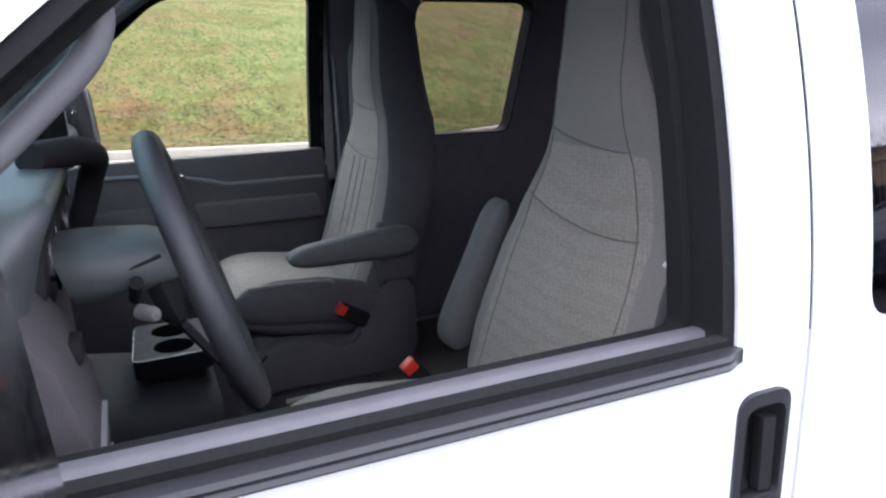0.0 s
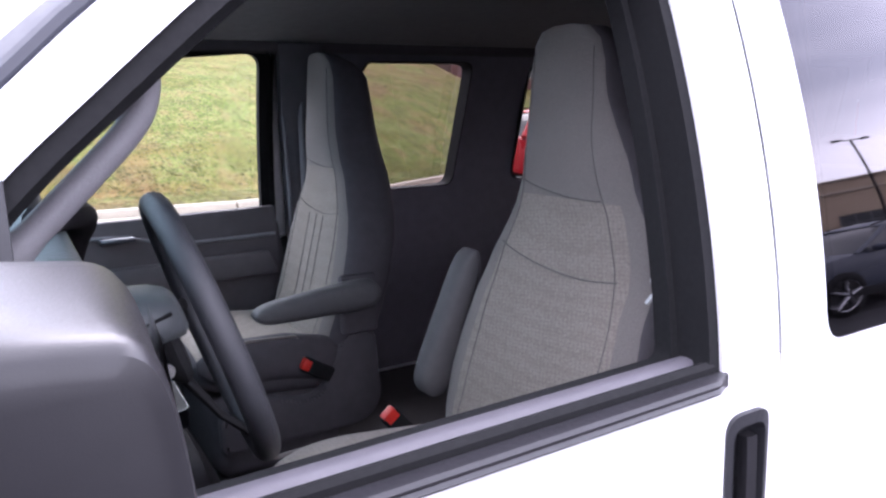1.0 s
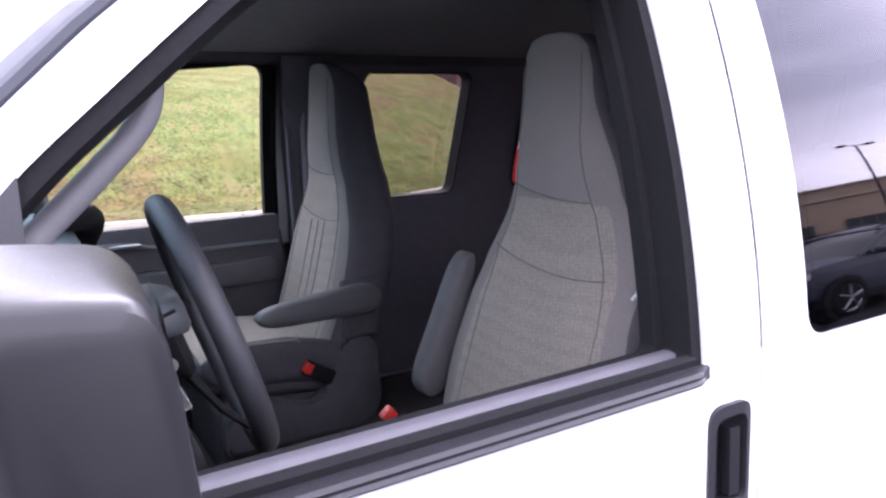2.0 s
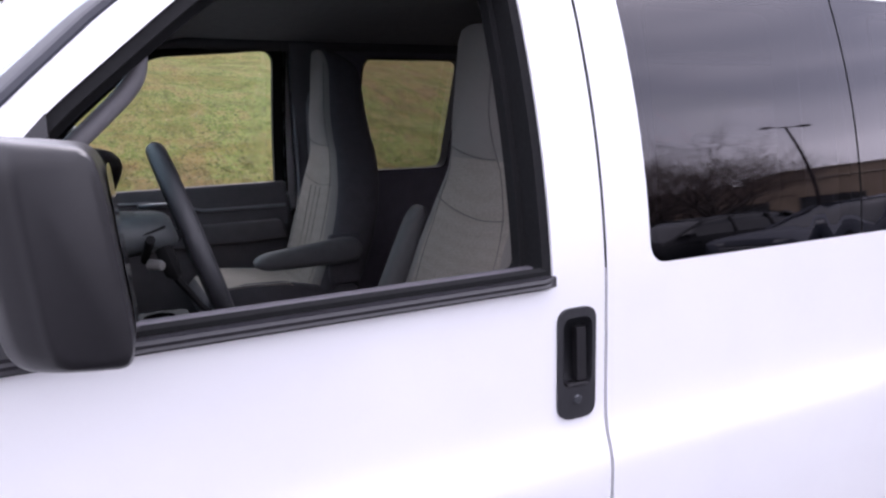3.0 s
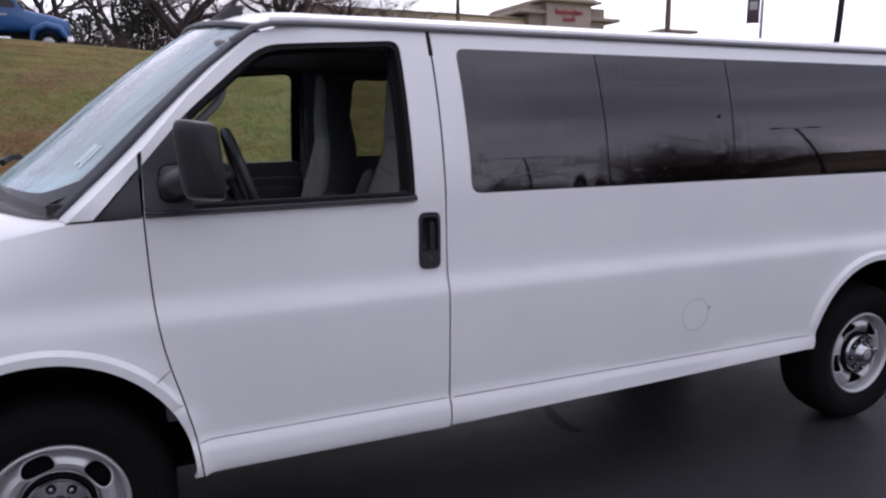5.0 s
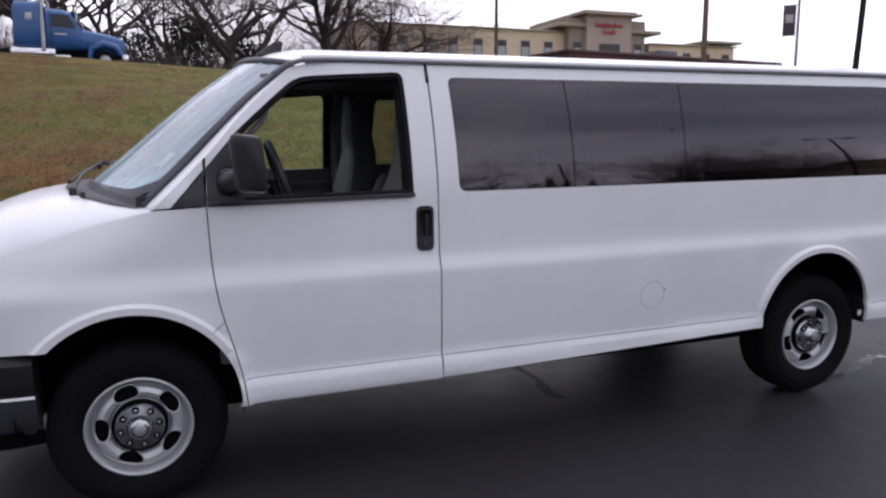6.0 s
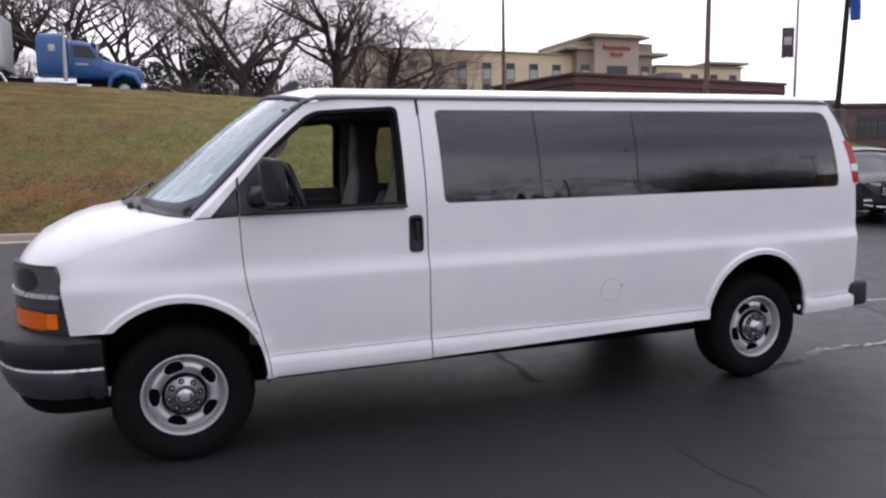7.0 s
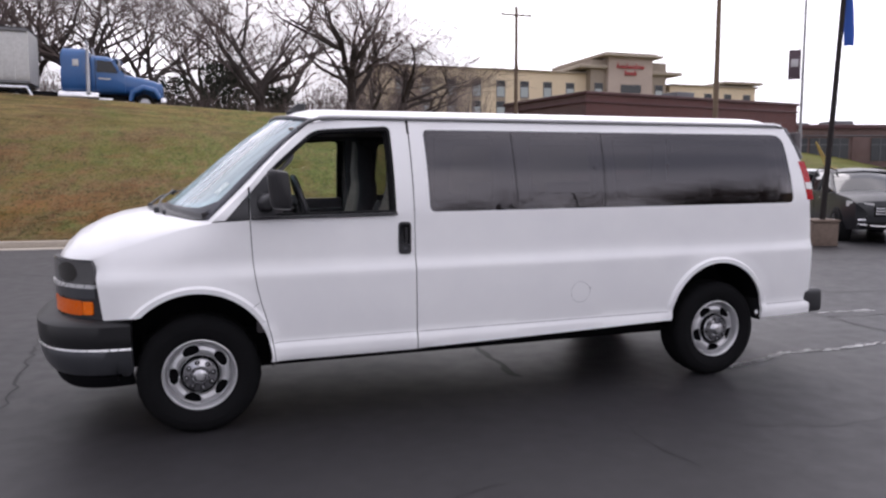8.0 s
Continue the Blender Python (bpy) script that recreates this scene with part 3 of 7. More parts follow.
# faded pale writing on the glass, as plain bars
PALE = simple("faded_writing", (0.80, 0.90, 0.88), 0.8)
for u0, s0, ln in ((0.046, 0.215, 0.105), (0.054, 0.235, 0.085), (0.061, 0.225, 0.095)):
    bar = grid(lambda u, t: Vector(screen_point(u0 + 0.004 * u, s0 + ln * t, 0.004)), 2, 4)
    part("screen_writing", bar, PALE, van, "faded pale writing bar")


# the black painted foot of the screen
def frit_top(u):
    k = min(u, 1 - u)
    return 0.08 + 0.10 * (1 - smooth(0.0, 0.10, k)) ** 2


part("screen_foot", grid(lambda u, s: Vector(screen_point(u, frit_top(u) * s, 0.002)), 60, 4), SEAL, van)
# side frit on the outer face; it also paints the edge's dimmer reflection
for a, b in ((0.0, 0.019), (0.981, 1.0)):
    part("screen_frit", grid(lambda u, s: Vector(screen_point(a + (b - a) * u, 0.02 + 0.98 * s, 0.0025)), 3, 24), SEAL, van)


# --- bonnet and cowl
HOOD_X = [-0.88, -0.85, -0.80, -0.72, -0.60, -0.49, -0.36, -0.24, -0.05, 0.11]
HOOD_Z = [1.060, 1.130, 1.205, 1.282, 1.343, 1.380, 1.403, 1.415, 1.425, 1.430]


def hood_point(u, s):
    x = -0.868 + (0.105 + 0.868) * s
    zt = fender_top(x)
    y0 = flank(x, zt) - 0.0008
    hc = table(x, HOOD_X, HOOD_Z)
    u = 0.5 - 0.5 * math.cos(math.pi * u)
    y = y0 + (2 - 2 * y0) * u
    k = abs(2 * u - 1)
    rise = max(0.0, 1 - k ** 3.0) ** 0.72
    return x, y, zt - 0.004 + (hc - zt + 0.004) * rise


part("bonnet", grid(hood_point, 70, 40), WHITE, van)


def hood_height(x, y):
    zt = fender_top(x)
    y0 = flank(x, zt)
    k = min(1.0, abs(y - 1) / (1 - y0))
    return zt - 0.004 + (table(x, HOOD_X, HOOD_Z) - zt + 0.004) * max(0.0, 1 - k ** 3.0) ** 0.72


def cowl_point(u, s):
    """A black band along the foot of the glass, lying just above the bonnet's rear edge."""
    t = 0.0
    while t < 0.3 and screen_point(u, t)[2] < hood_height(*screen_point(u, t)[:2]) + 0.004:
        t += 0.005
    p = Vector(screen_point(u, t + 0.035))
    k = 1 - abs(2 * u - 1) ** 2.3
    if s <= 0.3:
        return Vector(screen_point(u, t + 0.035 * (1 - s / 0.3), 0.004))
    p = Vector(screen_point(u, t, 0.004))
    x = p.x - (0.015 + 0.085 * k) * (s - 0.3) / 0.7
    return x, p.y, max(hood_height(x, p.y) + 0.007 + 0.006 * k * math.sin(math.pi * s), p.z - 0.03 * s)


part("cowl_grille", grid(cowl_point, 48, 10), BLACK_PLASTIC, van, "black cowl grille at the foot of the windscreen")
for y0, dx in ((0.42, 0.0), (1.05, 0.0)):
    base = Vector(screen_point(y0 / 2, 0.0)) + Vector((-0.06, 0, 0.035))
    tip = Vector(screen_point((y0 + 0.55) / 2, 0.16)) + Vector((-0.03, 0, 0.03))
    arm = part("wiper_arm", merge(tube([base, base.lerp(tip, 0.3) + Vector((0, 0, 0.025)), tip], [0.009, 0.007, 0.005], 8), box(base.x - 0.016, base.x + 0.016, base.y - 0.014, base.y + 0.014, base.z - 0.03, base.z + 0.008, 0.005)), BLACK_PLASTIC, van)
    part("wiper_blade", tube([tip + Vector((0.004, -0.26, -0.02)), tip + Vector((0, 0, -0.008)), tip + Vector((0.01, 0.26, -0.02))], 0.008, 6, 1.6), RUBBER, arm)
part("washer_nozzle", box(-0.19, -0.17, 0.36, 0.38, 1.385, 1.415, 0.005), BLACK_PLASTIC, van)

# --- nose: headlamp cluster, grille, bumper
def nose_at(s, z0, z1, off, lean=0.0):
    """A strip that follows the nose from the flank (s=0) to its middle (s=1)."""
    def fn(u, w):
        t = s[0] + (s[1] - s[0]) * u - lean * (1 - w) * (1 - u)
        x = -0.15 - 0.72 * t
        y = nose_in(x) + 0.02
        d = Vector((-0.72, (nose_in(x - 0.004) - nose_in(x)) / 0.004 * 0.72, 0)).normalized()
        n = Vector((-d.y, d.x, 0)) if d.x < 0 else Vector((0, -1, 0))
        n = n if n.y <= 0 else -n
        r = (1 - min(1.0, u / 0.10)) ** 2 * 0.16 * (z1 - z0)
        return x + n.x * off, y + n.y * off, z0 + r * 0.5 + (z1 - z0 - 1.5 * r) * w
    return fn


def nose_strip(name, s, z0, z1, off, material, parent, label="", n=26, lean=0.0):
    g = grid(nose_at(s, z0, z1, off, lean), n, 6)
    g = thick(*g, (0.02, 0.03, 0))
    a = part(name, g, material, parent, label)
    b = part(name, flip_y(g), material, parent, label)
    return a, b


lamp_a, lamp_b = nose_strip("headlamp", (0.582, 0.985), 0.764, 1.132, 0.004, BLACK_PLASTIC, van, "headlamp cluster with a smoked lens and an amber indicator", lean=0.048)
for lamp in (lamp_a, lamp_b):
    far = lamp is lamp_b
    for nm, s, z0, z1, off, mt, lab in (("lens", (0.584, 0.975), 0.985, 1.120, 0.014, LAMP_DARK, "smoked glossy lens"), ("reflector", (0.72, 0.90), 0.992, 1.116, 0.0155, LAMP_CLEAR, "dark round reflector"),
                                        ("chrome_strip", (0.580, 0.98), 0.962, 0.984, 0.024, BRIGHT_TRIM, "thin chrome strip"), ("grey_band", (0.584, 0.975), 0.898, 0.962, 0.014, BUMPER_GREY, ""),
                                        ("indicator", (0.690, 0.965), 0.794, 0.884, 0.014, AMBER, "deep amber indicator lens"), ("indicator_bright_half", (0.610, 0.686), 0.800, 0.880, 0.0145, AMBER_PALE, "brighter amber half of the indicator lens")):
        g = grid(nose_at(s, z0, z1, off), 24, 4)
        if nm == "reflector":
            at = nose_at(s, z0, z1, off)
            g = grid(lambda u, w: at(0.5 + 0.5 * max(w, 0.02) * math.cos(2 * math.pi * u), 0.5 + 0.5 * max(w, 0.02) * math.sin(2 * math.pi * u)), 28, 3)
        g = thick(*g, (0.01, 0.015, 0))
        part(nm, flip_y(g) if far else g, mt, lamp, lab)
part("grille", merge(box(-0.85, -0.80, 0.55, 1.45, 0.76, 1.06, 0.02), *[box(-0.862, -0.84, 0.58, 1.42, z - 0.018, z + 0.018, 0.008) for z in (0.80, 0.90, 1.00)]), BLACK_PLASTIC, van)


def bumper_at(s, grow):
    x = -0.385 - 0.600 * s
    y = 0.97 * (1 - (1 - min(0.9999, s) ** 2.7) ** (1 / 2.7))
    return x - grow * s, y + 0.028 - grow * (1 - s)


def bumper_band(name, rows, material, label=""):
    """rows of (z, how far it stands out), carried round the nose from arch to arch."""
    ss = [1 - (1 - k / 40) ** 1.8 for k in range(41)]
    left = [[(*bumper_at(s, o), z) for z, o in rows] for s in ss]
    v = [p for col in left for p in col] + [(x, 2 - y, z) for col in left[::-1][1:] for x, y, z in col]
    n = len(rows)
    f = [(c * n + i, c * n + i + 1, (c + 1) * n + i + 1, (c + 1) * n + i) for c in range(len(v) // n - 1) for i in range(n - 1)]
    f += [tuple(range(n)), tuple(range(len(v) - n, len(v)))]
    return part(name, (v, f), material, van, label)


BUMP_DARK = simple("bumper_pad_plastic", (0.0115, 0.0115, 0.013), 0.5, scale=260, relief=0.15, spec=0.34)
bumper_band("bumper_pad", [(0.778, -0.14), (0.770, -0.05), (0.742, 0.021), (0.737, 0.026), (0.67, 0.025), (0.615, 0.018), (0.600, 0.008), (0.598, -0.10)], BUMP_DARK, "black bumper top pad")
bumper_band("front_bumper", [(0.602, -0.08), (0.600, 0.010), (0.590, 0.018), (0.53, 0.010), (0.47, -0.014), (0.435, -0.042), (0.422, -0.12)], BUMPER_GREY, "grey metal front bumper")
bumper_band("bumper_strip", [(0.598, 0.002), (0.604, 0.021), (0.592, 0.024), (0.586, 0.010)], BRIGHT_TRIM)
bumper_band("air_dam", [(0.43, -0.08), (0.42, -0.06), (0.365, -0.085), (0.345, -0.11), (0.345, -0.20)], VOID)
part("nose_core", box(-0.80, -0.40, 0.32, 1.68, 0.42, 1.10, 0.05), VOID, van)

# --- tail: rear face, lamps, bumper
def tail_point(u, s):
    z = 0.50 + (2.0 - 0.50) * s
    x = table(z, [p[1] for p in REAR_EDGE], [p[0] for p in REAR_EDGE])
    k = abs(2 * u - 1)
    y0 = flank(x, z)
    return x + 0.035 * (1 - k ** 6), y0 + (2 - 2 * y0) * u, z


part("tail_face", grid(tail_point, 40, 30), WHITE, van)
part("rear_glass", grid(lambda u, s: Vector(tail_point(0.03 + 0.94 * u, 0.58 + 0.38 * s)) + Vector((0.012, 0, 0)), 20, 10), BLACK_PLASTIC, van, "dark rear door glass")
for side in (0, 1):
    def tail_lamp(z0, z1, w):
        rings = []
        for z in np.linspace(z0, z1, 8):
            x = table(z, [p[1] for p in REAR_EDGE], [p[0] for p in REAR_EDGE])
            y = flank(x, z)
            ring = [(x + dx, y + dy, z) for dx, dy in ((-0.030, -0.006), (0.045, 0.002), (0.068, 0.04), (0.065, w), (0.0, w), (-0.020, 0.02))]
            rings.append([(a, 2 - b, c) for a, b, c in ring] if side else ring)
        return loft(rings)
    lamp = part("tail_lamp", tail_lamp(1.405, 1.72, 0.14), RED_LENS, van, "red tail lamp")
    white = tail_lamp(1.492, 1.548, 0.12)
    part("reversing_lens", ([(x + 0.004, y - (0.003 if side == 0 else -0.003), z) for x, y, z in white[0]], white[1]), CLEAR_LENS, lamp, "white reversing lens")
    strip = [(table(z, [p[1] for p in REAR_EDGE], [p[0] for p in REAR_EDGE]) + 0.02, 0.03 + flank(4.7, z), z) for z in np.linspace(1.74, 1.985, 8)]
    if side:
        strip = [(x, 2 - y, z) for x, y, z in strip]
    part("tail_pillar_cover", tube(strip, 0.03, 8), simple("tail_cover", (0.07, 0.07, 0.075), 0.4) if not side else bpy.data.materials["tail_cover"], van)
part("rear_bumper", merge(box(4.79, 5.02, 0.055, 1.945, 0.455, 0.655, 0.035, 3), box(4.90, 5.04, 0.35, 1.65, 0.47, 0.64, 0.02)), BLACK_PLASTIC, van, "black rear step bumper")

# --- roof antenna
fin = loft([[(0.76 + 0.05 * t + px * (1 - 0.6 * t), 1.0 + py * (1 - 0.5 * t), 2.108 + 0.066 * t) for px, py in squircle(0.070, 0.028, 16, 2.4)] for t in (0, 0.3, 0.6, 0.85, 1.0)])
part("roof_antenna", merge(box(0.69, 0.85, 0.965, 1.035, 2.085, 2.112, 0.008), fin), BLACK_PLASTIC, van, "small black roof antenna")

# --- door handle: a black escutcheon with a pull and a lock
HANDLE_RING = slab_ring(1.335, 1.209, 0.0445, 0.109, 0.030)


def cup_rings(scale, off):
    return [(1.334 + (x - 1.334) * scale, flank(x, z) + off, 1.232 + (z - 1.232) * scale) for x, z in HANDLE_CUP]


for side, door in enumerate(doors):
    mir = flip_y if side else (lambda g: g)
    v, f = sheet(HANDLE_RING, [HANDLE_CUP], 0.012)
    v = [(x, flank(x, z) - 0.008 + 0.004 * (abs(x - 1.335) / 0.0445) ** 4, z) for x, z in v]
    a, b, c = (Vector(v[i]) for i in f[0][:3])
    if (b - a).cross(c - a).y > 0:
        f = [tuple(reversed(q)) for q in f]
    handle = part("door_handle", mir(thick(v, f, (0, 0.012, 0))), BLACK_PLASTIC, door, "black plastic upright door handle with a recessed cup")
    cup = loft([cup_rings(1.0, -0.008), cup_rings(0.97, 0.006), cup_rings(0.90, 0.018), cup_rings(0.70, 0.026), cup_rings(0.3, 0.028)])
    part("handle_cup", mir((cup[0], [tuple(reversed(q)) for q in cup[1] if len(q) == 4] + [cup[1][-1]])), BLACK_PLASTIC, handle, "dark hollow behind the pull")
    pull = loft([[(x + dx, flank(x, z) + oy, z) for dx, oy in ((-0.011, 0.004), (-0.009, -0.003), (0.010, -0.005), (0.013, 0.0), (0.012, 0.012), (-0.009, 0.012))] for x, z in ((1.346, 1.174), (1.346, 1.185), (1.345, 1.23), (1.344, 1.268), (1.343, 1.279))])
    part("handle_pull", mir(pull), MIRROR_PLASTIC, handle)
    foot = box(1.310, 1.358, 0.018, 0.040, 1.162, 1.171, 0.003)
    part("handle_foot", mir(foot), MIRROR_PLASTIC, handle)
    barrel = lathe([(0.0, -0.004), (0.0075, -0.004), (0.0095, -0.001), (0.0095, 0.012)], 20)
    part("lock_barrel", mir(moved(barrel, pose(1.333, flank(1.333, 1.135) - 0.009, 1.139))), BUMPER_GREY, handle, "small round key lock")

# --- window surround of the front doors
chan_in = rounded([(0.366, 1.372), (0.366, 1.520), (0.507, 1.680), (0.675, 1.826), (0.775, 1.908), (1.2555, 1.937), (1.264, 1.385)], [0, 0, 0.05, 0.05, 0.12, 0.04, 0.02])
for side, door in enumerate(doors):
    v, f = sheet(window_hole, [chan_in], 0.03)
    v = [(x, flank(x, z) + 0.006, z) for x, z in v]
    a, b, c = (Vector(v[i]) for i in f[0][:3])
    if (b - a).cross(c - a).y > 0:
        f = [tuple(reversed(q)) for q in f]
    g = thick(v, f, (0, 0.055, 0))
    part("window_seal", flip_y(g) if side else g, RUBBER, door, "black rubber window seal")
    ring_in = [rounded([(0.380, 1.375), (0.380, 1.519), (0.516, 1.673), (0.684, 1.816), (0.784, 1.896), (1.2435, 1.926), (1.251, 1.386)], [0, 0, 0.05, 0.05, 0.10, 0.05, 0.02]),
               rounded([(0.395, 1.375), (0.395, 1.512), (0.522, 1.664), (0.682, 1.806), (0.780, 1.892), (1.2175, 1.926), (1.225, 1.385)], [0, 0, 0.05, 0.05, 0.10, 0.05, 0.02])][side]
    v, f = sheet(chan_in, [ring_in], 0.03)
    v = [(x, flank(x, z) + 0.060, z) for x, z in v]
    a, b, c = (Vector(v[i]) for i in f[0][:3])
    if (b - a).cross(c - a).y > 0:
        f = [tuple(reversed(q)) for q in f]
    g = thick(v, f, (0, 0.03, 0))
    part("door_frame_trim", flip_y(g) if side else g, RUBBER, door)
    # sail plate where the mirror is fixed
    sail = [(0.3365, 1.357), (0.3405, 1.521), (0.347, 1.529), (0.47, 1.668), (0.492, 1.692), (0.492, 1.357)]
    v, f = sheet(sail, [], 0.03)
    v = [(x, flank(x, z) - 0.002, z) for x, z in v]
    a, b, c = (Vector(v[i]) for i in f[0][:3])
    if (b - a).cross(c - a).y > 0:
        f = [tuple(reversed(q)) for q in f]
    g = thick(v, f, (0, 0.05, 0))
    part("mirror_plate", flip_y(g) if side else g, BLACK_PLASTIC, door)
    # belt moulding: outer bead, lip and the inner sill
    def bead(x0, x1, zc, rows, side=side):
        cols = [[(x, flank(x, zc) + (oy if oy > 0 else oy * (0.25 + 0.75 * smooth(0, 0.035, x1 - x))), zc + 0.010 * (x - 0.34) + oz) for oy, oz in rows] for x in [x0 + (x1 - x0) * math.sin(0.5 * math.pi * k / 30) for k in range(31)]]
        g = loft(cols)
        return flip_y(g) if side else g
    part("belt_moulding", bead(0.337, 1.287, 1.361, [(-0.001, -0.006), (-0.017, -0.006), (-0.0195, -0.002), (-0.0155, 0.002), (-0.0175, 0.007), (-0.014, 0.012), (0.004, 0.014), (0.02, 0.010), (0.02, -0.006)]), MOULDING, door, "grey-black belt moulding under the window")
    part("belt_lip", bead(0.345, 1.270, 1.372, [(0.006, -0.004), (0.004, 0.012), (0.012, 0.018), (0.022, 0.014), (0.024, -0.004)]), RUBBER, door)
    part("belt_inner_lip", bead(0.345, 1.262, 1.370, [(0.030, -0.012), (0.030, 0.010), (0.036, 0.016), (0.046, 0.0175), (0.056, 0.016), (0.062, 0.008), (0.062, -0.012)]), SILL_GREY, door, "grey padded ledge of the door")
    liner = prism([(0.36, 0.62), (0.36, 1.36), (1.275, 1.372), (1.37, 0.62)], 0.088, 0.135, 0.012)
    part("door_liner", flip_y(liner) if side else liner, TRIM_DARK, door)
    gl = prism([(0.50, 1.30), (0.50, 1.362), (1.265, 1.374), (1.265, 1.30)], 0.062, 0.067)
    if side:
        wd = rounded([(0.36, 1.36), (0.36, 1.528), (0.494, 1.685), (0.658, 1.832), (0.76, 1.918), (1.2635, 1.945), (1.273, 1.370)], [0, 0, 0.05, 0.05, 0.12, 0.05, 0.02])
        v, f = sheet(wd, [], 0.05)
        pane = part("door_window", flip_y(([(x, flank(x, z) + 0.03, z) for x, z in v], f)), DOOR_GLASS, door, "clear closed window glass")
        pane.visible_shadow = False
    else:
        part("door_window", gl, DOOR_GLASS, door, "top edge of the lowered window glass").visible_shadow = False

# --- door mirrors
def mirror_shell():
    """Housing from the door outwards; its outer end is bevelled towards the front."""
    rows = [(0.0, 0.55, 0.70, 0.000), (0.03, 0.80, 0.88, 0.0), (0.10, 0.97, 0.985, 0.0), (0.25, 1.0, 1.0, 0.0), (0.55, 1.0, 1.0, 0.0), (0.70, 0.995, 0.995, 0.0), (0.76, 0.965, 0.985, 0.002), (0.84, 0.84, 0.965, 0.010),
            (0.92, 0.70, 0.94, 0.019), (0.955, 0.635, 0.92, 0.023), (0.985, 0.585, 0.88, 0.025), (1.0, 0.50, 0.80, 0.025)]
    rings = []
    for t, ka, kb, dx in rows:
        y = -0.075 - 0.205 * t
        cx, cz = 0.503 - 0.014 * t + dx, 1.541 + 0.006 * t
        ring = []
        for px, pz in squircle(0.064 * ka, 0.120 * kb, 40, 6.0):
            ring.append((cx + px - 0.085 * pz, y, cz + pz - 0.10 * px))
        rings.append(ring)
    return loft(rings)


for side, door in enumerate(doors):
    mir = flip_y if side else (lambda g: g)
    shell = part("door_mirror", mir(mirror_shell()), MIRROR_PLASTIC, door, "large black plastic door mirror")
    part("mirror_arm", mir(tube([(0.43, 0.05, 1.462), (0.435, -0.01, 1.465), (0.45, -0.05, 1.478), (0.48, -0.09, 1.495)], [0.050, 0.046, 0.042, 0.038], 16)), BLACK_PLASTIC, shell)
    plate = [(0.5685 - 0.068 * (-py - 0.075) - 0.085 * pz, py, 1.540 + pz) for py, pz in [(-0.163 + a, b) for a, b in squircle(0.060, 0.094, 32, 5)]]
    part("mirror_glass", mir((plate, [tuple(range(32))])), CHROME, shell, "mirror glass")
    part("mirror_foot", mir(box(0.385, 0.475, 0.015, 0.06, 1.40, 1.525, 0.03, 3)), BLACK_PLASTIC, shell)

# --- wheels: tyre, steel rim with five openings, chrome centre
def rim_depth(r):
    return table(r, [0, 0.085, 0.108, 0.116, 0.122, 0.136, 0.158, 0.178, 0.191, 0.198], [0.004, 0.004, 0.008, 0.030, 0.032, 0.012, 0.004, 0.014, 0.036, 0.050])


def steel_rim(spin):
    holes, flange = [], []
    for k in range(5):
        a = radians(90 + 72 * k + spin)
        c, s = math.cos(a), math.sin(a)
        holes.append([(0.157 * c + pr * c - pt * s, 0.157 * s + pr * s + pt * c) for pr, pt in squircle(0.034, 0.056, 26, 2.3)])
    radii, turns = np.linspace(0.03, 0.198, 43), 224
    v = [(r * math.cos(2 * math.pi * k / turns), rim_depth(r), r * math.sin(2 * math.pi * k / turns)) for r in radii for k in range(turns)]
    f = []
    for i in range(len(radii) - 1):
        for k in range(turns):
            r, a = (radii[i] + radii[i + 1]) / 2, math.degrees(2 * math.pi * (k + 0.5) / turns)
            off = radians((a - 90 - spin + 36) % 72 - 36)
            pr, pt = r * math.cos(off) - 0.157, r * math.sin(off)
            if (abs(pr) / 0.034) ** 2.3 + (abs(pt) / 0.056) ** 2.3 > 1:
                j = (k + 1) % turns
                f.append((i * turns + k, i * turns + j, (i + 1) * turns + j, (i + 1) * turns + k))
    lip = lathe([(0.196, 0.047), (0.201, 0.045), (0.205, 0.030), (0.208, 0.006), (0.213, -0.008), (0.220, -0.014), (0.2265, -0.012), (0.228, -0.004), (0.226, 0.02)], 96)
    # rolled flange round each opening
    for ring in holes:
        flange.append(tube([(x, rim_depth(math.hypot(x, z)) + 0.001, z) for x, z in ring + ring[:1]], 0.0046, 8, caps=False))
    return merge((v, f), lip), flange


TYRE_PROFILE = [(0.215, 0.020), (0.224, 0.000), (0.245, -0.018), (0.290, -0.030), (0.330, -0.028), (0.358, -0.012), (0.374, 0.008), (0.381, 0.030), (0.383, 0.10), (0.381, 0.175), (0.370, 0.205), (0.330, 0.228), (0.24, 0.22)]


CAP_GREY = simple("cap_dark_chrome", (0.52, 0.52, 0.54), 0.14, metal=1.0)


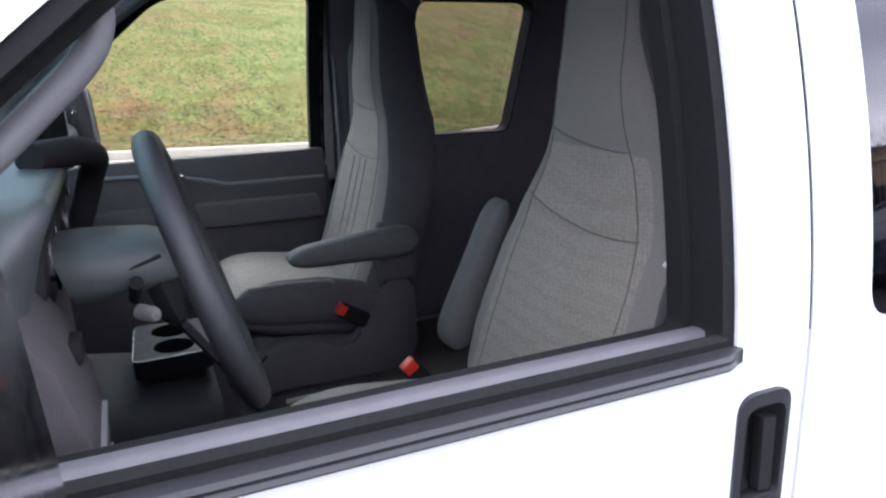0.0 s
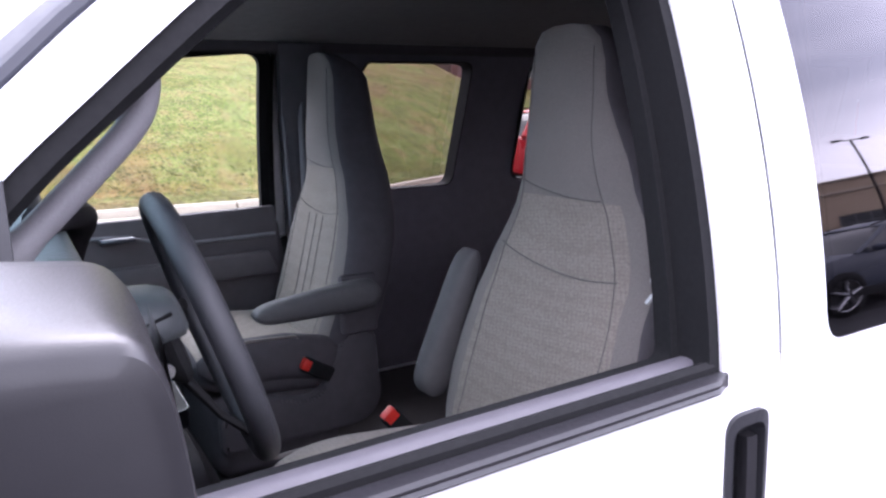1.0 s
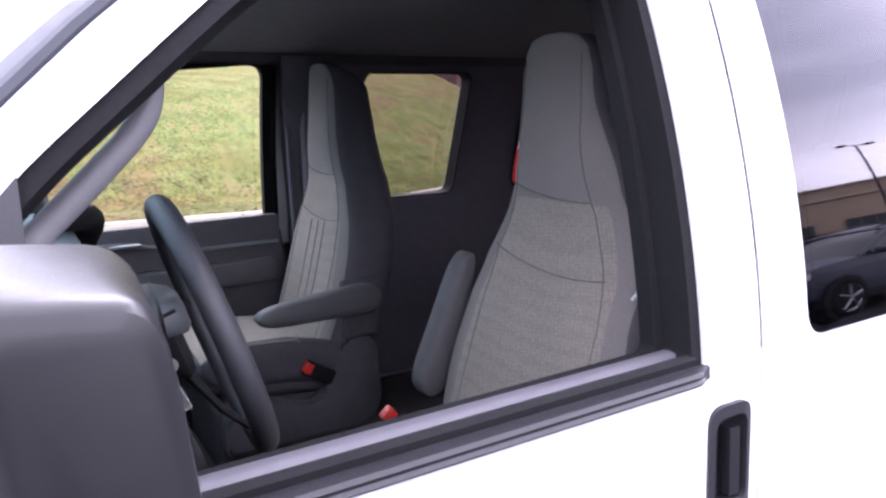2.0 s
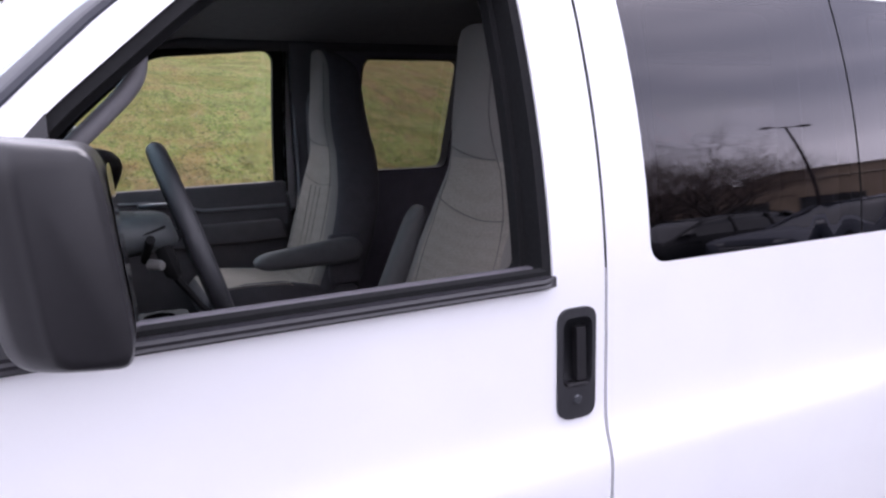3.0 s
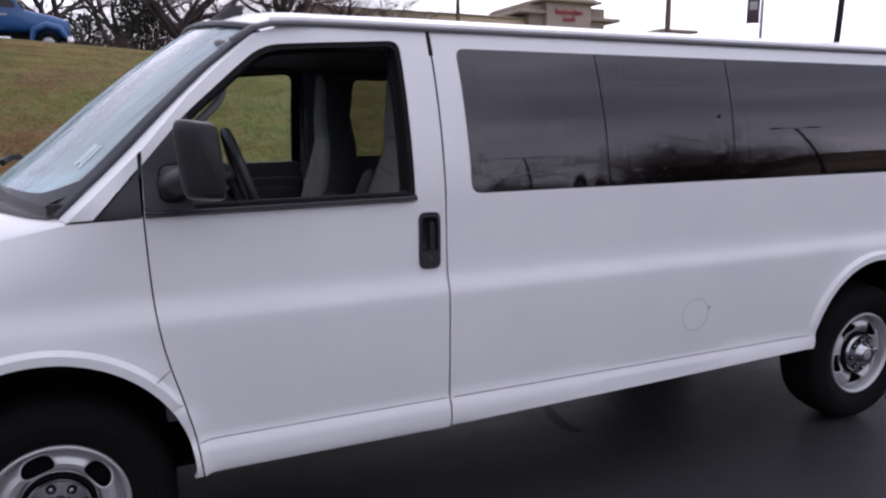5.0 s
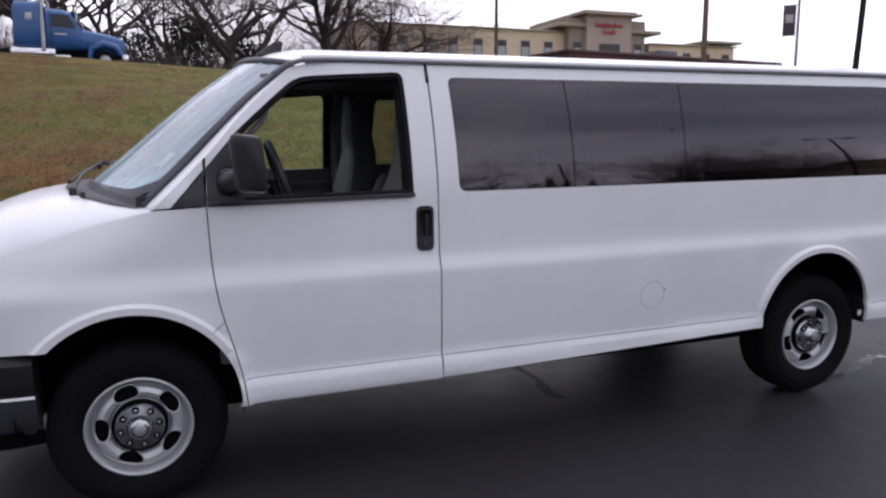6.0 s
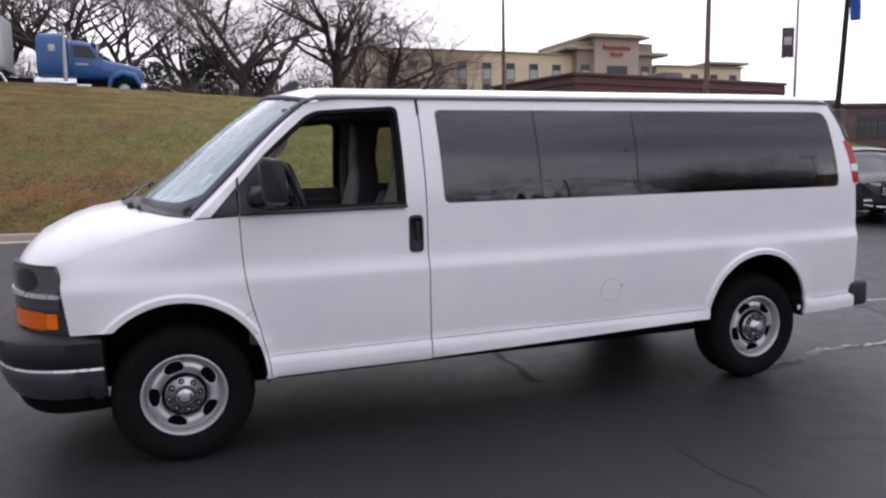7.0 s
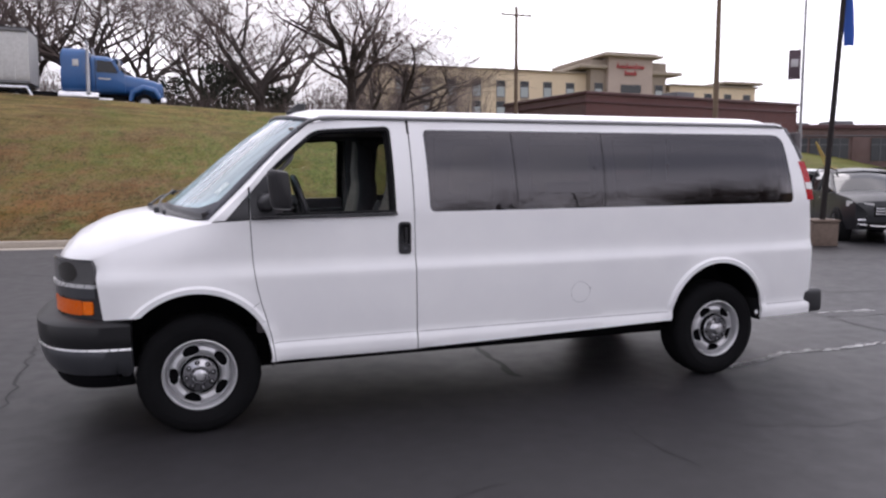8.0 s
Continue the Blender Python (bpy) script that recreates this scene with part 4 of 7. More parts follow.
def build_wheel(x, near):
    m = pose(x, 0.085, 0.383) if near else pose(x, 1.915, 0.383, 0, 0, 180)
    disc, flange = steel_rim(18 if x < 1 else 34)
    wheel = part("wheel", moved(disc, m), STEEL, van, "silver steel wheel with five oval holes")
    for g in flange:
        part("hole_flange", moved(g, m), STEEL, wheel)
    tyre = lathe(TYRE_PROFILE, 96)
    tv = [(px, py, pz) if math.hypot(px, pz) < 0.379 or (round(math.atan2(pz, px) * 40) % 2) else (px * 0.982, py, pz * 0.982) for px, py, pz in tyre[0]]
    part("tyre", moved((tv, tyre[1]), m), TYRE, wheel, "black rubber tyre")
    rings = [(0.298, -0.0315), (0.302, -0.0335), (0.306, -0.0310)]
    part("tyre_bead", moved(lathe(rings, 72), m), TYRE, wheel)
    cap = lathe([(0.0, -0.050), (0.034, -0.050), (0.042, -0.045), (0.050, -0.030), (0.058, -0.018), (0.100, -0.010), (0.110, 0.004), (0.113, 0.02)], 48)
    part("centre_cap", moved(cap, m), CAP_GREY, wheel, "bright metal wheel centre cap")
    part("cap_badge", moved(lathe([(0.0, -0.0525), (0.022, -0.0520), (0.025, -0.0500)], 32), m), simple("badge_grey", (0.42, 0.42, 0.43), 0.4, 0.5) if "badge_grey" not in bpy.data.materials else bpy.data.materials["badge_grey"], wheel)
    for k in range(8):
        a = radians(45 * k + 10)
        # near-black discs on the cap paint the shade of its nut pockets
        pocket = lathe([(0.0, -0.0155), (0.0155, -0.0165), (0.0185, -0.004)], 16)
        hole = part("cap_pocket", moved(pocket, m @ pose(0.081 * math.cos(a), 0.0, 0.081 * math.sin(a))), VOID, wheel, "dark nut pocket")
        nut = lathe([(0.0, -0.021), (0.005, -0.021), (0.0075, -0.019), (0.0085, -0.010)], 8)
        part("wheel_nut", moved(nut, m @ pose(0.081 * math.cos(a), -0.001, 0.081 * math.sin(a))), CAP_GREY, hole)
    # a near-black ring paints the shade of the groove
    part("cap_groove", moved(lathe([(0.111, 0.010), (0.1125, -0.0005), (0.118, 0.006), (0.120, 0.028)], 48), m), VOID, wheel)
    part("brake_drum", moved(lathe([(0.0, 0.05), (0.19, 0.05), (0.205, 0.06), (0.205, 0.16), (0.0, 0.16)], 32), m), VOID, wheel)
    return wheel


for wx in (0.0, 3.937):
    build_wheel(wx, True)
    build_wheel(wx, False)

# ------------------------------------------------------------------ the van: its cabin
FLOOR = 0.74
part("cabin_floor", merge(box(0.30, 4.70, 0.44, 1.56, FLOOR - 0.04, FLOOR, 0.01), box(0.50, 3.38, 0.12, 1.88, FLOOR - 0.045, FLOOR - 0.005, 0.01)), CARPET, van)
part("toe_board", merge(prism([(0.10, FLOOR), (0.36, FLOOR), (0.24, 1.40), (0.05, 1.40)], 0.44, 1.56), prism([(0.06, 0.96), (0.32, 0.96), (0.24, 1.40), (0.05, 1.40)], 0.12, 1.88)), CARPET, van)


def liner_point(u, s):
    y = 0.235 + 1.53 * u
    k = abs(2 * u - 1)
    return 0.72 + 3.90 * s - 0.10 * (1 - k * k) * (1 - s), y, 1.955 + 0.075 * (1 - k ** 3) - 0.03 * (1 - smooth(0, 0.05, s))


part("headlining", grid(liner_point, 24, 40), HEADLINER, van, "grey cloth headlining")
for y in (0.50, 1.38):
    v = box(0.62, 0.80, y - 0.21, y + 0.21, 1.925, 1.95, 0.012)
    part("sun_visor", v, HEADLINER, van)
for side in (0, 1):
    mir = flip_y if side else (lambda g: g)
    part("cant_rail", mir(tube([(0.80, 0.275, 1.925), (0.90, 0.245, 1.948), (1.0, 0.225, 1.956), (1.4, 0.218, 1.96), (4.6, 0.218, 1.96)], [0.008, 0.022, 0.034, 0.036, 0.036], 10)), TRIM_DARK, van)
    part("pillar_trim", mir(tube([(0.17, 0.165, 1.375), (0.36, 0.188, 1.572), (0.60, 0.232, 1.792), (0.80, 0.270, 1.94)], [0.012, 0.015, 0.016, 0.018], 10)), TRIM_DARK, van)
    # inner side wall with its window openings
    holes = [rounded([(1.56, 1.44), (1.585, 1.905), (2.040, 1.905), (2.00, 1.44)], 0.045), rounded([(2.285, 1.44), (2.31, 1.905), (2.83, 1.905), (2.81, 1.44)], 0.045),
             rounded([(2.99, 1.44), (2.99, 1.905), (4.50, 1.905), (4.54, 1.44)], 0.06)]
    v, f = sheet([(1.42, FLOOR), (1.40, 1.97), (4.62, 1.97), (4.76, 1.4), (4.76, 0.98), (3.36, 0.98), (3.36, FLOOR)], holes, 0.05)
    g = thick([(x, flank(x, z) + 0.075 + 0.03 * smooth(1.42, 1.2, z), z) for x, z in v], f, (0, -0.05, 0))
    wall_trim = part("side_wall_trim", mir(g), WALL_TRIM, van, "dark grey moulded side wall")
    for hole in holes:
        hx, hz = sum(p[0] for p in hole) / len(hole), sum(p[1] for p in hole) / len(hole)
        ringed = [(hx + (x - hx) * 0.985, hz + (z - hz) * 0.985) for x, z in hole]
        nh = len(ringed)
        g = ([(x, flank(x, z) + dy, z) for dy in (0.018, 0.086) for x, z in ringed] + [(x, flank(x, z) + 0.086, z) for x, z in hole], [(r * nh + i, r * nh + (i + 1) % nh, (r + 1) * nh + (i + 1) % nh, (r + 1) * nh + i) for r in (0, 1) for i in range(nh)])
        part("window_gasket", mir(g), RUBBER, wall_trim, "black rubber window gasket")
    post = [[(1.315 + 0.03 * t + dx, flank(1.33, z) + dy, z) for dx, dy in ((0, 0.055), (0.16, 0.055), (0.16, 0.10), (0.13, 0.125), (0.03, 0.125), (0, 0.10))] for t, z in ((0, 1.30), (0, 1.45), (-0.6, 1.7), (-1.3, 1.95))]
    part("door_pillar_trim", mir(loft(post)), TRIM_DARK, van)
part("tail_trim", box(4.74, 4.80, 0.15, 1.85, FLOOR, 1.96, 0.01), TRIM_DARK, van)

# --- far door: trim with arm rest and pull
door_far = doors[1]
part("door_trim", merge(prism([(0.40, 0.80), (0.40, 1.40), (0.55, 1.420), (1.26, 1.428), (1.29, 0.80)], 1.835, 1.865, 0.012), prism([(0.45, 1.19), (0.45, 1.275), (1.22, 1.28), (1.25, 1.20)], 1.79, 1.84, 0.014)), TRIM_DARK, door_far)
part("door_trim_line", tube([(0.50, 1.832, 1.375), (0.74, 1.828, 1.372), (0.86, 1.828, 1.348), (0.93, 1.828, 1.330), (1.25, 1.828, 1.332)], 0.007, 8), TRIM_GREY, door_far)
part("door_pull", merge(box(0.70, 0.80, 1.80, 1.835, 1.355, 1.375, 0.006), tube([(0.71, 1.80, 1.365), (0.75, 1.785, 1.368), (0.80, 1.80, 1.365)], 0.009, 8)), BUMPER_GREY, door_far, "grey door release lever")
part("grab_handle", tube(smooth_path([(0.43, 0.165, 1.570), (0.468, 0.185, 1.596), (0.508, 0.200, 1.632), (0.564, 0.215, 1.684), (0.604, 0.225, 1.724), (0.622, 0.230, 1.754), (0.625, 0.226, 1.790), (0.612, 0.212, 1.825)]),
                         [0.0165] * 12 + [0.0150] * 24 + [0.0165] * 7, 14), TRIM_GREY, van, "grey grab handle on the windscreen pillar")

# weather strip and belt beside the far door
part("weather_strip", tube([(1.290, 1.795, 1.935), (1.302, 1.815, 1.70), (1.312, 1.835, 1.45), (1.315, 1.835, 1.05)], 0.007, 8), TRIM_GREY, van, "grey weather strip of the far door")
part("weather_strip", tube([(1.345, 1.760, 1.92), (1.350, 1.785, 1.70), (1.355, 1.805, 1.45), (1.355, 1.810, 1.05)], 0.010, 8, 0.5), TRIM_GREY, van)

# --- seats
SEAT_Z = [1.02, 1.08, 1.16, 1.26, 1.36, 1.44, 1.52, 1.60, 1.68, 1.76, 1.83, 1.875, 1.90, 1.908]
SEAT_HALF = [0.92, 1.04, 1.08, 1.08, 1.03, 0.92, 0.73, 0.56, 0.48, 0.45, 0.43, 0.38, 0.28, 0.10]
SEAT_DEPTH = [0.15, 0.17, 0.18, 0.185, 0.185, 0.18, 0.17, 0.155, 0.14, 0.125, 0.11, 0.09, 0.06, 0.03]


def seat_hollow(k, z):
    """How far the middle of a seat back lies behind its side bolsters."""
    return 0.030 * (1 - k ** 2.2) * smooth(1.02, 1.2, z) * (1 - smooth(1.5, 1.7, z)) + 0.008 * (1 - k * k) * smooth(1.62, 1.75, z)


def seat_top(cx, z):
    """The driver's seat back ends a little lower."""
    return z if cx > 1 or z < 1.68 else 1.68 + (z - 1.68) * 0.86


def seat_depth(cx, z):
    return table(z, SEAT_Z, SEAT_DEPTH) + (0.042 * smooth(1.905, 1.84, z) if cx > 1 else 0.0)


def seat_half(cx, w0, y, z):
    w = table(z, SEAT_Z, SEAT_HALF)
    if cx < 1 and y < cx:
        w += 0.20 * smooth(1.36, 1.50, z) * (1 - smooth(1.62, 1.80, z))
    return w0 * w


def backrest(cx, front, w0, name, parent, cloths):
    """A high seat back with a built-in head restraint. front: rows of (z, x of the front face)."""
    zs = sorted(set(SEAT_Z + [round(z, 3) for z in np.arange(1.05, 1.90, 0.025)]))
    rings = []
    for z in zs:
        xf = table(z, [p[0] for p in front], [p[1] for p in front])
        d = seat_depth(cx, z)
        ring = []
        for px, py in squircle(1, 1, 48, 3.4):
            x = xf + d / 2 + px * d / 2
            if px < 0:
                x += seat_hollow(abs(py), z) * min(1, -px * 1.4)
            ring.append((x, cx + py * seat_half(cx, w0, cx + py, z), seat_top(cx, z)))
        rings.append(ring)
    ob = part(name, loft(rings), cloths, parent, sharp=70)
    for poly in ob.data.polygons:
        k = poly.index % 48
        c = poly.center
        front_face = poly.index < 48 * (len(rings) - 1) and math.cos(2 * math.pi * (k + 0.5) / 48) < -0.45
        # plainer, darker cloth round the insert; on the head it also paints shade
        insert = c.z < 1.585 and abs(c.y - cx) < 0.72 * seat_half(cx, w0, c.y, c.z)
        poly.material_index = (0 if insert else 1) if front_face else 2
    return ob


SEAM_GREY = simple("seam_thread", (0.13, 0.122, 0.115), 0.9)


def seam(pts, parent, r=0.0012, material=None):
    part("seam", tube(pts, r, 6), material or SEAM_GREY, parent)


def seat_surface(front, cx, w0, y, z):
    """x of the front face of a seat back at a place on it."""
    d = seat_depth(cx, z)
    k = min(0.985, abs(y - cx) / seat_half(cx, w0, y, z))
    px = -(1 - k ** 3.4) ** (1 / 3.4)
    xf = table(z, [p[0] for p in front], [p[1] for p in front])
    return xf + d / 2 + px * d / 2 + seat_hollow(k, z) * min(1, -px * 1.4)


def cushion(cx, x0, x1, w, ztop, label):
    rings = []
    n = 14
    for k in range(n + 1):
        t = k / n
        x = x0 + (x1 - x0) * t
        e = (1 - (1 - t * 2) ** 2.2) ** 0.5 if t < 0.5 else 1.0
        e = max(0.22, e)
        zt = ztop - (0.055 if cx < 1 else 0.045) * t + (e - 1) * 0.10
        ring = []
        for py, pz in squircle(1, 1, 36, 4.2):
            hollow = 0.022 * (1 - abs(py) ** 2) * smooth(0.1, 0.5, t) if pz > 0 else 0
            ring.append((x, cx + py * w * (0.66 + 0.34 * e), zt - 0.085 * e + pz * 0.085 * e - hollow))
        rings.append(ring)
    ob = part("front_seat", loft(rings), [SEAT_CLOTH, SEAT_BACK], van, label, sharp=70)
    for poly in ob.data.polygons:
        poly.material_index = 0 if poly.normal.z > 0.7 and abs(poly.center.y - cx) < w - 0.02 else 1
    return ob


def front_seat(cx, front, back_w, x0, top, label, pleats):
    ob = cushion(cx, x0, front[0][1] + 0.06, 0.245, top, label)
    inner = 1 if cx < 1 else -1
    backrest(cx, front, back_w, "backrest", ob, [SEAT_CLOTH, SEAT_SIDE, SEAT_BACK])
    def on(y, z, lift=0.0015):
        return (seat_surface(front, cx, back_w, y, z) - lift, y, seat_top(cx, z))
    # cross seams, sagging in the middle
    for z0, sag, wk in ((1.590, 0.010, 0.105), (1.462, 0.022, 0.165)):
        seam([on(cx + wk * u, z0 - sag * (1 - u * u) + 0.012 * u) for u in np.linspace(-1, 1, 17)], ob)
    for sgn in (-1, 1):
        seam([on(cx + sgn * table(z, [1.1, 1.36, 1.46, 1.52, 1.6, 1.7, 1.85], [0.172, 0.172, 0.158, 0.132, 0.104, 0.088, 0.078]), z, 0.001) for z in np.linspace(1.10, 1.86, 26)], ob, 0.0009)
    if pleats:
        for u in (-0.055, 0.0, 0.055):
            seam([on(cx + u, z) for z in np.linspace(1.13, 1.43, 10)], ob, 0.0013, SEAT_SIDE)
    # pedestal and side shield
    xr = front[0][1]
    part("seat_base", merge(box(x0 + 0.05, xr + 0.10, cx - 0.225, cx + 0.225, FLOOR, 0.99, 0.06, 4)), SEAT_BACK, ob)
    # soft flank of the cushion, a moulded shield below it and the wide hip of the back
    yb = cx + inner * 0.226
    drop = 0.05 if cx < 1 else 0.0
    part("cushion_side", loft([[(x, yb + inner * (0.034 * e) * py, zc - drop + 0.066 * e * pz) for py, pz in squircle(1, 1, 20, 2.6)] for x, zc, e in
                               ((x0 + 0.02, 1.090, 0.25), (x0 + 0.06, 1.088, 0.72), (x0 + 0.14, 1.086, 0.95), (x0 + 0.26, 1.078, 1.0), (xr + 0.02, 1.060, 1.0), (xr + 0.12, 1.045, 0.85), (xr + 0.16, 1.04, 0.3))]), SEAT_BACK, ob, sharp=70)
    seam([(x, yb + inner * 0.018, z) for x, z in ((x0 + 0.06, top - drop - 0.016), (x0 + 0.16, top - drop - 0.014), (x0 + 0.28, top - drop - 0.022), (xr - 0.02, top - drop - 0.042))], ob, 0.0045, SEAT_SIDE)
    shield = rounded([(x0 + 0.06, 0.84), (x0 + 0.06, 0.955), (x0 + 0.16, 1.000), (x0 + 0.26, 0.960), (xr + 0.015, 0.955), (xr + 0.06, 1.040), (xr + 0.10, 1.13), (xr + 0.20, 1.13), (xr + 0.215, 0.90), (xr + 0.16, 0.84)], [0.03, 0.03, 0.05, 0.05, 0.03, 0.05, 0.04, 0.05, 0.05, 0.05])
    ys = sorted((cx + inner * 0.215, cx + inner * 0.262))
    part("side_shield", prism(shield, ys[0], ys[1], 0.016), SEAT_BACK, ob, "dark moulded plastic shield")
    part("slide_bar", tube([(x0 + 0.01, cx - 0.2, 0.86), (x0 - 0.04, cx - 0.19, 0.87), (x0 - 0.04, cx + 0.19, 0.87), (x0 + 0.01, cx + 0.2, 0.86)], 0.006, 8), RUBBER, ob)
    # buckle on the inner side
    by = cx + inner * 0.272
    bx = front[0][1] - (0.065 if cx < 1 else 0.0)
    tip = pose(bx, by, top - (0.075 if cx < 1 else 0.112), 0, -38 if cx < 1 else -58, 0)
    stalk = part("buckle", moved(box(-0.021, 0.021, -0.011, 0.011, -0.06, 0.034, 0.006), tip), RUBBER, ob, "seat belt buckle")
    part("buckle_button", moved(box(-0.016, 0.016, -0.012, 0.012, 0.012, 0.038, 0.004), tip), RED_PLASTIC, stalk, "red release button")
    return ob


DRIVER = [(1.02, 1.200), (1.12, 1.206), (1.20, 1.224), (1.30, 1.258), (1.42, 1.300), (1.55, 1.328), (1.70, 1.332), (1.91, 1.345)]
MATE = [(1.02, 1.150), (1.12, 1.175), (1.26, 1.215), (1.42, 1.256), (1.55, 1.282), (1.70, 1.288), (1.91, 1.303)]
seat_a = front_seat(0.445, DRIVER, 0.246, 0.80, 1.165, "grey cloth driver's seat with a high back and red belt buckle", False)
seat_b = front_seat(1.520, MATE, 0.245, 0.83, 1.158, "grey cloth passenger seat with a pleated high back", True)


def arm_rest(a, b, parent):
    a, b = Vector(a), Vector(b)
    rings = []
    for k in range(33):
        t = 0.5 - 0.5 * math.cos(math.pi * k / 32)
        e = max(0.12, (1 - abs(2 * t - 1) ** 7) ** 0.5)
        c = a.lerp(b, t)
        up = (b - a).cross(Vector((0, 1, 0))).normalized()
        rings.append([tuple(c + Vector((0, py, 0)) + up * pz) for py, pz in squircle(0.034 * (0.6 + 0.4 * e), (0.027 + 0.020 * (1 - t)) * e, 22, 2.8)])
    part("arm_rest", loft(rings), VINYL, parent, "grey vinyl arm rest", sharp=70)


arm_rest((1.34, 1.215, 1.245), (0.985, 1.215, 1.226), seat_b)
arm_rest((1.225, 0.742, 1.125), (1.345, 0.742, 1.435), seat_a)
part("arm_pivot", box(1.24, 1.35, 1.240, 1.272, 1.12, 1.29, 0.012, 3), SEAT_BACK, seat_b)

# --- seat belt on the near door pillar
belt = part("seat_belt", loft([[(x + dx, y + dy, z) for dx, dy in ((-0.004, -0.022), (0.004, -0.022), (0.004, 0.022), (-0.004, 0.022))] for x, y, z in ((1.36, 0.215, 1.84), (1.375, 0.20, 1.6), (1.385, 0.19, 1.42), (1.40, 0.19, 1.1), (1.40, 0.19, 0.8))]), BELT, van)
part("belt_tongue", merge(moved(box(-0.005, 0.005, -0.022, 0.022, -0.004, 0.004, 0.002), pose(1.305, 0.160, 1.478)), moved(box(-0.003, 0.003, -0.006, -0.001, -0.025, 0.025, 0.001), pose(1.302, 0.156, 1.461, 20, 30, 0)),
                          moved(box(-0.003, 0.003, 0.006, 0.012, -0.025, 0.025, 0.001), pose(1.302, 0.162, 1.461, 20, 30, 0))), CLEAR_LENS, belt, "bright steel belt tongue")
part("belt_loop", box(1.296, 1.330, 0.140, 0.180, 1.484, 1.494, 0.004), RUBBER, belt)

# --- dashboard
def dash_point(u, s):
    y = 0.15 + 1.70 * u
    hood = smooth(0.14, 0.27, y) * (1 - smooth(0.80, 0.92, y))
    prof = [(0.02, 1.385), (0.14, 1.44), (0.28, 1.475 + 0.035 * hood), (0.37 + 0.04 * hood, 1.485 + 0.095 * hood), (0.42 + 0.12 * hood, 1.47 + 0.130 * hood), (0.435 + 0.135 * hood, 1.445 + 0.135 * hood), (0.42 + 0.09 * hood, 1.40 + 0.10 * hood), (0.42 + 0.09 * hood, 1.30), (0.425 + 0.06 * hood, 1.20), (0.39, 1.08), (0.30, 0.98), (0.22, 0.95)]
    n = len(prof) - 1
    taps = [min(n, max(0.0, s * n + d)) for d in (-0.6, -0.3, 0.0, 0.3, 0.6)]
    return (sum(np.interp(taps, range(n + 1), [p[0] for p in prof])) / 5, y, sum(np.interp(taps, range(n + 1), [p[1] for p in prof])) / 5)


dash = part("dashboard", grid(dash_point, 70, 44), DASH, van, "grey moulded dashboard", sharp=60)
part("instrument_face", prism([(0.49, 1.40), (0.50, 1.560), (0.542, 1.560), (0.522, 1.40)], 0.36, 0.80, 0.008), DASH_DARK, dash)
part("binnacle_brow", tube(smooth_path([(0.520, 0.50, 1.606), (0.562, 0.58, 1.603), (0.583, 0.66, 1.592), (0.590, 0.735, 1.572), (0.578, 0.785, 1.535), (0.560, 0.805, 1.48), (0.53, 0.81, 1.40)]), 0.021, 12), DASH_DARK, dash, "black brow over the instruments")
for y, z, r in ((0.46, 1.475, 0.048), (0.58, 1.475, 0.055), (0.70, 1.475, 0.048)):
    dial = lathe([(r, -0.001), (r, 0.006), (r * 0.93, 0.008), (r * 0.9, 0.004)], 28)
    part("dial_ring", moved(dial, pose(0.536, y, z + 0.012, 0, 0, 90)), CHROME, dash)
part("knee_panel", merge(prism([(0.36, 0.98), (0.42, 1.44), (0.510, 1.482), (0.545, 1.425), (0.565, 1.355), (0.575, 1.28), (0.565, 1.15), (0.53, 1.02), (0.42, 0.96)], 0.20, 0.40, 0.012), prism([(0.36, 1.0), (0.42, 1.40), (0.515, 1.41), (0.52, 1.2), (0.46, 1.0)], 0.402, 0.82, 0.008)), KNEE_GREY, dash, "grey lower dash panel with slots")
for z in (1.19, 1.25, 1.31):
    part("panel_slot", box(0.54, 0.577, 0.23, 0.37, z - 0.003, z + 0.003, 0.001), TRIM_GREY, dash)
part("light_switch", box(0.53, 0.562, 0.31, 0.36, 1.385, 1.415, 0.006), RUBBER, dash)
part("vent", merge(box(0.40, 0.455, 0.155, 0.195, 1.36, 1.425, 0.012), *[box(0.452, 0.459, 0.16, 0.19, z, z + 0.004) for z in (1.375, 1.387, 1.399, 1.411)]), DASH_DARK, dash)
part("centre_console_face", merge(prism([(0.36, 0.98), (0.40, 1.45), (0.452, 1.44), (0.47, 1.25), (0.43, 0.98)], 0.86, 1.22, 0.015)), DASH_DARK, dash)
for z in (1.20, 1.28, 1.36):
    part("stack_trim", box(0.455, 0.474, 0.89, 1.19, z - 0.006, z + 0.006, 0.003), TRIM_GREY, dash)
for y in (0.93, 1.04, 1.15):
    part("heater_knob", moved(lathe([(0, -0.018), (0.016, -0.018), (0.019, 0), (0.019, 0.01)], 18), pose(0.468, y, 1.24, 0, 0, 90)), CHROME, dash)
part("dash_end_vent", moved(lathe([(0.0, -0.012), (0.030, -0.012), (0.046, -0.02), (0.052, 0.0), (0.052, 0.04)], 28), pose(0.47, 1.60, 1.42, 0, 0, 90)), RUBBER, dash, "round black vent at the dash end")
part("glove_box", prism([(0.37, 1.05), (0.40, 1.34), (0.438, 1.34), (0.455, 1.2), (0.43, 1.05)], 1.28, 1.74, 0.015), DASH_DARK, dash)

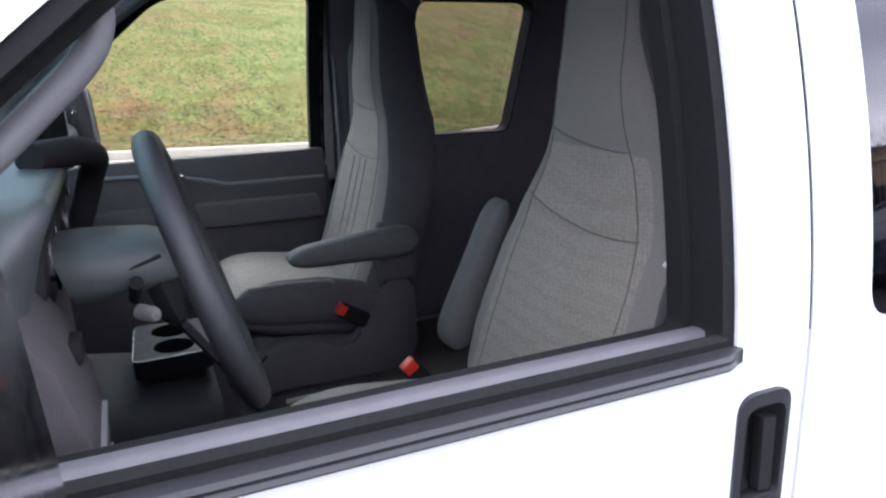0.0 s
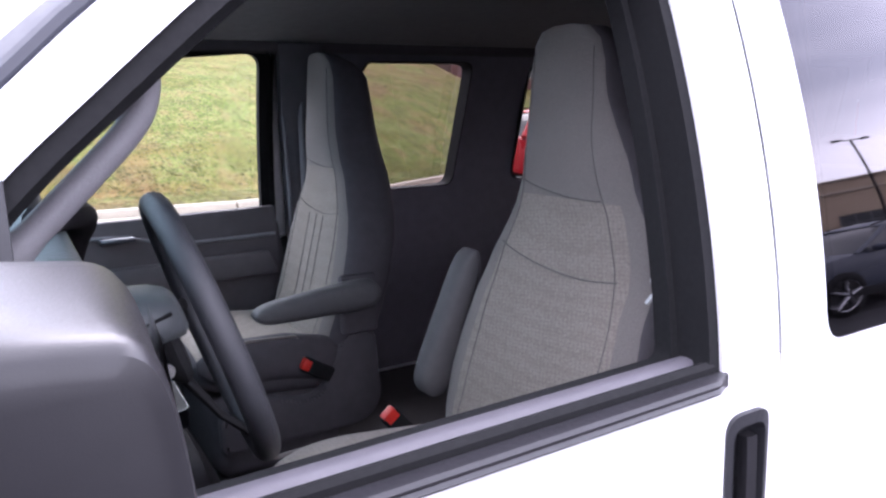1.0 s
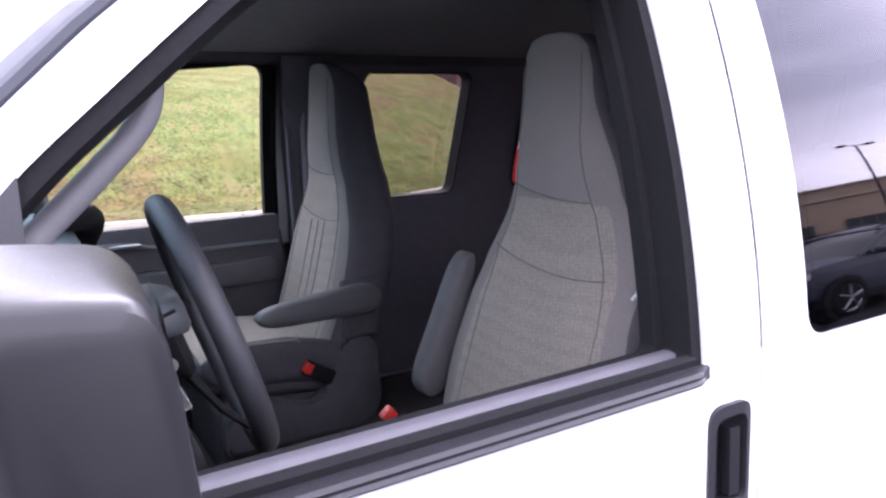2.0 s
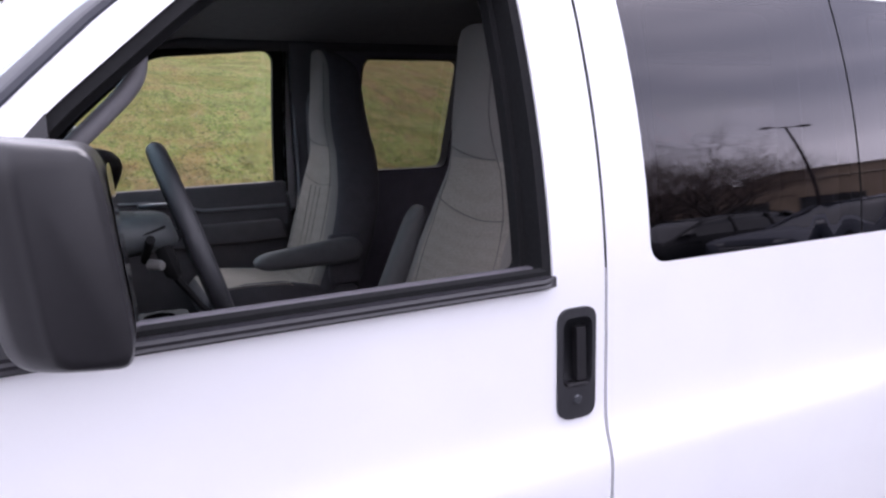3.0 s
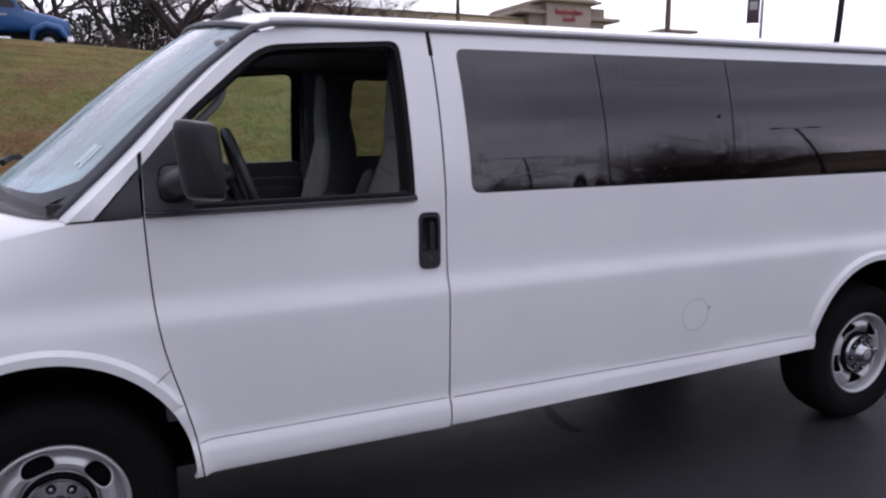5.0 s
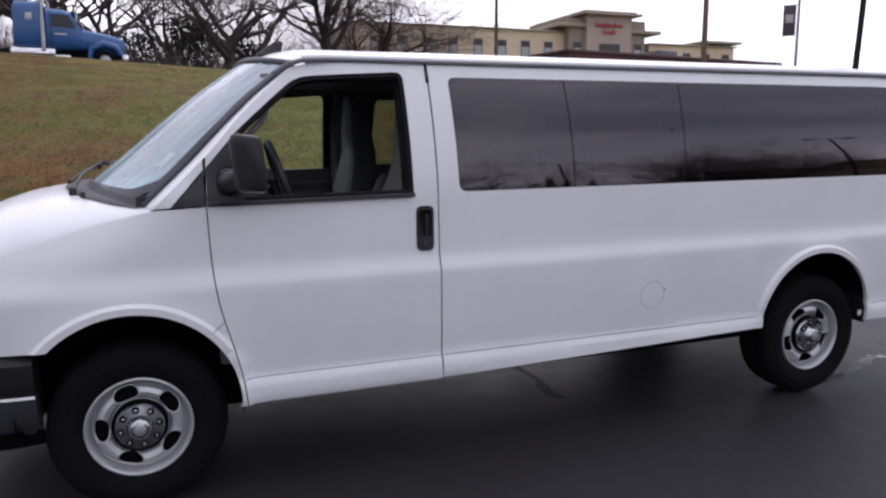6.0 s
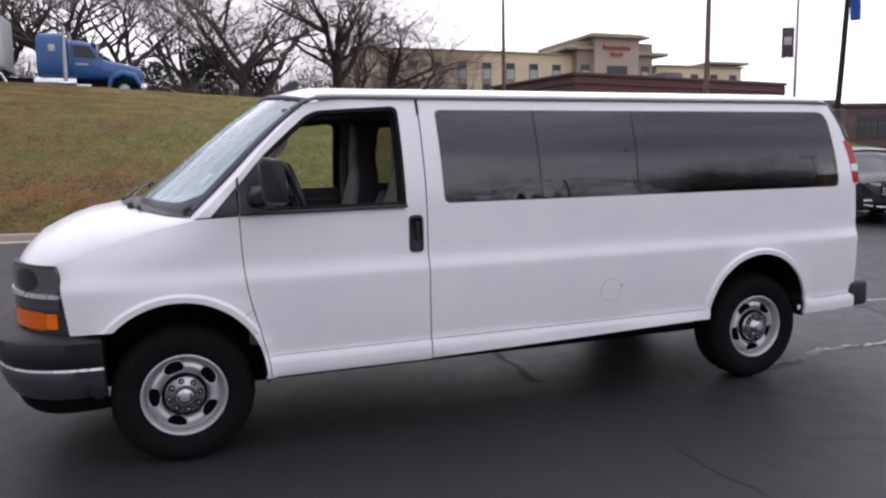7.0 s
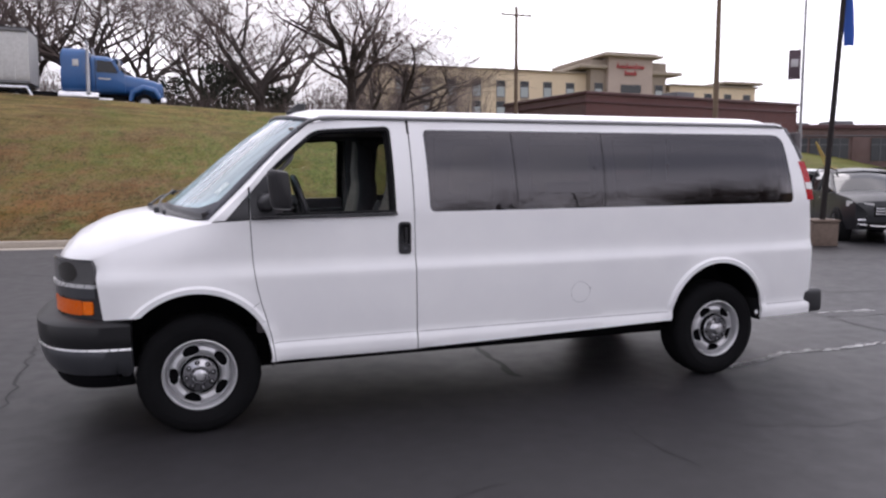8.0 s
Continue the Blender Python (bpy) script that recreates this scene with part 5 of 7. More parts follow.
# --- engine cover and console with cup holders
part("engine_cover", loft([[(x, 1.0 + py * w, 0.74 + (zt - 0.74) * (0.5 + 0.5 * pz)) for py, pz in squircle(1, 1, 28, 4)] for x, w, zt in ((0.30, 0.27, 1.10), (0.45, 0.26, 1.09), (0.62, 0.24, 1.07), (0.76, 0.22, 1.06), (0.80, 0.19, 0.98))]), DASH_DARK, van, "dark engine cover between the seats", sharp=50)
TRAY_GLOSS = simple("glossy_black_tray", (0.006, 0.006, 0.008), 0.5, spec=0.08)
tray_out = rounded([(0.600, 0.930), (0.762, 0.940), (0.765, 1.145), (0.610, 1.150)], 0.022)
cup_holes = [arc(0.685, yc, 0.042, 0, 360, 24)[:-1] for yc in (0.995, 1.093)]
v, f = sheet(tray_out, cup_holes, 0.02)
tray = part("cup_tray", thick([(x, y, 1.130) for x, y in v], f, (0, 0, -0.04)), TRAY_GLOSS, van, "glossy black tray with two round cup holders")
part("tray_well", merge(*[moved(lathe([(0.042, 0.0), (0.040, -0.05), (0.0, -0.05)], 24, "z"), pose(0.685, yc, 1.125)) for yc in (0.995, 1.093)], box(0.63, 0.74, 0.955, 1.135, 1.03, 1.092, 0.01)), VOID, tray)
RIM_GREY = simple("glossy_rim", (0.055, 0.055, 0.06), 0.25, spec=0.6)
edge = [(x, y, 1.1295) for x, y in tray_out]
part("tray_rim", tube(edge + edge[:1], 0.0016, 6, caps=False), RIM_GREY, tray, "glossy grey rim")


# --- steering column and wheel
WHEEL_C, WHEEL_N = Vector((0.718, 0.475, 1.435)), Vector((0.954, -0.05, 0.296))
turn = WHEEL_N.to_track_quat("Z", "X").to_matrix().to_4x4()
wm = Matrix.Translation(WHEEL_C) @ turn
ring = [(0.192 * math.cos(2 * math.pi * k / 64), 0.192 * math.sin(2 * math.pi * k / 64), 0.0) for k in range(65)]
steering = part("steering_wheel", moved(tube(ring, 0.0185, 14, caps=False), wm), LEATHERETTE, van, "black leather-grained steering wheel")
hub = loft([[(px, py, z) for px, py in squircle(r, r * 0.85, 28, 2.6)] for z, r in ((-0.075, 0.045), (-0.065, 0.055), (-0.055, 0.058), (-0.045, 0.050), (-0.042, 0.03))])
part("wheel_hub", moved(hub, wm), RUBBER, steering)
for a in (180, 270):
    c, s = math.cos(radians(a)), math.sin(radians(a))
    part("spoke", moved(tube([(0.05 * c, 0.05 * s, -0.060), (0.13 * c, 0.13 * s, -0.035), (0.188 * c, 0.188 * s, -0.002)], [0.016, 0.012, 0.011], 10, 0.5), wm), RUBBER, steering)
col = []
for t, a, b in ((0.0, 0.045, 0.022), (0.06, 0.062, 0.032), (0.2, 0.076, 0.038), (0.5, 0.084, 0.042), (0.8, 0.086, 0.046), (1.0, 0.080, 0.046)):
    c = WHEEL_C - WHEEL_N * (0.035 + 0.145 * t) + Vector((0, 0.02, 0.040 + 0.035 * t))
    col.append([tuple(c + turn.to_3x3() @ Vector((pa, pb, 0))) for pa, pb in squircle(b, a, 28, 2.8)])
column = part("steering_column", loft(col), DASH, van, "grey steering column shroud", sharp=50)
seam_pts = [WHEEL_C - WHEEL_N * (0.06 + 0.12 * t) + Vector((0, -0.060 * (0.85 + 0.15 * math.sin(math.pi * t)), 0.06)) for t in np.linspace(0, 1, 10)]
part("shroud_seam", tube(seam_pts, 0.003, 6), RUBBER, column)
part("stalk", tube([WHEEL_C - WHEEL_N * 0.10, WHEEL_C + Vector((-0.09, -0.12, 0.03))], [0.007, 0.009], 8), RUBBER, column)
RIM_PALE = simple("pale_lock_metal", (0.24, 0.235, 0.23), 0.4, metal=0.3)
part("ignition", moved(lathe([(0, -0.022), (0.008, -0.020), (0.0105, -0.014), (0.0105, 0.01)], 18), pose(0.634, 0.400, 1.410, 0, 0, 40)), RIM_PALE, column, "ignition lock")
part("pedal", box(0.34, 0.37, 0.52, 0.62, 0.84, 0.92, 0.01), RUBBER, van)
part("pedal", box(0.36, 0.38, 0.72, 0.78, 0.80, 0.94, 0.01), RUBBER, van)
part("rear_view_mirror", merge(box(0.33, 0.36, 0.90, 1.10, 1.80, 1.87, 0.012), tube([(0.36, 1.0, 1.85), (0.42, 1.0, 1.92)], 0.01, 8)), RUBBER, van)

# --- bench seats behind
for bx in (1.95, 2.75, 3.55):
    bench = part("bench_seat", box(bx, bx + 0.45, 0.35, 1.62, 1.00, 1.14, 0.05, 3), SEAT_SIDE, van, "grey cloth bench seat")
    part("bench_back", box(bx + 0.42, bx + 0.55, 0.35, 1.62, 1.05, 1.56, 0.05, 3), SEAT_SIDE, bench)
    part("bench_frame", box(bx + 0.05, bx + 0.45, 0.45, 1.52, FLOOR, 1.0, 0.02), TRIM_DARK, bench)

# ------------------------------------------------------------------ site: ground, bank, road
_m = Mat("wet_asphalt")
_fine, _mid, _big = _m.noise(160.0, 3.0), _m.noise(5.0, 5.0), _m.noise(0.35, 4.0)
_c = _m.mix(_m.grey(_fine, 0.0, 1.0, 0.3, 0.75), (0.013, 0.0125, 0.0142), (0.038, 0.036, 0.0395))
_c = _m.mix(_m.grey(_big, 0.0, 0.55), _c, (0.034, 0.033, 0.036))
_m.set(Base_Color=_c, Roughness=_m.grey(_m.node("ShaderNodeMath", {0: _mid, 1: _big}, operation="ADD").outputs["Value"], 0.41, 0.63, 0.55, 1.45), Specular_IOR_Level=0.25)
_m.bump(_fine, 0.25, 0.003)
ASPHALT = _m.m
TAR = simple("tar_line", (0.010, 0.010, 0.011), 0.6, scale=60, spec=0.2)
CONCRETE = simple("kerb_concrete", (0.42, 0.37, 0.31), 0.85, scale=60, grain=0.35, relief=0.3)
FLECK_WHITE = simple("fleck_white", (0.72, 0.72, 0.72), 0.7, scale=50, grain=0.8, var=0.3)



def turf(m):
    """Winter turf: large green, straw and russet patches, broken up by tufts."""
    big, mid, tuft, fine = m.noise(0.10, 4.0, 0.6), m.noise(0.75, 6.0, 0.68, (1, 0.45, 0.6)), m.noise(2.6, 4.0, 0.62, (1, 0.32, 0.5)), m.noise(22.0, 3.0, 0.7, (1, 0.3, 0.5))
    k = m.node("ShaderNodeMath", {0: m.grey(big, 0, 0.50, 0.42, 0.58), 1: m.grey(mid, 0, 0.65, 0.41, 0.59)}, operation="ADD").outputs["Value"]
    # towards +x the bank is greener, towards -x more russet
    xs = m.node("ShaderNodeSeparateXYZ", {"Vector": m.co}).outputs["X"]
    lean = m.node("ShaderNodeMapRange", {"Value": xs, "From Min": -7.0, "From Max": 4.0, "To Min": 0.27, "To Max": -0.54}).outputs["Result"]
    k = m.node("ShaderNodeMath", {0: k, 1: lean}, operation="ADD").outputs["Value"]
    c = m.ramp(k, [(0.0, (0.108, 0.158, 0.036)), (0.26, (0.132, 0.148, 0.040)), (0.42, (0.132, 0.105, 0.038)), (0.60, (0.165, 0.110, 0.060)), (0.78, (0.105, 0.046, 0.027)), (1.0, (0.060, 0.032, 0.020))])
    c = m.mix(m.grey(tuft, 0.0, 0.70, 0.48, 0.64), c, (0.062, 0.062, 0.020))
    c = m.mix(m.grey(tuft, 0.75, 0.0, 0.38, 0.51), c, (0.195, 0.145, 0.068))
    speck = m.noise(7.0, 4.0, 0.7, (1, 0.30, 0.5))
    c = m.mix(m.grey(speck, 0.0, 0.50, 0.50, 0.66), c, (0.19, 0.165, 0.072))
    c = m.mix(m.grey(speck, 0.60, 0.0, 0.34, 0.48), c, (0.052, 0.050, 0.018))
    c = m.mix(m.grey(fine, 0.0, 0.60, 0.48, 0.68), c, (0.27, 0.235, 0.125))
    # darker browns mixed in towards -x, bringing that end's brightness down
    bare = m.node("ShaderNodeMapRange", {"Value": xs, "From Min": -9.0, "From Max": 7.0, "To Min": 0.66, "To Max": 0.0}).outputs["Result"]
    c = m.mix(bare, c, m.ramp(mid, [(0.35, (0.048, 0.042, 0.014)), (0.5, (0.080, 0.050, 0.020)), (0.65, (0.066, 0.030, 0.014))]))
    patch = m.noise(0.42, 5.0, 0.62, (0.7, 1.2, 2.2), 0.8)
    c = m.mix(m.grey(patch, 0.0, 0.55, 0.50, 0.60), c, (0.088, 0.084, 0.020))
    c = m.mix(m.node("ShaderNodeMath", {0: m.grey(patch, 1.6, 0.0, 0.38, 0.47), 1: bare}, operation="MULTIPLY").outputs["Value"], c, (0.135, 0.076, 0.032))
    zs = m.node("ShaderNodeSeparateXYZ", {"Vector": m.co}).outputs["Z"]
    streak = m.noise(0.9, 6.0, 0.66, (0.45, 0.9, 2.6), 0.6)
    high = m.node("ShaderNodeMapRange", {"Value": zs, "From Min": 2.2, "From Max": 4.8, "To Min": 0.0, "To Max": 0.75}).outputs["Result"]
    c = m.mix(m.node("ShaderNodeMath", {0: high, 1: m.grey(streak, 0.0, 1.0, 0.44, 0.58)}, operation="MULTIPLY").outputs["Value"], c, (0.215, 0.158, 0.066))
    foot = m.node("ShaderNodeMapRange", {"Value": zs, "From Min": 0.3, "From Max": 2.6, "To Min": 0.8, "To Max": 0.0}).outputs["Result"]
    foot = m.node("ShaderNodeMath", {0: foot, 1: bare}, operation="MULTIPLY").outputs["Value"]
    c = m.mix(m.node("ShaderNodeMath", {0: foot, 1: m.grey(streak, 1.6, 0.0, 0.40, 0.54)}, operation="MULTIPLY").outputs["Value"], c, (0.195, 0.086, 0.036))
    fleck = m.noise(21.0, 2.0, 0.5, (0.6, 0.30, 0.6))
    c = m.mix(m.grey(fleck, 0.75, 0.0, 0.35, 0.46), c, (0.036, 0.036, 0.012))
    c = m.node("ShaderNodeHueSaturation", {"Color": c, "Saturation": 1.05, "Value": 0.97}).outputs["Color"]
    return c, tuft


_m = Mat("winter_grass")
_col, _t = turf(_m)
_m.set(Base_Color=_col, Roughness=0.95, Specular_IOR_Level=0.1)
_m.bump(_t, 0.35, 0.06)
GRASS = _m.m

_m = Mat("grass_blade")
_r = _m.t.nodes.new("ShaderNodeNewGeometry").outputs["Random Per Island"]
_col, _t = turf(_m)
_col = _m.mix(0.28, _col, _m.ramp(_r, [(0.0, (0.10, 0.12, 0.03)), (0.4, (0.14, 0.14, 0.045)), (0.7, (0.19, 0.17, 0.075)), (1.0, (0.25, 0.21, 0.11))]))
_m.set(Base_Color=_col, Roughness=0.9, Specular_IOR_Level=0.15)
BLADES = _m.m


def kerb_y(x):
    return 13.2 - 0.13 * x if x < 6 else 12.42 + 0.55 * (x - 6)


def crest(x):
    return table(x, [-60, -8, 4, 15, 22, 34, 50, 90], [6.1, 5.50, 4.85, 4.85, 4.2, 4.2, 5.8, 7.2])


def hill(x, y):
    """Height of the bank above the lot."""
    d = y - kerb_y(x) - 0.16
    if d <= 0:
        return 0.12
    top = crest(x)
    rise = 33.0 - kerb_y(x) if x < 20 else 28.0
    rise = max(8.0, rise)
    t = (d - 1.6) / rise
    z = 0.13 + 0.05 * min(1.6, d) / 1.6
    if t > 0:
        t = min(t, 1.0)
        z += (top - 0.2) * (t * (1.32 - 0.32 * t))
        if t < 1:
            z += 0.16 * (noise.noise(Vector((x * 0.22, y * 0.22, 0))) + 0.5 * noise.noise(Vector((x * 0.7, y * 0.7, 3)))) * smooth(0, 0.1, t) * (1 - smooth(0.9, 1.0, t))
    return z


part("ground", ([(-2500, -2500, -0.30), (2500, -2500, -0.30), (2500, 2500, -0.30), (-2500, 2500, -0.30)], [(0, 1, 2, 3)]), GRASS, None, "far dull grass plain", kind="structure", category="ground")
lot = [(-140.0, -160.0), (160.0, -160.0), (160.0, kerb_y(160) - 0.02), (6.0, kerb_y(6) - 0.02)] + [(-140.0, kerb_y(-140) - 0.02)]
part("car_park", ([(x, y, 0.0) for x, y in lot], [tuple(range(len(lot)))]), ASPHALT, None, "dark wet asphalt car park with patched cracks", kind="structure", category="pavement")


def bank_grid(xs, ys):
    v = [(x, kerb_y(x) + 0.16 + dy, hill(x, kerb_y(x) + 0.16 + dy)) for dy in ys for x in xs]
    w = len(xs)
    f = [(j * w + i, j * w + i + 1, (j + 1) * w + i + 1, (j + 1) * w + i) for j in range(len(ys) - 1) for i in range(w - 1)]
    return v, f


bank_x = list(np.linspace(-70, -14, 24)) + list(np.linspace(-13, 26, 90)) + list(np.linspace(27.5, 120, 40))
bank_y = list(np.linspace(0, 1.6, 5)) + list(np.linspace(2.0, 24, 60)) + [26, 30, 36, 44, 60, 90, 140, 220]
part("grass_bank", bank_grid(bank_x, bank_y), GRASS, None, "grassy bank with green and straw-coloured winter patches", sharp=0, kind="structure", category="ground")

# kerb stones along the foot of the bank
kerb = tagged(new("kerb"), "worn concrete kerb at the foot of the bank", "kerb", kind="structure")
stone = None
for k in range(17):
    x0 = -26 + k * 3.0
    a = math.atan2(kerb_y(x0 + 3.0) - kerb_y(x0), 3.0)
    if stone is None:
        stone = part("kerb_stone", box(0.002, 2.998, -0.01, 0.17, -0.05, 0.15, 0.010), CONCRETE, kerb)
        stone.matrix_basis = pose(x0, kerb_y(x0), 0, 0, 0, math.degrees(a))
    else:
        ob = new("kerb_stone", stone.data)
        ob.parent = kerb
        ob.matrix_basis = pose(x0, kerb_y(x0), random.uniform(-0.002, 0.002), 0, 0, math.degrees(a))
part("gutter_strip", grid(lambda u, s: (-26 + 50 * u, kerb_y(-26 + 50 * u) - 0.02 - 0.42 * s, 0.004 + 0.004 * (1 - s)), 50, 2), CONCRETE, kerb)

# grass blades on the lower bank, where the van's windows look on it
rng = random.Random(5)
bv, bf = [], []
for _ in range(26000):
    x = rng.uniform(-11, 19)
    d = 0.02 + 3.2 * rng.random() ** 1.6
    y = kerb_y(x) + 0.16 + d
    z = hill(x, y)
    h, w, a = rng.uniform(0.008, 0.03), rng.uniform(0.008, 0.020), rng.uniform(0, 6.28)
    lx, ly = rng.uniform(-0.16, 0.16), rng.uniform(-0.12, 0.12)
    k = len(bv)
    c, s = math.cos(a) * w, math.sin(a) * w
    bv += [(x - c, y - s, z + 0.002), (x + c, y + s, z + 0.002), (x + lx, y + ly, z + h)]
    bf.append((k, k + 1, k + 2))
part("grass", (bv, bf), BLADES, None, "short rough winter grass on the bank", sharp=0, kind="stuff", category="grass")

# road along the top of the bank
def road_point(u, s):
    x = -140 + 159 * u
    y = 38.0 + 8.5 * s
    return x, y, crest(x) - 0.02 + 0.12 * math.sin(math.pi * s)


part("road", grid(road_point, 60, 4), ASPHALT, None, "asphalt road along the top of the bank", kind="structure", category="road")


# cracks in the lot, sealed with tar, with white flecks along some
def crack(points, w, material, name, label):
    r = random.Random(len(points) + int(points[0][0] * 10))
    line = []
    for (x0, y0), (x1, y1) in zip(points, points[1:]):
        n = max(2, int(math.hypot(x1 - x0, y1 - y0) / 0.12))
        line += [(x0 + (x1 - x0) * i / n + r.uniform(-0.03, 0.03), y0 + (y1 - y0) * i / n + r.uniform(-0.03, 0.03)) for i in range(n)]
    v, f = [], []
    for i in range(len(line) - 1):
        (x0, y0), (x1, y1) = line[i], line[i + 1]
        d = math.hypot(x1 - x0, y1 - y0) or 1
        ww = w * r.uniform(0.5, 1.2)
        nx, ny = -(y1 - y0) / d * ww, (x1 - x0) / d * ww
        k = len(v)
        v += [(x0 - nx, y0 - ny, 0.004), (x0 + nx, y0 + ny, 0.004)]
        if i:
            f.append((k - 2, k, k + 1, k - 1))
    return part(name, (v, f), material, None, label, sharp=0, kind="structure", category="pavement")


for pts, w in (([(2.4, 2.4), (2.5, 1.7), (2.45, 1.05), (2.40, 0.3)], 0.034), ([(4.2, 0.20), (4.6, 0.28), (5.05, 0.43), (5.6, 0.37), (6.3, 0.44), (8.5, 0.5)], 0.008),
               ([(6.75, 2.3), (6.72, 1.44), (6.66, 1.0), (6.6, 0.5)], 0.014), ([(6.7, 1.55), (7.4, 1.45), (8.6, 1.5), (11, 1.2)], 0.010), ([(7.2, 3.1), (9.0, 2.6), (12, 2.9)], 0.012),
               ([(-1.72, 6.5), (-1.61, 4.7), (-1.48, 2.93), (-1.38, 1.73), (-1.32, 0.9), (-1.22, -0.4)], 0.012), ([(-1.48, 2.93), (-2.1, 2.7), (-3.0, 2.9)], 0.007), ([(-5, 9.6), (-3.1, 9.0), (-2.2, 8.4), (-0.6, 8.2)], 0.02), ([(6, 7.5), (9, 6.0), (13, 5.2)], 0.02),
               ([(3.3, -0.95), (3.61, -1.04), (3.94, -1.19), (4.34, -1.14), (5.2, -0.9)], 0.0035), ([(3.94, -1.19), (4.0, -1.45), (4.15, -1.8)], 0.0025),
               ([(1.2, -1.32), (1.36, -1.28), (1.55, -1.24), (1.8, -1.1)], 0.0025), ([(2.62, -0.7), (2.58, -1.16), (2.6, -1.45), (2.58, -1.8)], 0.0025)):
    crack(pts, w, TAR, "crack_line", "black tar-sealed crack in the asphalt")

def white_flecks(name, points, n, seed):
    """White flecks scattered along a crack."""
    r = random.Random(seed)
    v, f = [], []
    for _ in range(n):
        t = r.random() * (len(points) - 1)
        i = int(t)
        x = points[i][0] + (points[i + 1][0] - points[i][0]) * (t - i) + r.gauss(0, 0.03)
        y = points[i][1] + (points[i + 1][1] - points[i][1]) * (t - i) + r.gauss(0, 0.020)
        w, h = r.uniform(0.008, 0.060), r.uniform(0.003, 0.013)
        k = len(v)
        ring = [(x + w * math.cos(a) * r.uniform(0.6, 1), y + h * math.sin(a) * r.uniform(0.6, 1), 0.0048) for a in (0.3, 1.3, 2.4, 3.4, 4.5, 5.5)]
        v += ring
        f.append(tuple(range(k, k + 6)))
    part(name, (v, f), FLECK_WHITE, None, "white flecks along a crack", sharp=0, kind="stuff", category="paint")


white_flecks("white_fleck", [(4.22, 0.22), (4.40, 0.25), (4.62, 0.30), (5.05, 0.45), (5.60, 0.38), (6.2, 0.44)], 260, 2)
white_flecks("white_fleck", [(6.85, 1.78), (7.15, 1.74), (7.5, 1.69)], 90, 3)

# ------------------------------------------------------------------ trees
BARK = simple("grey_bark", (0.078, 0.062, 0.057), 0.95, scale=30, grain=0.5, relief=0.6)
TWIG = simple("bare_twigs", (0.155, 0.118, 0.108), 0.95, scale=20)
# twig colour paled to paint aerial haze over the distant wood
TWIG_HAZED = simple("far_twigs_hazed", (0.22, 0.175, 0.165), 0.95, scale=3)


def grow_tree(seed, height, spread=1.0, levels=6):
    """A bare winter tree: tapered trunk, forked limbs and a crown of fine twigs."""
    r = random.Random(seed)
    thick_parts, thin = [], []

    def branch(p, d, length, rad, level):
        pts, rads = [p.copy()], [rad]
        n = 5 if level < 3 else 3
        q, dd = p.copy(), d.copy()
        for i in range(n):
            bend = 0.22 if level else 0.06
            dd = (dd + Vector((r.uniform(-bend, bend), r.uniform(-bend, bend), r.uniform(-0.08, 0.14) if level < 4 else r.uniform(-0.18, 0.10)))).normalized()
            q = q + dd * (length / n)
            pts.append(q.copy())
            rads.append(max(0.007, rad * (1 - 0.45 * (i + 1) / n)))
        (thick_parts if level < 3 else thin).append(tube(pts, rads, 8 if level < 2 else (5 if level < 4 else 3), caps=False))
        if level >= levels:
            return
        kids = r.randint(3, 4) if level < 2 else r.randint(2, 4)
        if level == 0:
            kids = r.randint(4, 6)
        for k in range(kids):
            i = n if k == 0 else r.randint(max(1, n // 2), n)
            base = pts[i]
            side = Vector((r.uniform(-1, 1), r.uniform(-1, 1), r.uniform(-0.15, 0.55))).normalized()
            amount = r.uniform(0.35, 0.75) if k == 0 else r.uniform(0.75, 1.5) * spread
            nd = (dd + side * amount).normalized()
            if nd.z < -0.25:
                nd.z = -0.1
                nd.normalize()
            branch(base, nd, length * r.uniform(0.70, 0.95) * (0.95 if level else 1.35), max(0.007, rads[i] * r.uniform(0.62, 0.84)), level + 1)

    branch(Vector((0, 0, -0.3)), Vector((r.uniform(-0.1, 0.1), r.uniform(-0.1, 0.1), 1)).normalized(), height * 0.23, height * 0.030, 0)
    return merge(*thick_parts), merge(*thin)


def plant(name, label, seed, height, m, spread=1.0, levels=6):
    tree = thing(name, label, "tree")
    a, b = grow_tree(seed, height, spread, levels)
    part("trunk", a, BARK, tree, sharp=0)
    part("crown", b, TWIG, tree, sharp=0)
    tree.matrix_basis = m
    return tree


TREE = "leafless winter tree with dark spreading limbs on the bank top"
tree_a = plant("bare_tree", TREE, 11, 12.5, pose(11.2, 49.5, 4.9) @ Matrix.Scale(1.4, 4), 1.35)
plant("bare_tree", TREE, 58, 9.5, pose(15.0, 50.0, 4.9, 0, 8, 0) @ Matrix.Diagonal((1.65, 1.5, 1.15, 1)), 1.9)
tree_b = plant("bare_tree", TREE, 23, 11.5, pose(4.6, 50.5, 4.9, 0, 0, 40) @ Matrix.Scale(1.4, 4), 1.35)
plant("bare_tree", "bare winter tree across the car park, mirrored in the van glass", 71, 8.5, pose(27.5, -27.5, 0, 0, 0, 15), 1.5, 5)
tree_c = plant("bare_tree", TREE, 37, 11.0, pose(-3.0, 54, 5.2, 0, 0, 80) @ Matrix.Scale(1.4, 4), 1.05)
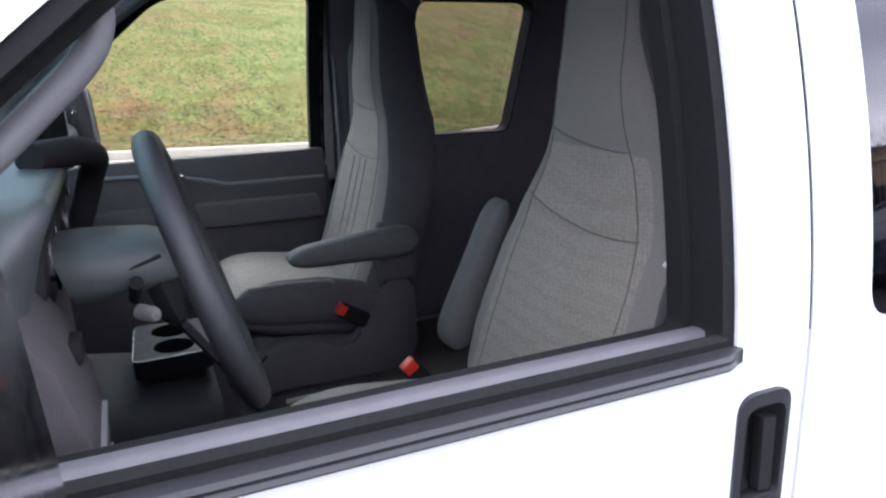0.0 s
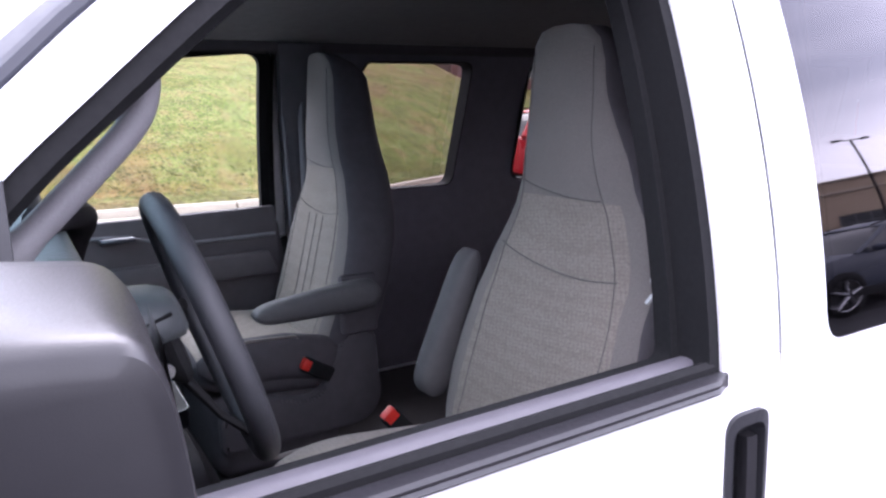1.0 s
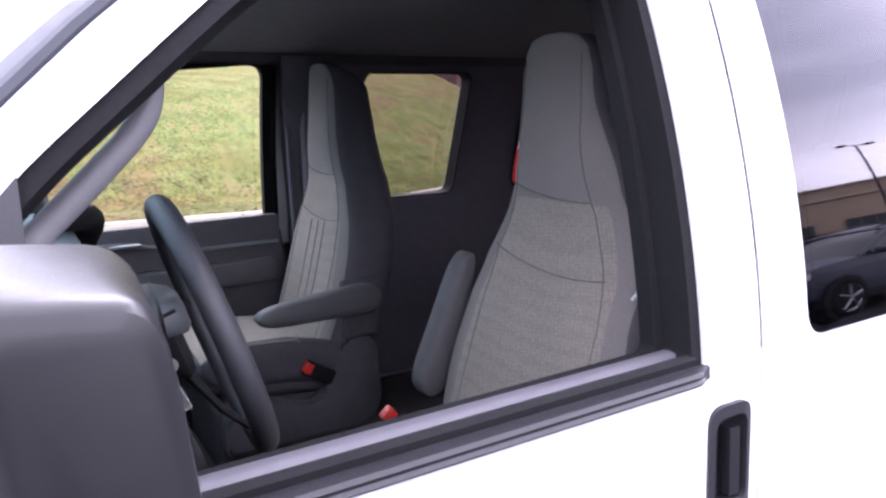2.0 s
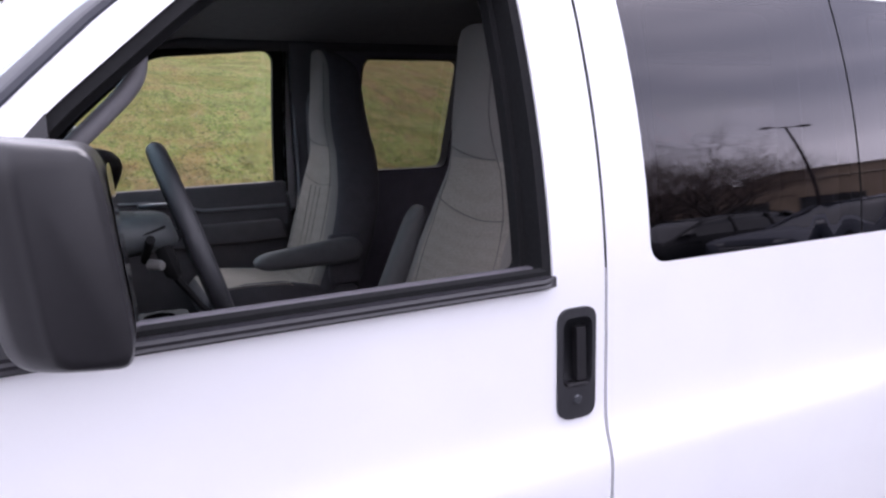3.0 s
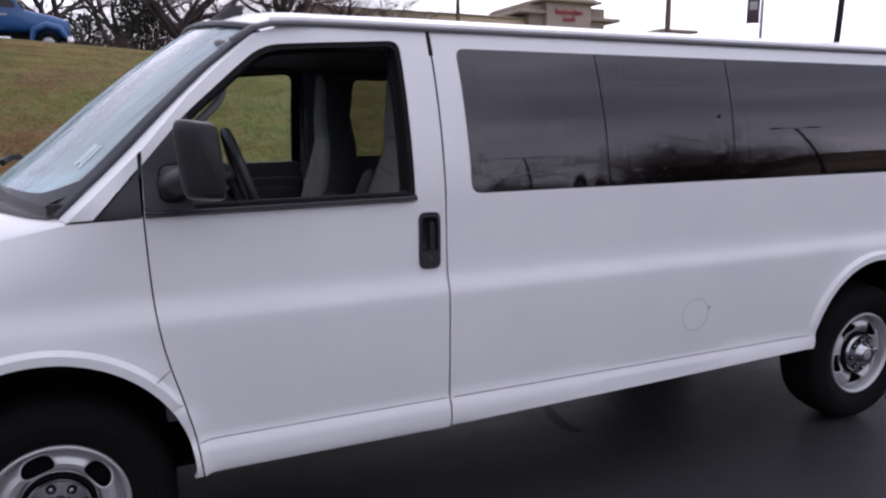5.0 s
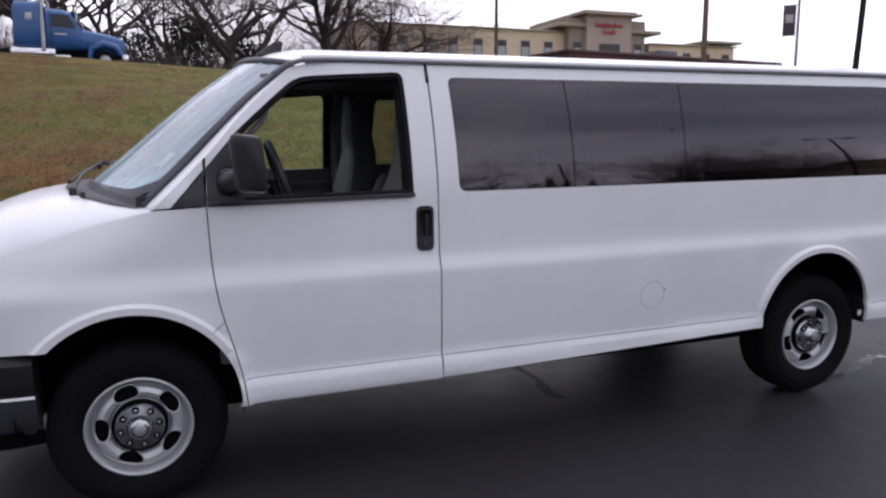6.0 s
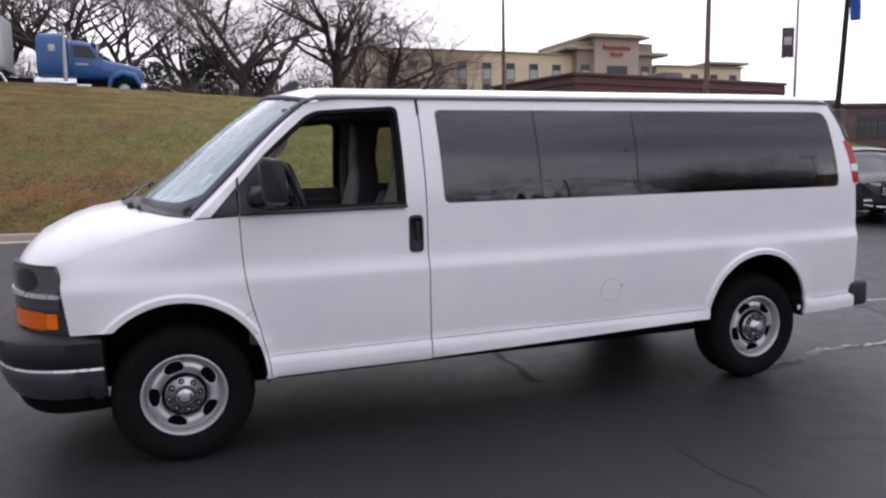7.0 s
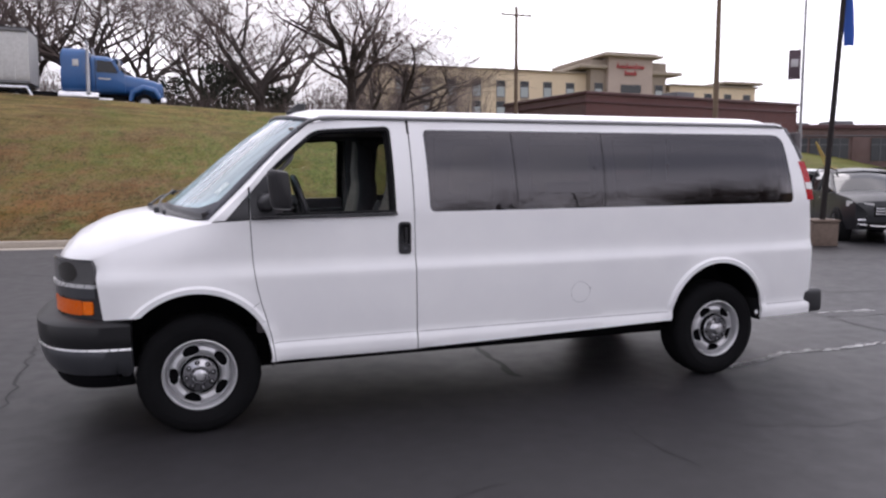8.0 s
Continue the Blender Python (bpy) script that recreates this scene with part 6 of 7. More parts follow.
for src, m, s in ((tree_c, pose(-10.5, 52, 5.3, 0, 0, 200), 1.0), (tree_b, pose(-17, 58, 5.3, 0, 0, 130), 1.1), (tree_a, pose(1.0, 62, 5.0, 0, 0, 160), 0.95), (tree_c, pose(15.5, 60, 4.9, 0, 0, 300), 0.80),
                  (tree_a, pose(-6.2, 49.5, 5.2, 0, 0, 290), 0.9), (tree_a, pose(-14.0, 50.0, 5.3, 0, 0, 20), 0.95), (tree_b, pose(8.0, 66, 5.0, 0, 0, 250), 1.0), (tree_a, pose(-24, 54, 5.4, 0, 0, 60), 1.05), (tree_c, pose(-7, 68, 5.2, 0, 0, 20), 1.15), (tree_b, pose(19.5, 72, 4.9, 0, 0, 10), 0.8),
                  # trees behind the car park, mirrored in the windows
                  (tree_b, pose(28, -29, 0, 0, 0, 120), 0.70), (tree_a, pose(37, -34, 0, 0, 0, 220), 0.72), (tree_c, pose(22, -44, 0, 0, 0, 70), 0.9), (tree_c, pose(24.0, -21.0, 0, 0, 0, 30), 0.66), (tree_b, pose(26.5, -24.0, 0, 0, 0, 250), 0.62), (tree_a, pose(21.0, -22.5, 0, 0, 0, 100), 0.58)):
    copy_thing(src, m @ Matrix.Scale(s, 4))


def brush(seed, n, x0, x1, y0, y1, zf, h0, h1):
    """Dense scrub of thin leaning stems."""
    r = random.Random(seed)
    gs = []
    for _ in range(n):
        x, y, h = r.uniform(x0, x1), r.uniform(y0, y1), r.uniform(h0, h1)
        p = Vector((x, y, zf(x) - 0.1))
        for _ in range(r.randint(3, 6)):
            d = Vector((r.uniform(-0.5, 0.5), r.uniform(-0.4, 0.4), 1)).normalized()
            q = p + d * h * r.uniform(0.5, 1)
            gs.append(tube([p, p.lerp(q, 0.5) + Vector((r.uniform(-0.2, 0.2), 0, 0)), q], [0.025, 0.018, 0.006], 3, caps=False))
            for _ in range(3):
                a = p.lerp(q, r.uniform(0.3, 0.9))
                gs.append(tube([a, a + Vector((r.uniform(-0.7, 0.7), r.uniform(-0.5, 0.5), r.uniform(0.1, 0.8)))], [0.012, 0.005], 3, caps=False))
    return merge(*gs)


part("scrub", brush(3, 420, -32, 22, 47.5, 52, crest, 1.2, 4.2), TWIG, None, "tangled leafless scrub under the trees", sharp=0, kind="stuff", category="scrub")
part("distant_wood", brush(4, 1500, -60, 27, 60, 92, lambda x: 4.5, 5, 13), TWIG_HAZED, None, "distant leafless wood", sharp=0, kind="stuff", category="wood")
part("distant_wood", brush(8, 520, -70, 110, -130, -85, lambda x: 0, 6, 13), TWIG, None, "distant leafless wood beyond the car park", sharp=0, kind="stuff", category="wood")

part("distant_wood", brush(9, 1500, 20, 95, -80, -58, lambda x: 0, 6, 11), TWIG, None, "leafless wood beyond the car park", sharp=0, kind="stuff", category="wood")
EVERGREEN = simple("evergreen_leaves", (0.030, 0.036, 0.022), 0.8, scale=8, var=0.4)


def leafy_bush(seed, x, y, z, w, h, n):
    r = random.Random(seed)
    bush = thing("evergreen_bush", "dark evergreen bush under the bare trees", "bush")
    stems, leaves, lf = [], [], []
    for _ in range(9):
        q = Vector((r.uniform(-w, w) * 0.7, r.uniform(-w, w) * 0.5, h * r.uniform(0.5, 0.95)))
        stems.append(tube([Vector((0, 0, -0.2)), q * 0.5 + Vector((0, 0, 0.3)), q], [0.07, 0.05, 0.015], 5, caps=False))
    for _ in range(n):
        a, b = r.uniform(0, 6.28), r.random() ** 0.5
        zz = r.uniform(0.15, 1)
        rad = w * b * (1 - 0.55 * abs(zz - 0.45)) * r.uniform(0.7, 1.1)
        p = Vector((rad * math.cos(a), rad * math.sin(a) * 0.7, h * zz))
        k = len(leaves)
        s = r.uniform(0.08, 0.2)
        leaves += [tuple(p + Vector((r.uniform(-s, s), r.uniform(-s, s), r.uniform(-s, s)))) for _ in range(3)]
        lf.append((k, k + 1, k + 2))
    part("stems", merge(*stems), BARK, bush, sharp=0)
    part("foliage", (leaves, lf), EVERGREEN, bush, sharp=0)
    bush.matrix_basis = pose(x, y, z)
    return bush


leafy_bush(1, 2.2, 50.5, 4.9, 2.3, 4.6, 3200)
leafy_bush(2, -1.2, 52.0, 5.0, 1.8, 3.6, 2200)
leafy_bush(3, 6.2, 53.5, 4.9, 1.9, 3.4, 2000)
leafy_bush(4, -12.0, 51.0, 5.3, 2.0, 3.2, 2000)

# ------------------------------------------------------------------ hotel on the rise behind
STUCCO = simple("cream_stucco", (0.68, 0.56, 0.40), 0.9, scale=3, grain=0.12, relief=0.1)
STUCCO_DARK = simple("taupe_stucco", (0.30, 0.25, 0.20), 0.9, scale=3, grain=0.15)
STUCCO_MID = simple("rose_taupe_stucco", (0.44, 0.36, 0.31), 0.9, scale=3, grain=0.12)
CORNICE = simple("cornice_stone", (0.34, 0.29, 0.23), 0.85, scale=4)
PANE_DARK = simple("hotel_pane", (0.035, 0.038, 0.042), 0.2, scale=2, spec=0.35)
SIGN_RED = simple("sign_red", (0.48, 0.06, 0.07), 0.5)
# pale blue-grey for the lower part of the hotel panes
PANE_PALE = simple("pale_pane", (0.34, 0.38, 0.39), 0.4, scale=3)
FRAME_GREY = simple("window_frame_grey", (0.10, 0.10, 0.11), 0.5)

hotel = thing("hotel", "cream stucco hotel with a taller entrance tower and a red sign", "building")
HB = 3.2
part("wall", merge(box(28, 66, 110, 126, HB, 19.5), box(83.5, 103, 110, 126, HB, 18.1)), STUCCO, hotel, "cream stucco walls")
part("tower", merge(box(66, 81.5, 108.5, 126, HB, 21.8), ), STUCCO_DARK, hotel, "taupe tower")
part("tower_front", box(69, 78, 107.6, 110, HB, 22.3), STUCCO_MID, hotel)
part("tower_cornice", merge(box(67.4, 79.6, 106.6, 126, 22.3, 22.75, 0.1), box(68.2, 78.8, 107.2, 126, 22.75, 23.1, 0.1)), CORNICE, hotel)
part("wing_cornice", box(63.5, 69, 107.8, 120, 20.3, 20.9, 0.1), CORNICE, hotel)
part("wing_cornice", box(78, 84.5, 107.8, 120, 19.6, 20.2, 0.1), CORNICE, hotel)
part("roof_coping", merge(box(27.7, 66, 109.6, 126.4, 19.5, 19.8, 0.05), box(83.5, 103.4, 109.6, 126.4, 18.1, 18.4, 0.05), box(95, 104, 109.0, 122, 18.7, 19.2, 0.1)), CORNICE, hotel)
for x in (32.0, 36.4, 40.8, 45.2, 49.6, 54.0, 58.4, 62.8, 86.5, 92.0, 96.5, 101.0, 67.6, 80.0):
    for z in (16.5, 13.0, 9.5):
        zz = z if x < 83 else z - 1.0
        y = 110 if (x < 66 or x > 83) else 108.5
        pane = part("window", box(x - 0.72, x + 0.72, y - 0.03, y + 0.1, zz - 1.35, zz + 1.25), PANE_DARK, hotel)
        part("window_frame", merge(box(x - 0.82, x + 0.82, y - 0.10, y, zz + 1.25, zz + 1.37), box(x - 0.82, x + 0.82, y - 0.10, y, zz - 1.47, zz - 1.35), box(x - 0.82, x - 0.72, y - 0.10, y, zz - 1.35, zz + 1.25), box(x + 0.72, x + 0.82, y - 0.10, y, zz - 1.35, zz + 1.25)), FRAME_GREY, pane)
        part("pale_lower_pane", box(x - 0.70, x + 0.70, y - 0.06, y - 0.03, zz - 1.33, zz + 0.35), PANE_PALE, pane, "pale lower part of the window")
    if x < 66:
        for z in (14.75, 11.25):
            part("spandrel", box(x - 0.82, x + 0.82, 109.94, 110.1, z - 0.35, z + 0.35), STUCCO_DARK, hotel)
part("tower_window", box(71.5, 75.6, 107.5, 108, 16.2, 17.6), PANE_DARK, hotel)
part("tower_window", box(71.5, 75.6, 107.5, 108, 11.2, 13.6), PANE_DARK, hotel)
# the red script sign, drawn as plain strokes
for z, x0, x1 in ((20.7, 70.6, 76.6), (19.55, 72.2, 75.2)):
    n = int((x1 - x0) / 0.62)
    strokes = []
    for k in range(n):
        x = x0 + k * 0.62
        strokes.append(tube([(x, 107.4, z - 0.32), (x + 0.16, 107.4, z + (0.55 if k % 3 == 0 else 0.25)), (x + 0.34, 107.4, z - 0.28), (x + 0.6, 107.4, z + 0.1)], 0.10, 6))
    part("sign_stroke", merge(*strokes), SIGN_RED, hotel, "red sign strokes")
hotel.matrix_basis = pose(0, 0, -0.75)

# ------------------------------------------------------------------ low brick building and the far one
def brick_mat(name, a, b, mortar):
    m = Mat(name)
    mapped = m.node("ShaderNodeMapping", {"Vector": m.co, "Rotation": (radians(90), 0, 0)}).outputs["Vector"]
    n = m.node("ShaderNodeTexBrick", {"Vector": mapped, "Color1": (*a, 1), "Color2": (*b, 1), "Mortar": (*mortar, 1), "Scale": 1.0, "Mortar Size": 0.01, "Brick Width": 0.22, "Row Height": 0.075})
    m.set(Base_Color=m.mix(m.grey(m.noise(0.8, 4.0), 0, 0.35), n.outputs["Color"], tuple(c * 0.5 for c in a)), Roughness=0.9)
    return m.m


BRICK = brick_mat("dark_red_brick", (0.105, 0.034, 0.034), (0.135, 0.046, 0.043), (0.13, 0.10, 0.095))
BROWN_BRICK = brick_mat("brown_brick", (0.105, 0.060, 0.055), (0.14, 0.080, 0.072), (0.15, 0.12, 0.115))
COPING = simple("dark_coping", (0.075, 0.030, 0.032), 0.6)
low = thing("brick_building", "low dark red brick building with a flat roof", "building")
part("wall", box(0, 25.8, 0, 12, -1.5, 5.0), BRICK, low)
part("parapet", merge(box(-0.15, 25.95, -0.15, 12.15, 5.0, 5.25, 0.04), box(-0.10, 25.9, -0.10, 12.1, 4.35, 4.5, 0.02)), COPING, low)
part("roof_unit", box(13, 15.2, 3, 5, 5.25, 6.1, 0.05), FRAME_GREY, low)
for x in (3, 7.5, 12, 16.5, 21):
    pane = part("window", box(x, x + 1.6, -0.05, 0.05, 1.2, 2.9), PANE_DARK, low)
    part("window_sill", box(x - 0.1, x + 1.7, -0.15, 0.0, 1.08, 1.2), CONCRETE, pane)
low.matrix_basis = pose(30, 47.4, 2.85, 0, 0, 9)

far_b = thing("office_building", "brown brick office building with dark window bands", "building")
part("wall", box(0, 34, 0, 14, -2, 4.6), BROWN_BRICK, far_b)
part("roof_edge", box(-0.2, 34.2, -0.2, 14.2, 4.6, 5.1, 0.05), COPING, far_b)
part("stone_band", box(-0.1, 34.1, -0.10, 14.1, 3.75, 3.88, 0.02), FRAME_GREY, far_b)
part("roof_unit", box(8, 10.6, 3, 6, 5.1, 5.75, 0.1), FRAME_GREY, far_b)
part("roof_unit", box(3.2, 5.0, 3, 6, 5.1, 5.5, 0.1), FRAME_GREY, far_b)
for k in range(13):
    if k % 4 == 3:
        part("pier", box(0.9 + 2.5 * k, 2.9 + 2.5 * k, -0.12, 0.1, 0.0, 3.7, 0.02), BROWN_BRICK, far_b)
        continue
    pane = part("window", box(0.8 + 2.5 * k, 3.0 + 2.5 * k, -0.06, 0.1, 0.9, 3.55), PANE_DARK, far_b)
    part("window_frame", box(1.85 + 2.5 * k, 1.95 + 2.5 * k, -0.1, 0, 0.9, 3.55), FRAME_GREY, pane)
    part("transom", box(0.8 + 2.5 * k, 3.0 + 2.5 * k, -0.1, 0, 2.75, 2.83), FRAME_GREY, pane)
far_b.matrix_basis = pose(64, 62.0, 1.8, 0, 0, -14)

# the building behind the camera, seen only as a reflection
shop = thing("tan_showroom", "long tan rendered building with dark garage windows", "building")
TAN = simple("tan_render", (0.34, 0.26, 0.19), 0.9, scale=4, grain=0.15)
part("wall", merge(box(0, 46, -12, 0, 0, 7.0), box(10, 30, -12, 0, 7.0, 8.6)), TAN, shop)
part("coping", merge(box(-0.2, 46.2, -12, 0.2, 7.0, 7.3, 0.05), box(9.8, 30.2, -12, 0.2, 8.6, 8.9, 0.05)), CORNICE, shop)
for x in (4, 11, 18, 25, 32, 39):
    pane = part("window", box(x, x + 4.6, -0.1, 0.06, 0.4, 4.0), PANE_DARK, shop)
    part("window_bar", merge(*[box(x + 1.15 * k - 0.05, x + 1.15 * k + 0.05, 0.04, 0.12, 0.4, 4.0) for k in range(5)], *[box(x, x + 4.6, 0.04, 0.12, z - 0.05, z + 0.05) for z in (1.6, 2.8)]), FRAME_GREY, pane)
shop.matrix_basis = pose(42, -44, 0, 0, 0, 38)

# ------------------------------------------------------------------ poles, lamps, banners
WOOD = simple("weathered_pole_wood", (0.17, 0.12, 0.085), 0.9, scale=12, grain=0.4)
POLE_DARK = simple("dark_painted_steel", (0.016, 0.012, 0.012), 0.65, spec=0.25)
POLE_GREY = simple("galvanised_steel", (0.30, 0.30, 0.31), 0.45, metal=0.5)


def utility_pole(x, y, z0, z1, arm):
    ob = thing("utility_pole", "weathered wooden utility pole", "pole")
    part("pole", tube([(0, 0, -0.5), (0, 0, (z1 - z0) / 2), (0, 0, z1 - z0)], [0.17, 0.15, 0.12], 12), WOOD, ob)
    if arm:
        part("crossarm", box(-1.35, 1.35, -0.06, 0.06, z1 - z0 - 0.75, z1 - z0 - 0.62, 0.01), WOOD, ob)
        for k in (-1.2, -0.6, 0.6, 1.2):
            part("insulator", moved(lathe([(0, 0.16), (0.04, 0.16), (0.06, 0.08), (0.04, 0.0)], 10, "z"), pose(k, 0, z1 - z0 - 0.62)), POLE_GREY, ob)
    ob.matrix_basis = pose(x, y, z0)
    return ob


utility_pole(25.0, 50.0, 4.0, 14.9, True)
utility_pole(30.0, 32.0, 3.2, 15.0, False)

banner_pole = thing("banner_pole", "slim grey pole with a small dark banner", "pole")
part("pole", tube([(0, 0, -0.3), (0, 0, 11)], [0.075, 0.05], 10), POLE_GREY, banner_pole)
BANNER = simple("banner_cloth", (0.10, 0.07, 0.085), 0.8, var=0.35, scale=6)
flag = part("banner", box(-0.62, -0.10, -0.006, 0.006, 3.95, 5.25, 0.003), BANNER, banner_pole, "small dark printed banner")
part("banner_mark", box(-0.52, -0.20, -0.010, -0.006, 4.5, 4.85, 0.002), simple("banner_pale", (0.5, 0.48, 0.5), 0.8), flag)
for z in (5.27, 3.93):
    part("banner_arm", tube([(0, 0, z), (-0.66, 0, z)], 0.015, 6), POLE_GREY, banner_pole)
banner_pole.matrix_basis = pose(26.6, 22.0, 1.9, 0, 0, -44)

flag_pole = thing("flag_pole", "dark steel pole with a blue feather flag in a masonry base", "pole")
part("pole", tube([(0, 0, 0.575), (0.16, -0.02, 3.4), (0.30, -0.04, 6.4)], [0.062, 0.056, 0.050], 16), POLE_DARK, flag_pole)
FLAG = simple("blue_flag_cloth", (0.03, 0.10, 0.42), 0.75, var=0.25, scale=8)
part("flag", grid(lambda u, s: (0.30 + 0.24 * u + 0.015 * math.sin(7 * s), -0.04 + 0.05 * math.sin(5 * u + 4 * s), 4.30 + 2.0 * s), 8, 20), FLAG, flag_pole, "hanging blue flag")
flag_pole.matrix_basis = pose(12.95, 7.60, 0)
PLANTER = simple("planter_stone", (0.17, 0.125, 0.10), 0.85, scale=20, grain=0.4, relief=0.4)
planter = thing("planter", "low brown masonry pole base", "planter")
part("plinth", box(-0.28, 0.28, -0.28, 0.28, 0.0, 0.52, 0.02), PLANTER, planter)
part("cap", box(-0.30, 0.30, -0.30, 0.30, 0.52, 0.58, 0.015), PLANTER, planter)
planter.matrix_basis = pose(13.03, 7.74, 0, 0, 0, -20)


def car_park_lamp(x, y, turn_z):
    ob = thing("parking_lamp", "dark twin-headed car park lamp post", "street lamp", "car park lamps")
    part("pole", tube([(0, 0, 0), (0, 0, 7.8)], [0.075, 0.05], 12), POLE_DARK, ob)
    part("base", moved(lathe([(0.28, 0.0), (0.28, 0.7), (0.0, 0.72)], 20, "z"), pose(0, 0, 0)), CONCRETE, ob)
    for s in (-1, 1):
        part("lamp_head", box(0.25 * s - 0.22 + 0.55 * s, 0.25 * s + 0.22 + 0.55 * s, -0.14, 0.14, 7.74, 7.86, 0.04), POLE_DARK, ob)
        part("arm", tube([(0, 0, 7.75), (0.6 * s, 0, 7.80)], 0.03, 8), POLE_DARK, ob)
    ob.matrix_basis = pose(x, y, 0, 0, 0, turn_z)


car_park_lamp(22.5, -15.0, 10)
car_park_lamp(30.5, -15.5, 10)
car_park_lamp(41.0, -16.0, 10)
car_park_lamp(18.0, -27.0, 10)


# ------------------------------------------------------------------ yellow lift by the far building
LIFT_YELLOW = simple("machine_yellow", (0.38, 0.26, 0.07), 0.5)
lift = thing("boom_lift", "yellow folded boom lift by the brown brick building", "machine")
part("chassis", merge(box(-1.0, 1.0, -0.7, 0.7, 0.35, 0.9, 0.08), *[moved(lathe([(0, -0.12), (0.36, -0.12), (0.40, 0), (0.36, 0.12), (0, 0.12)], 18), pose(x, y, 0.40)) for x in (-0.75, 0.75) for y in (-0.75, 0.75)]), LIFT_YELLOW, lift)
part("lower_boom", tube([(0.6, 0, 0.9), (-0.5, 0, 2.9)], 0.06, 8), LIFT_YELLOW, lift)
part("upper_boom", tube([(-0.5, 0.1, 2.9), (0.25, 0.1, 1.0)], 0.05, 8), LIFT_YELLOW, lift)
part("basket", box(0.2, 0.9, -0.3, 0.5, 0.9, 1.0, 0.03), LIFT_YELLOW, lift)
lift.matrix_basis = pose(45.5, 38.6, hill(45.5, 38.6) - 0.1, 0, 0, -40) @ Matrix.Scale(1.05, 4)

# ------------------------------------------------------------------ parked cars
def car_paint(name, c):
    return simple(name, c, 0.42, spec=0.4, coat=0.12, var=0.06)


CAR_GLASS = simple("car_window", (0.012, 0.014, 0.016), 0.06, spec=0.6)
CAR_RIM = simple("alloy", (0.42, 0.42, 0.44), 0.3, metal=0.8)


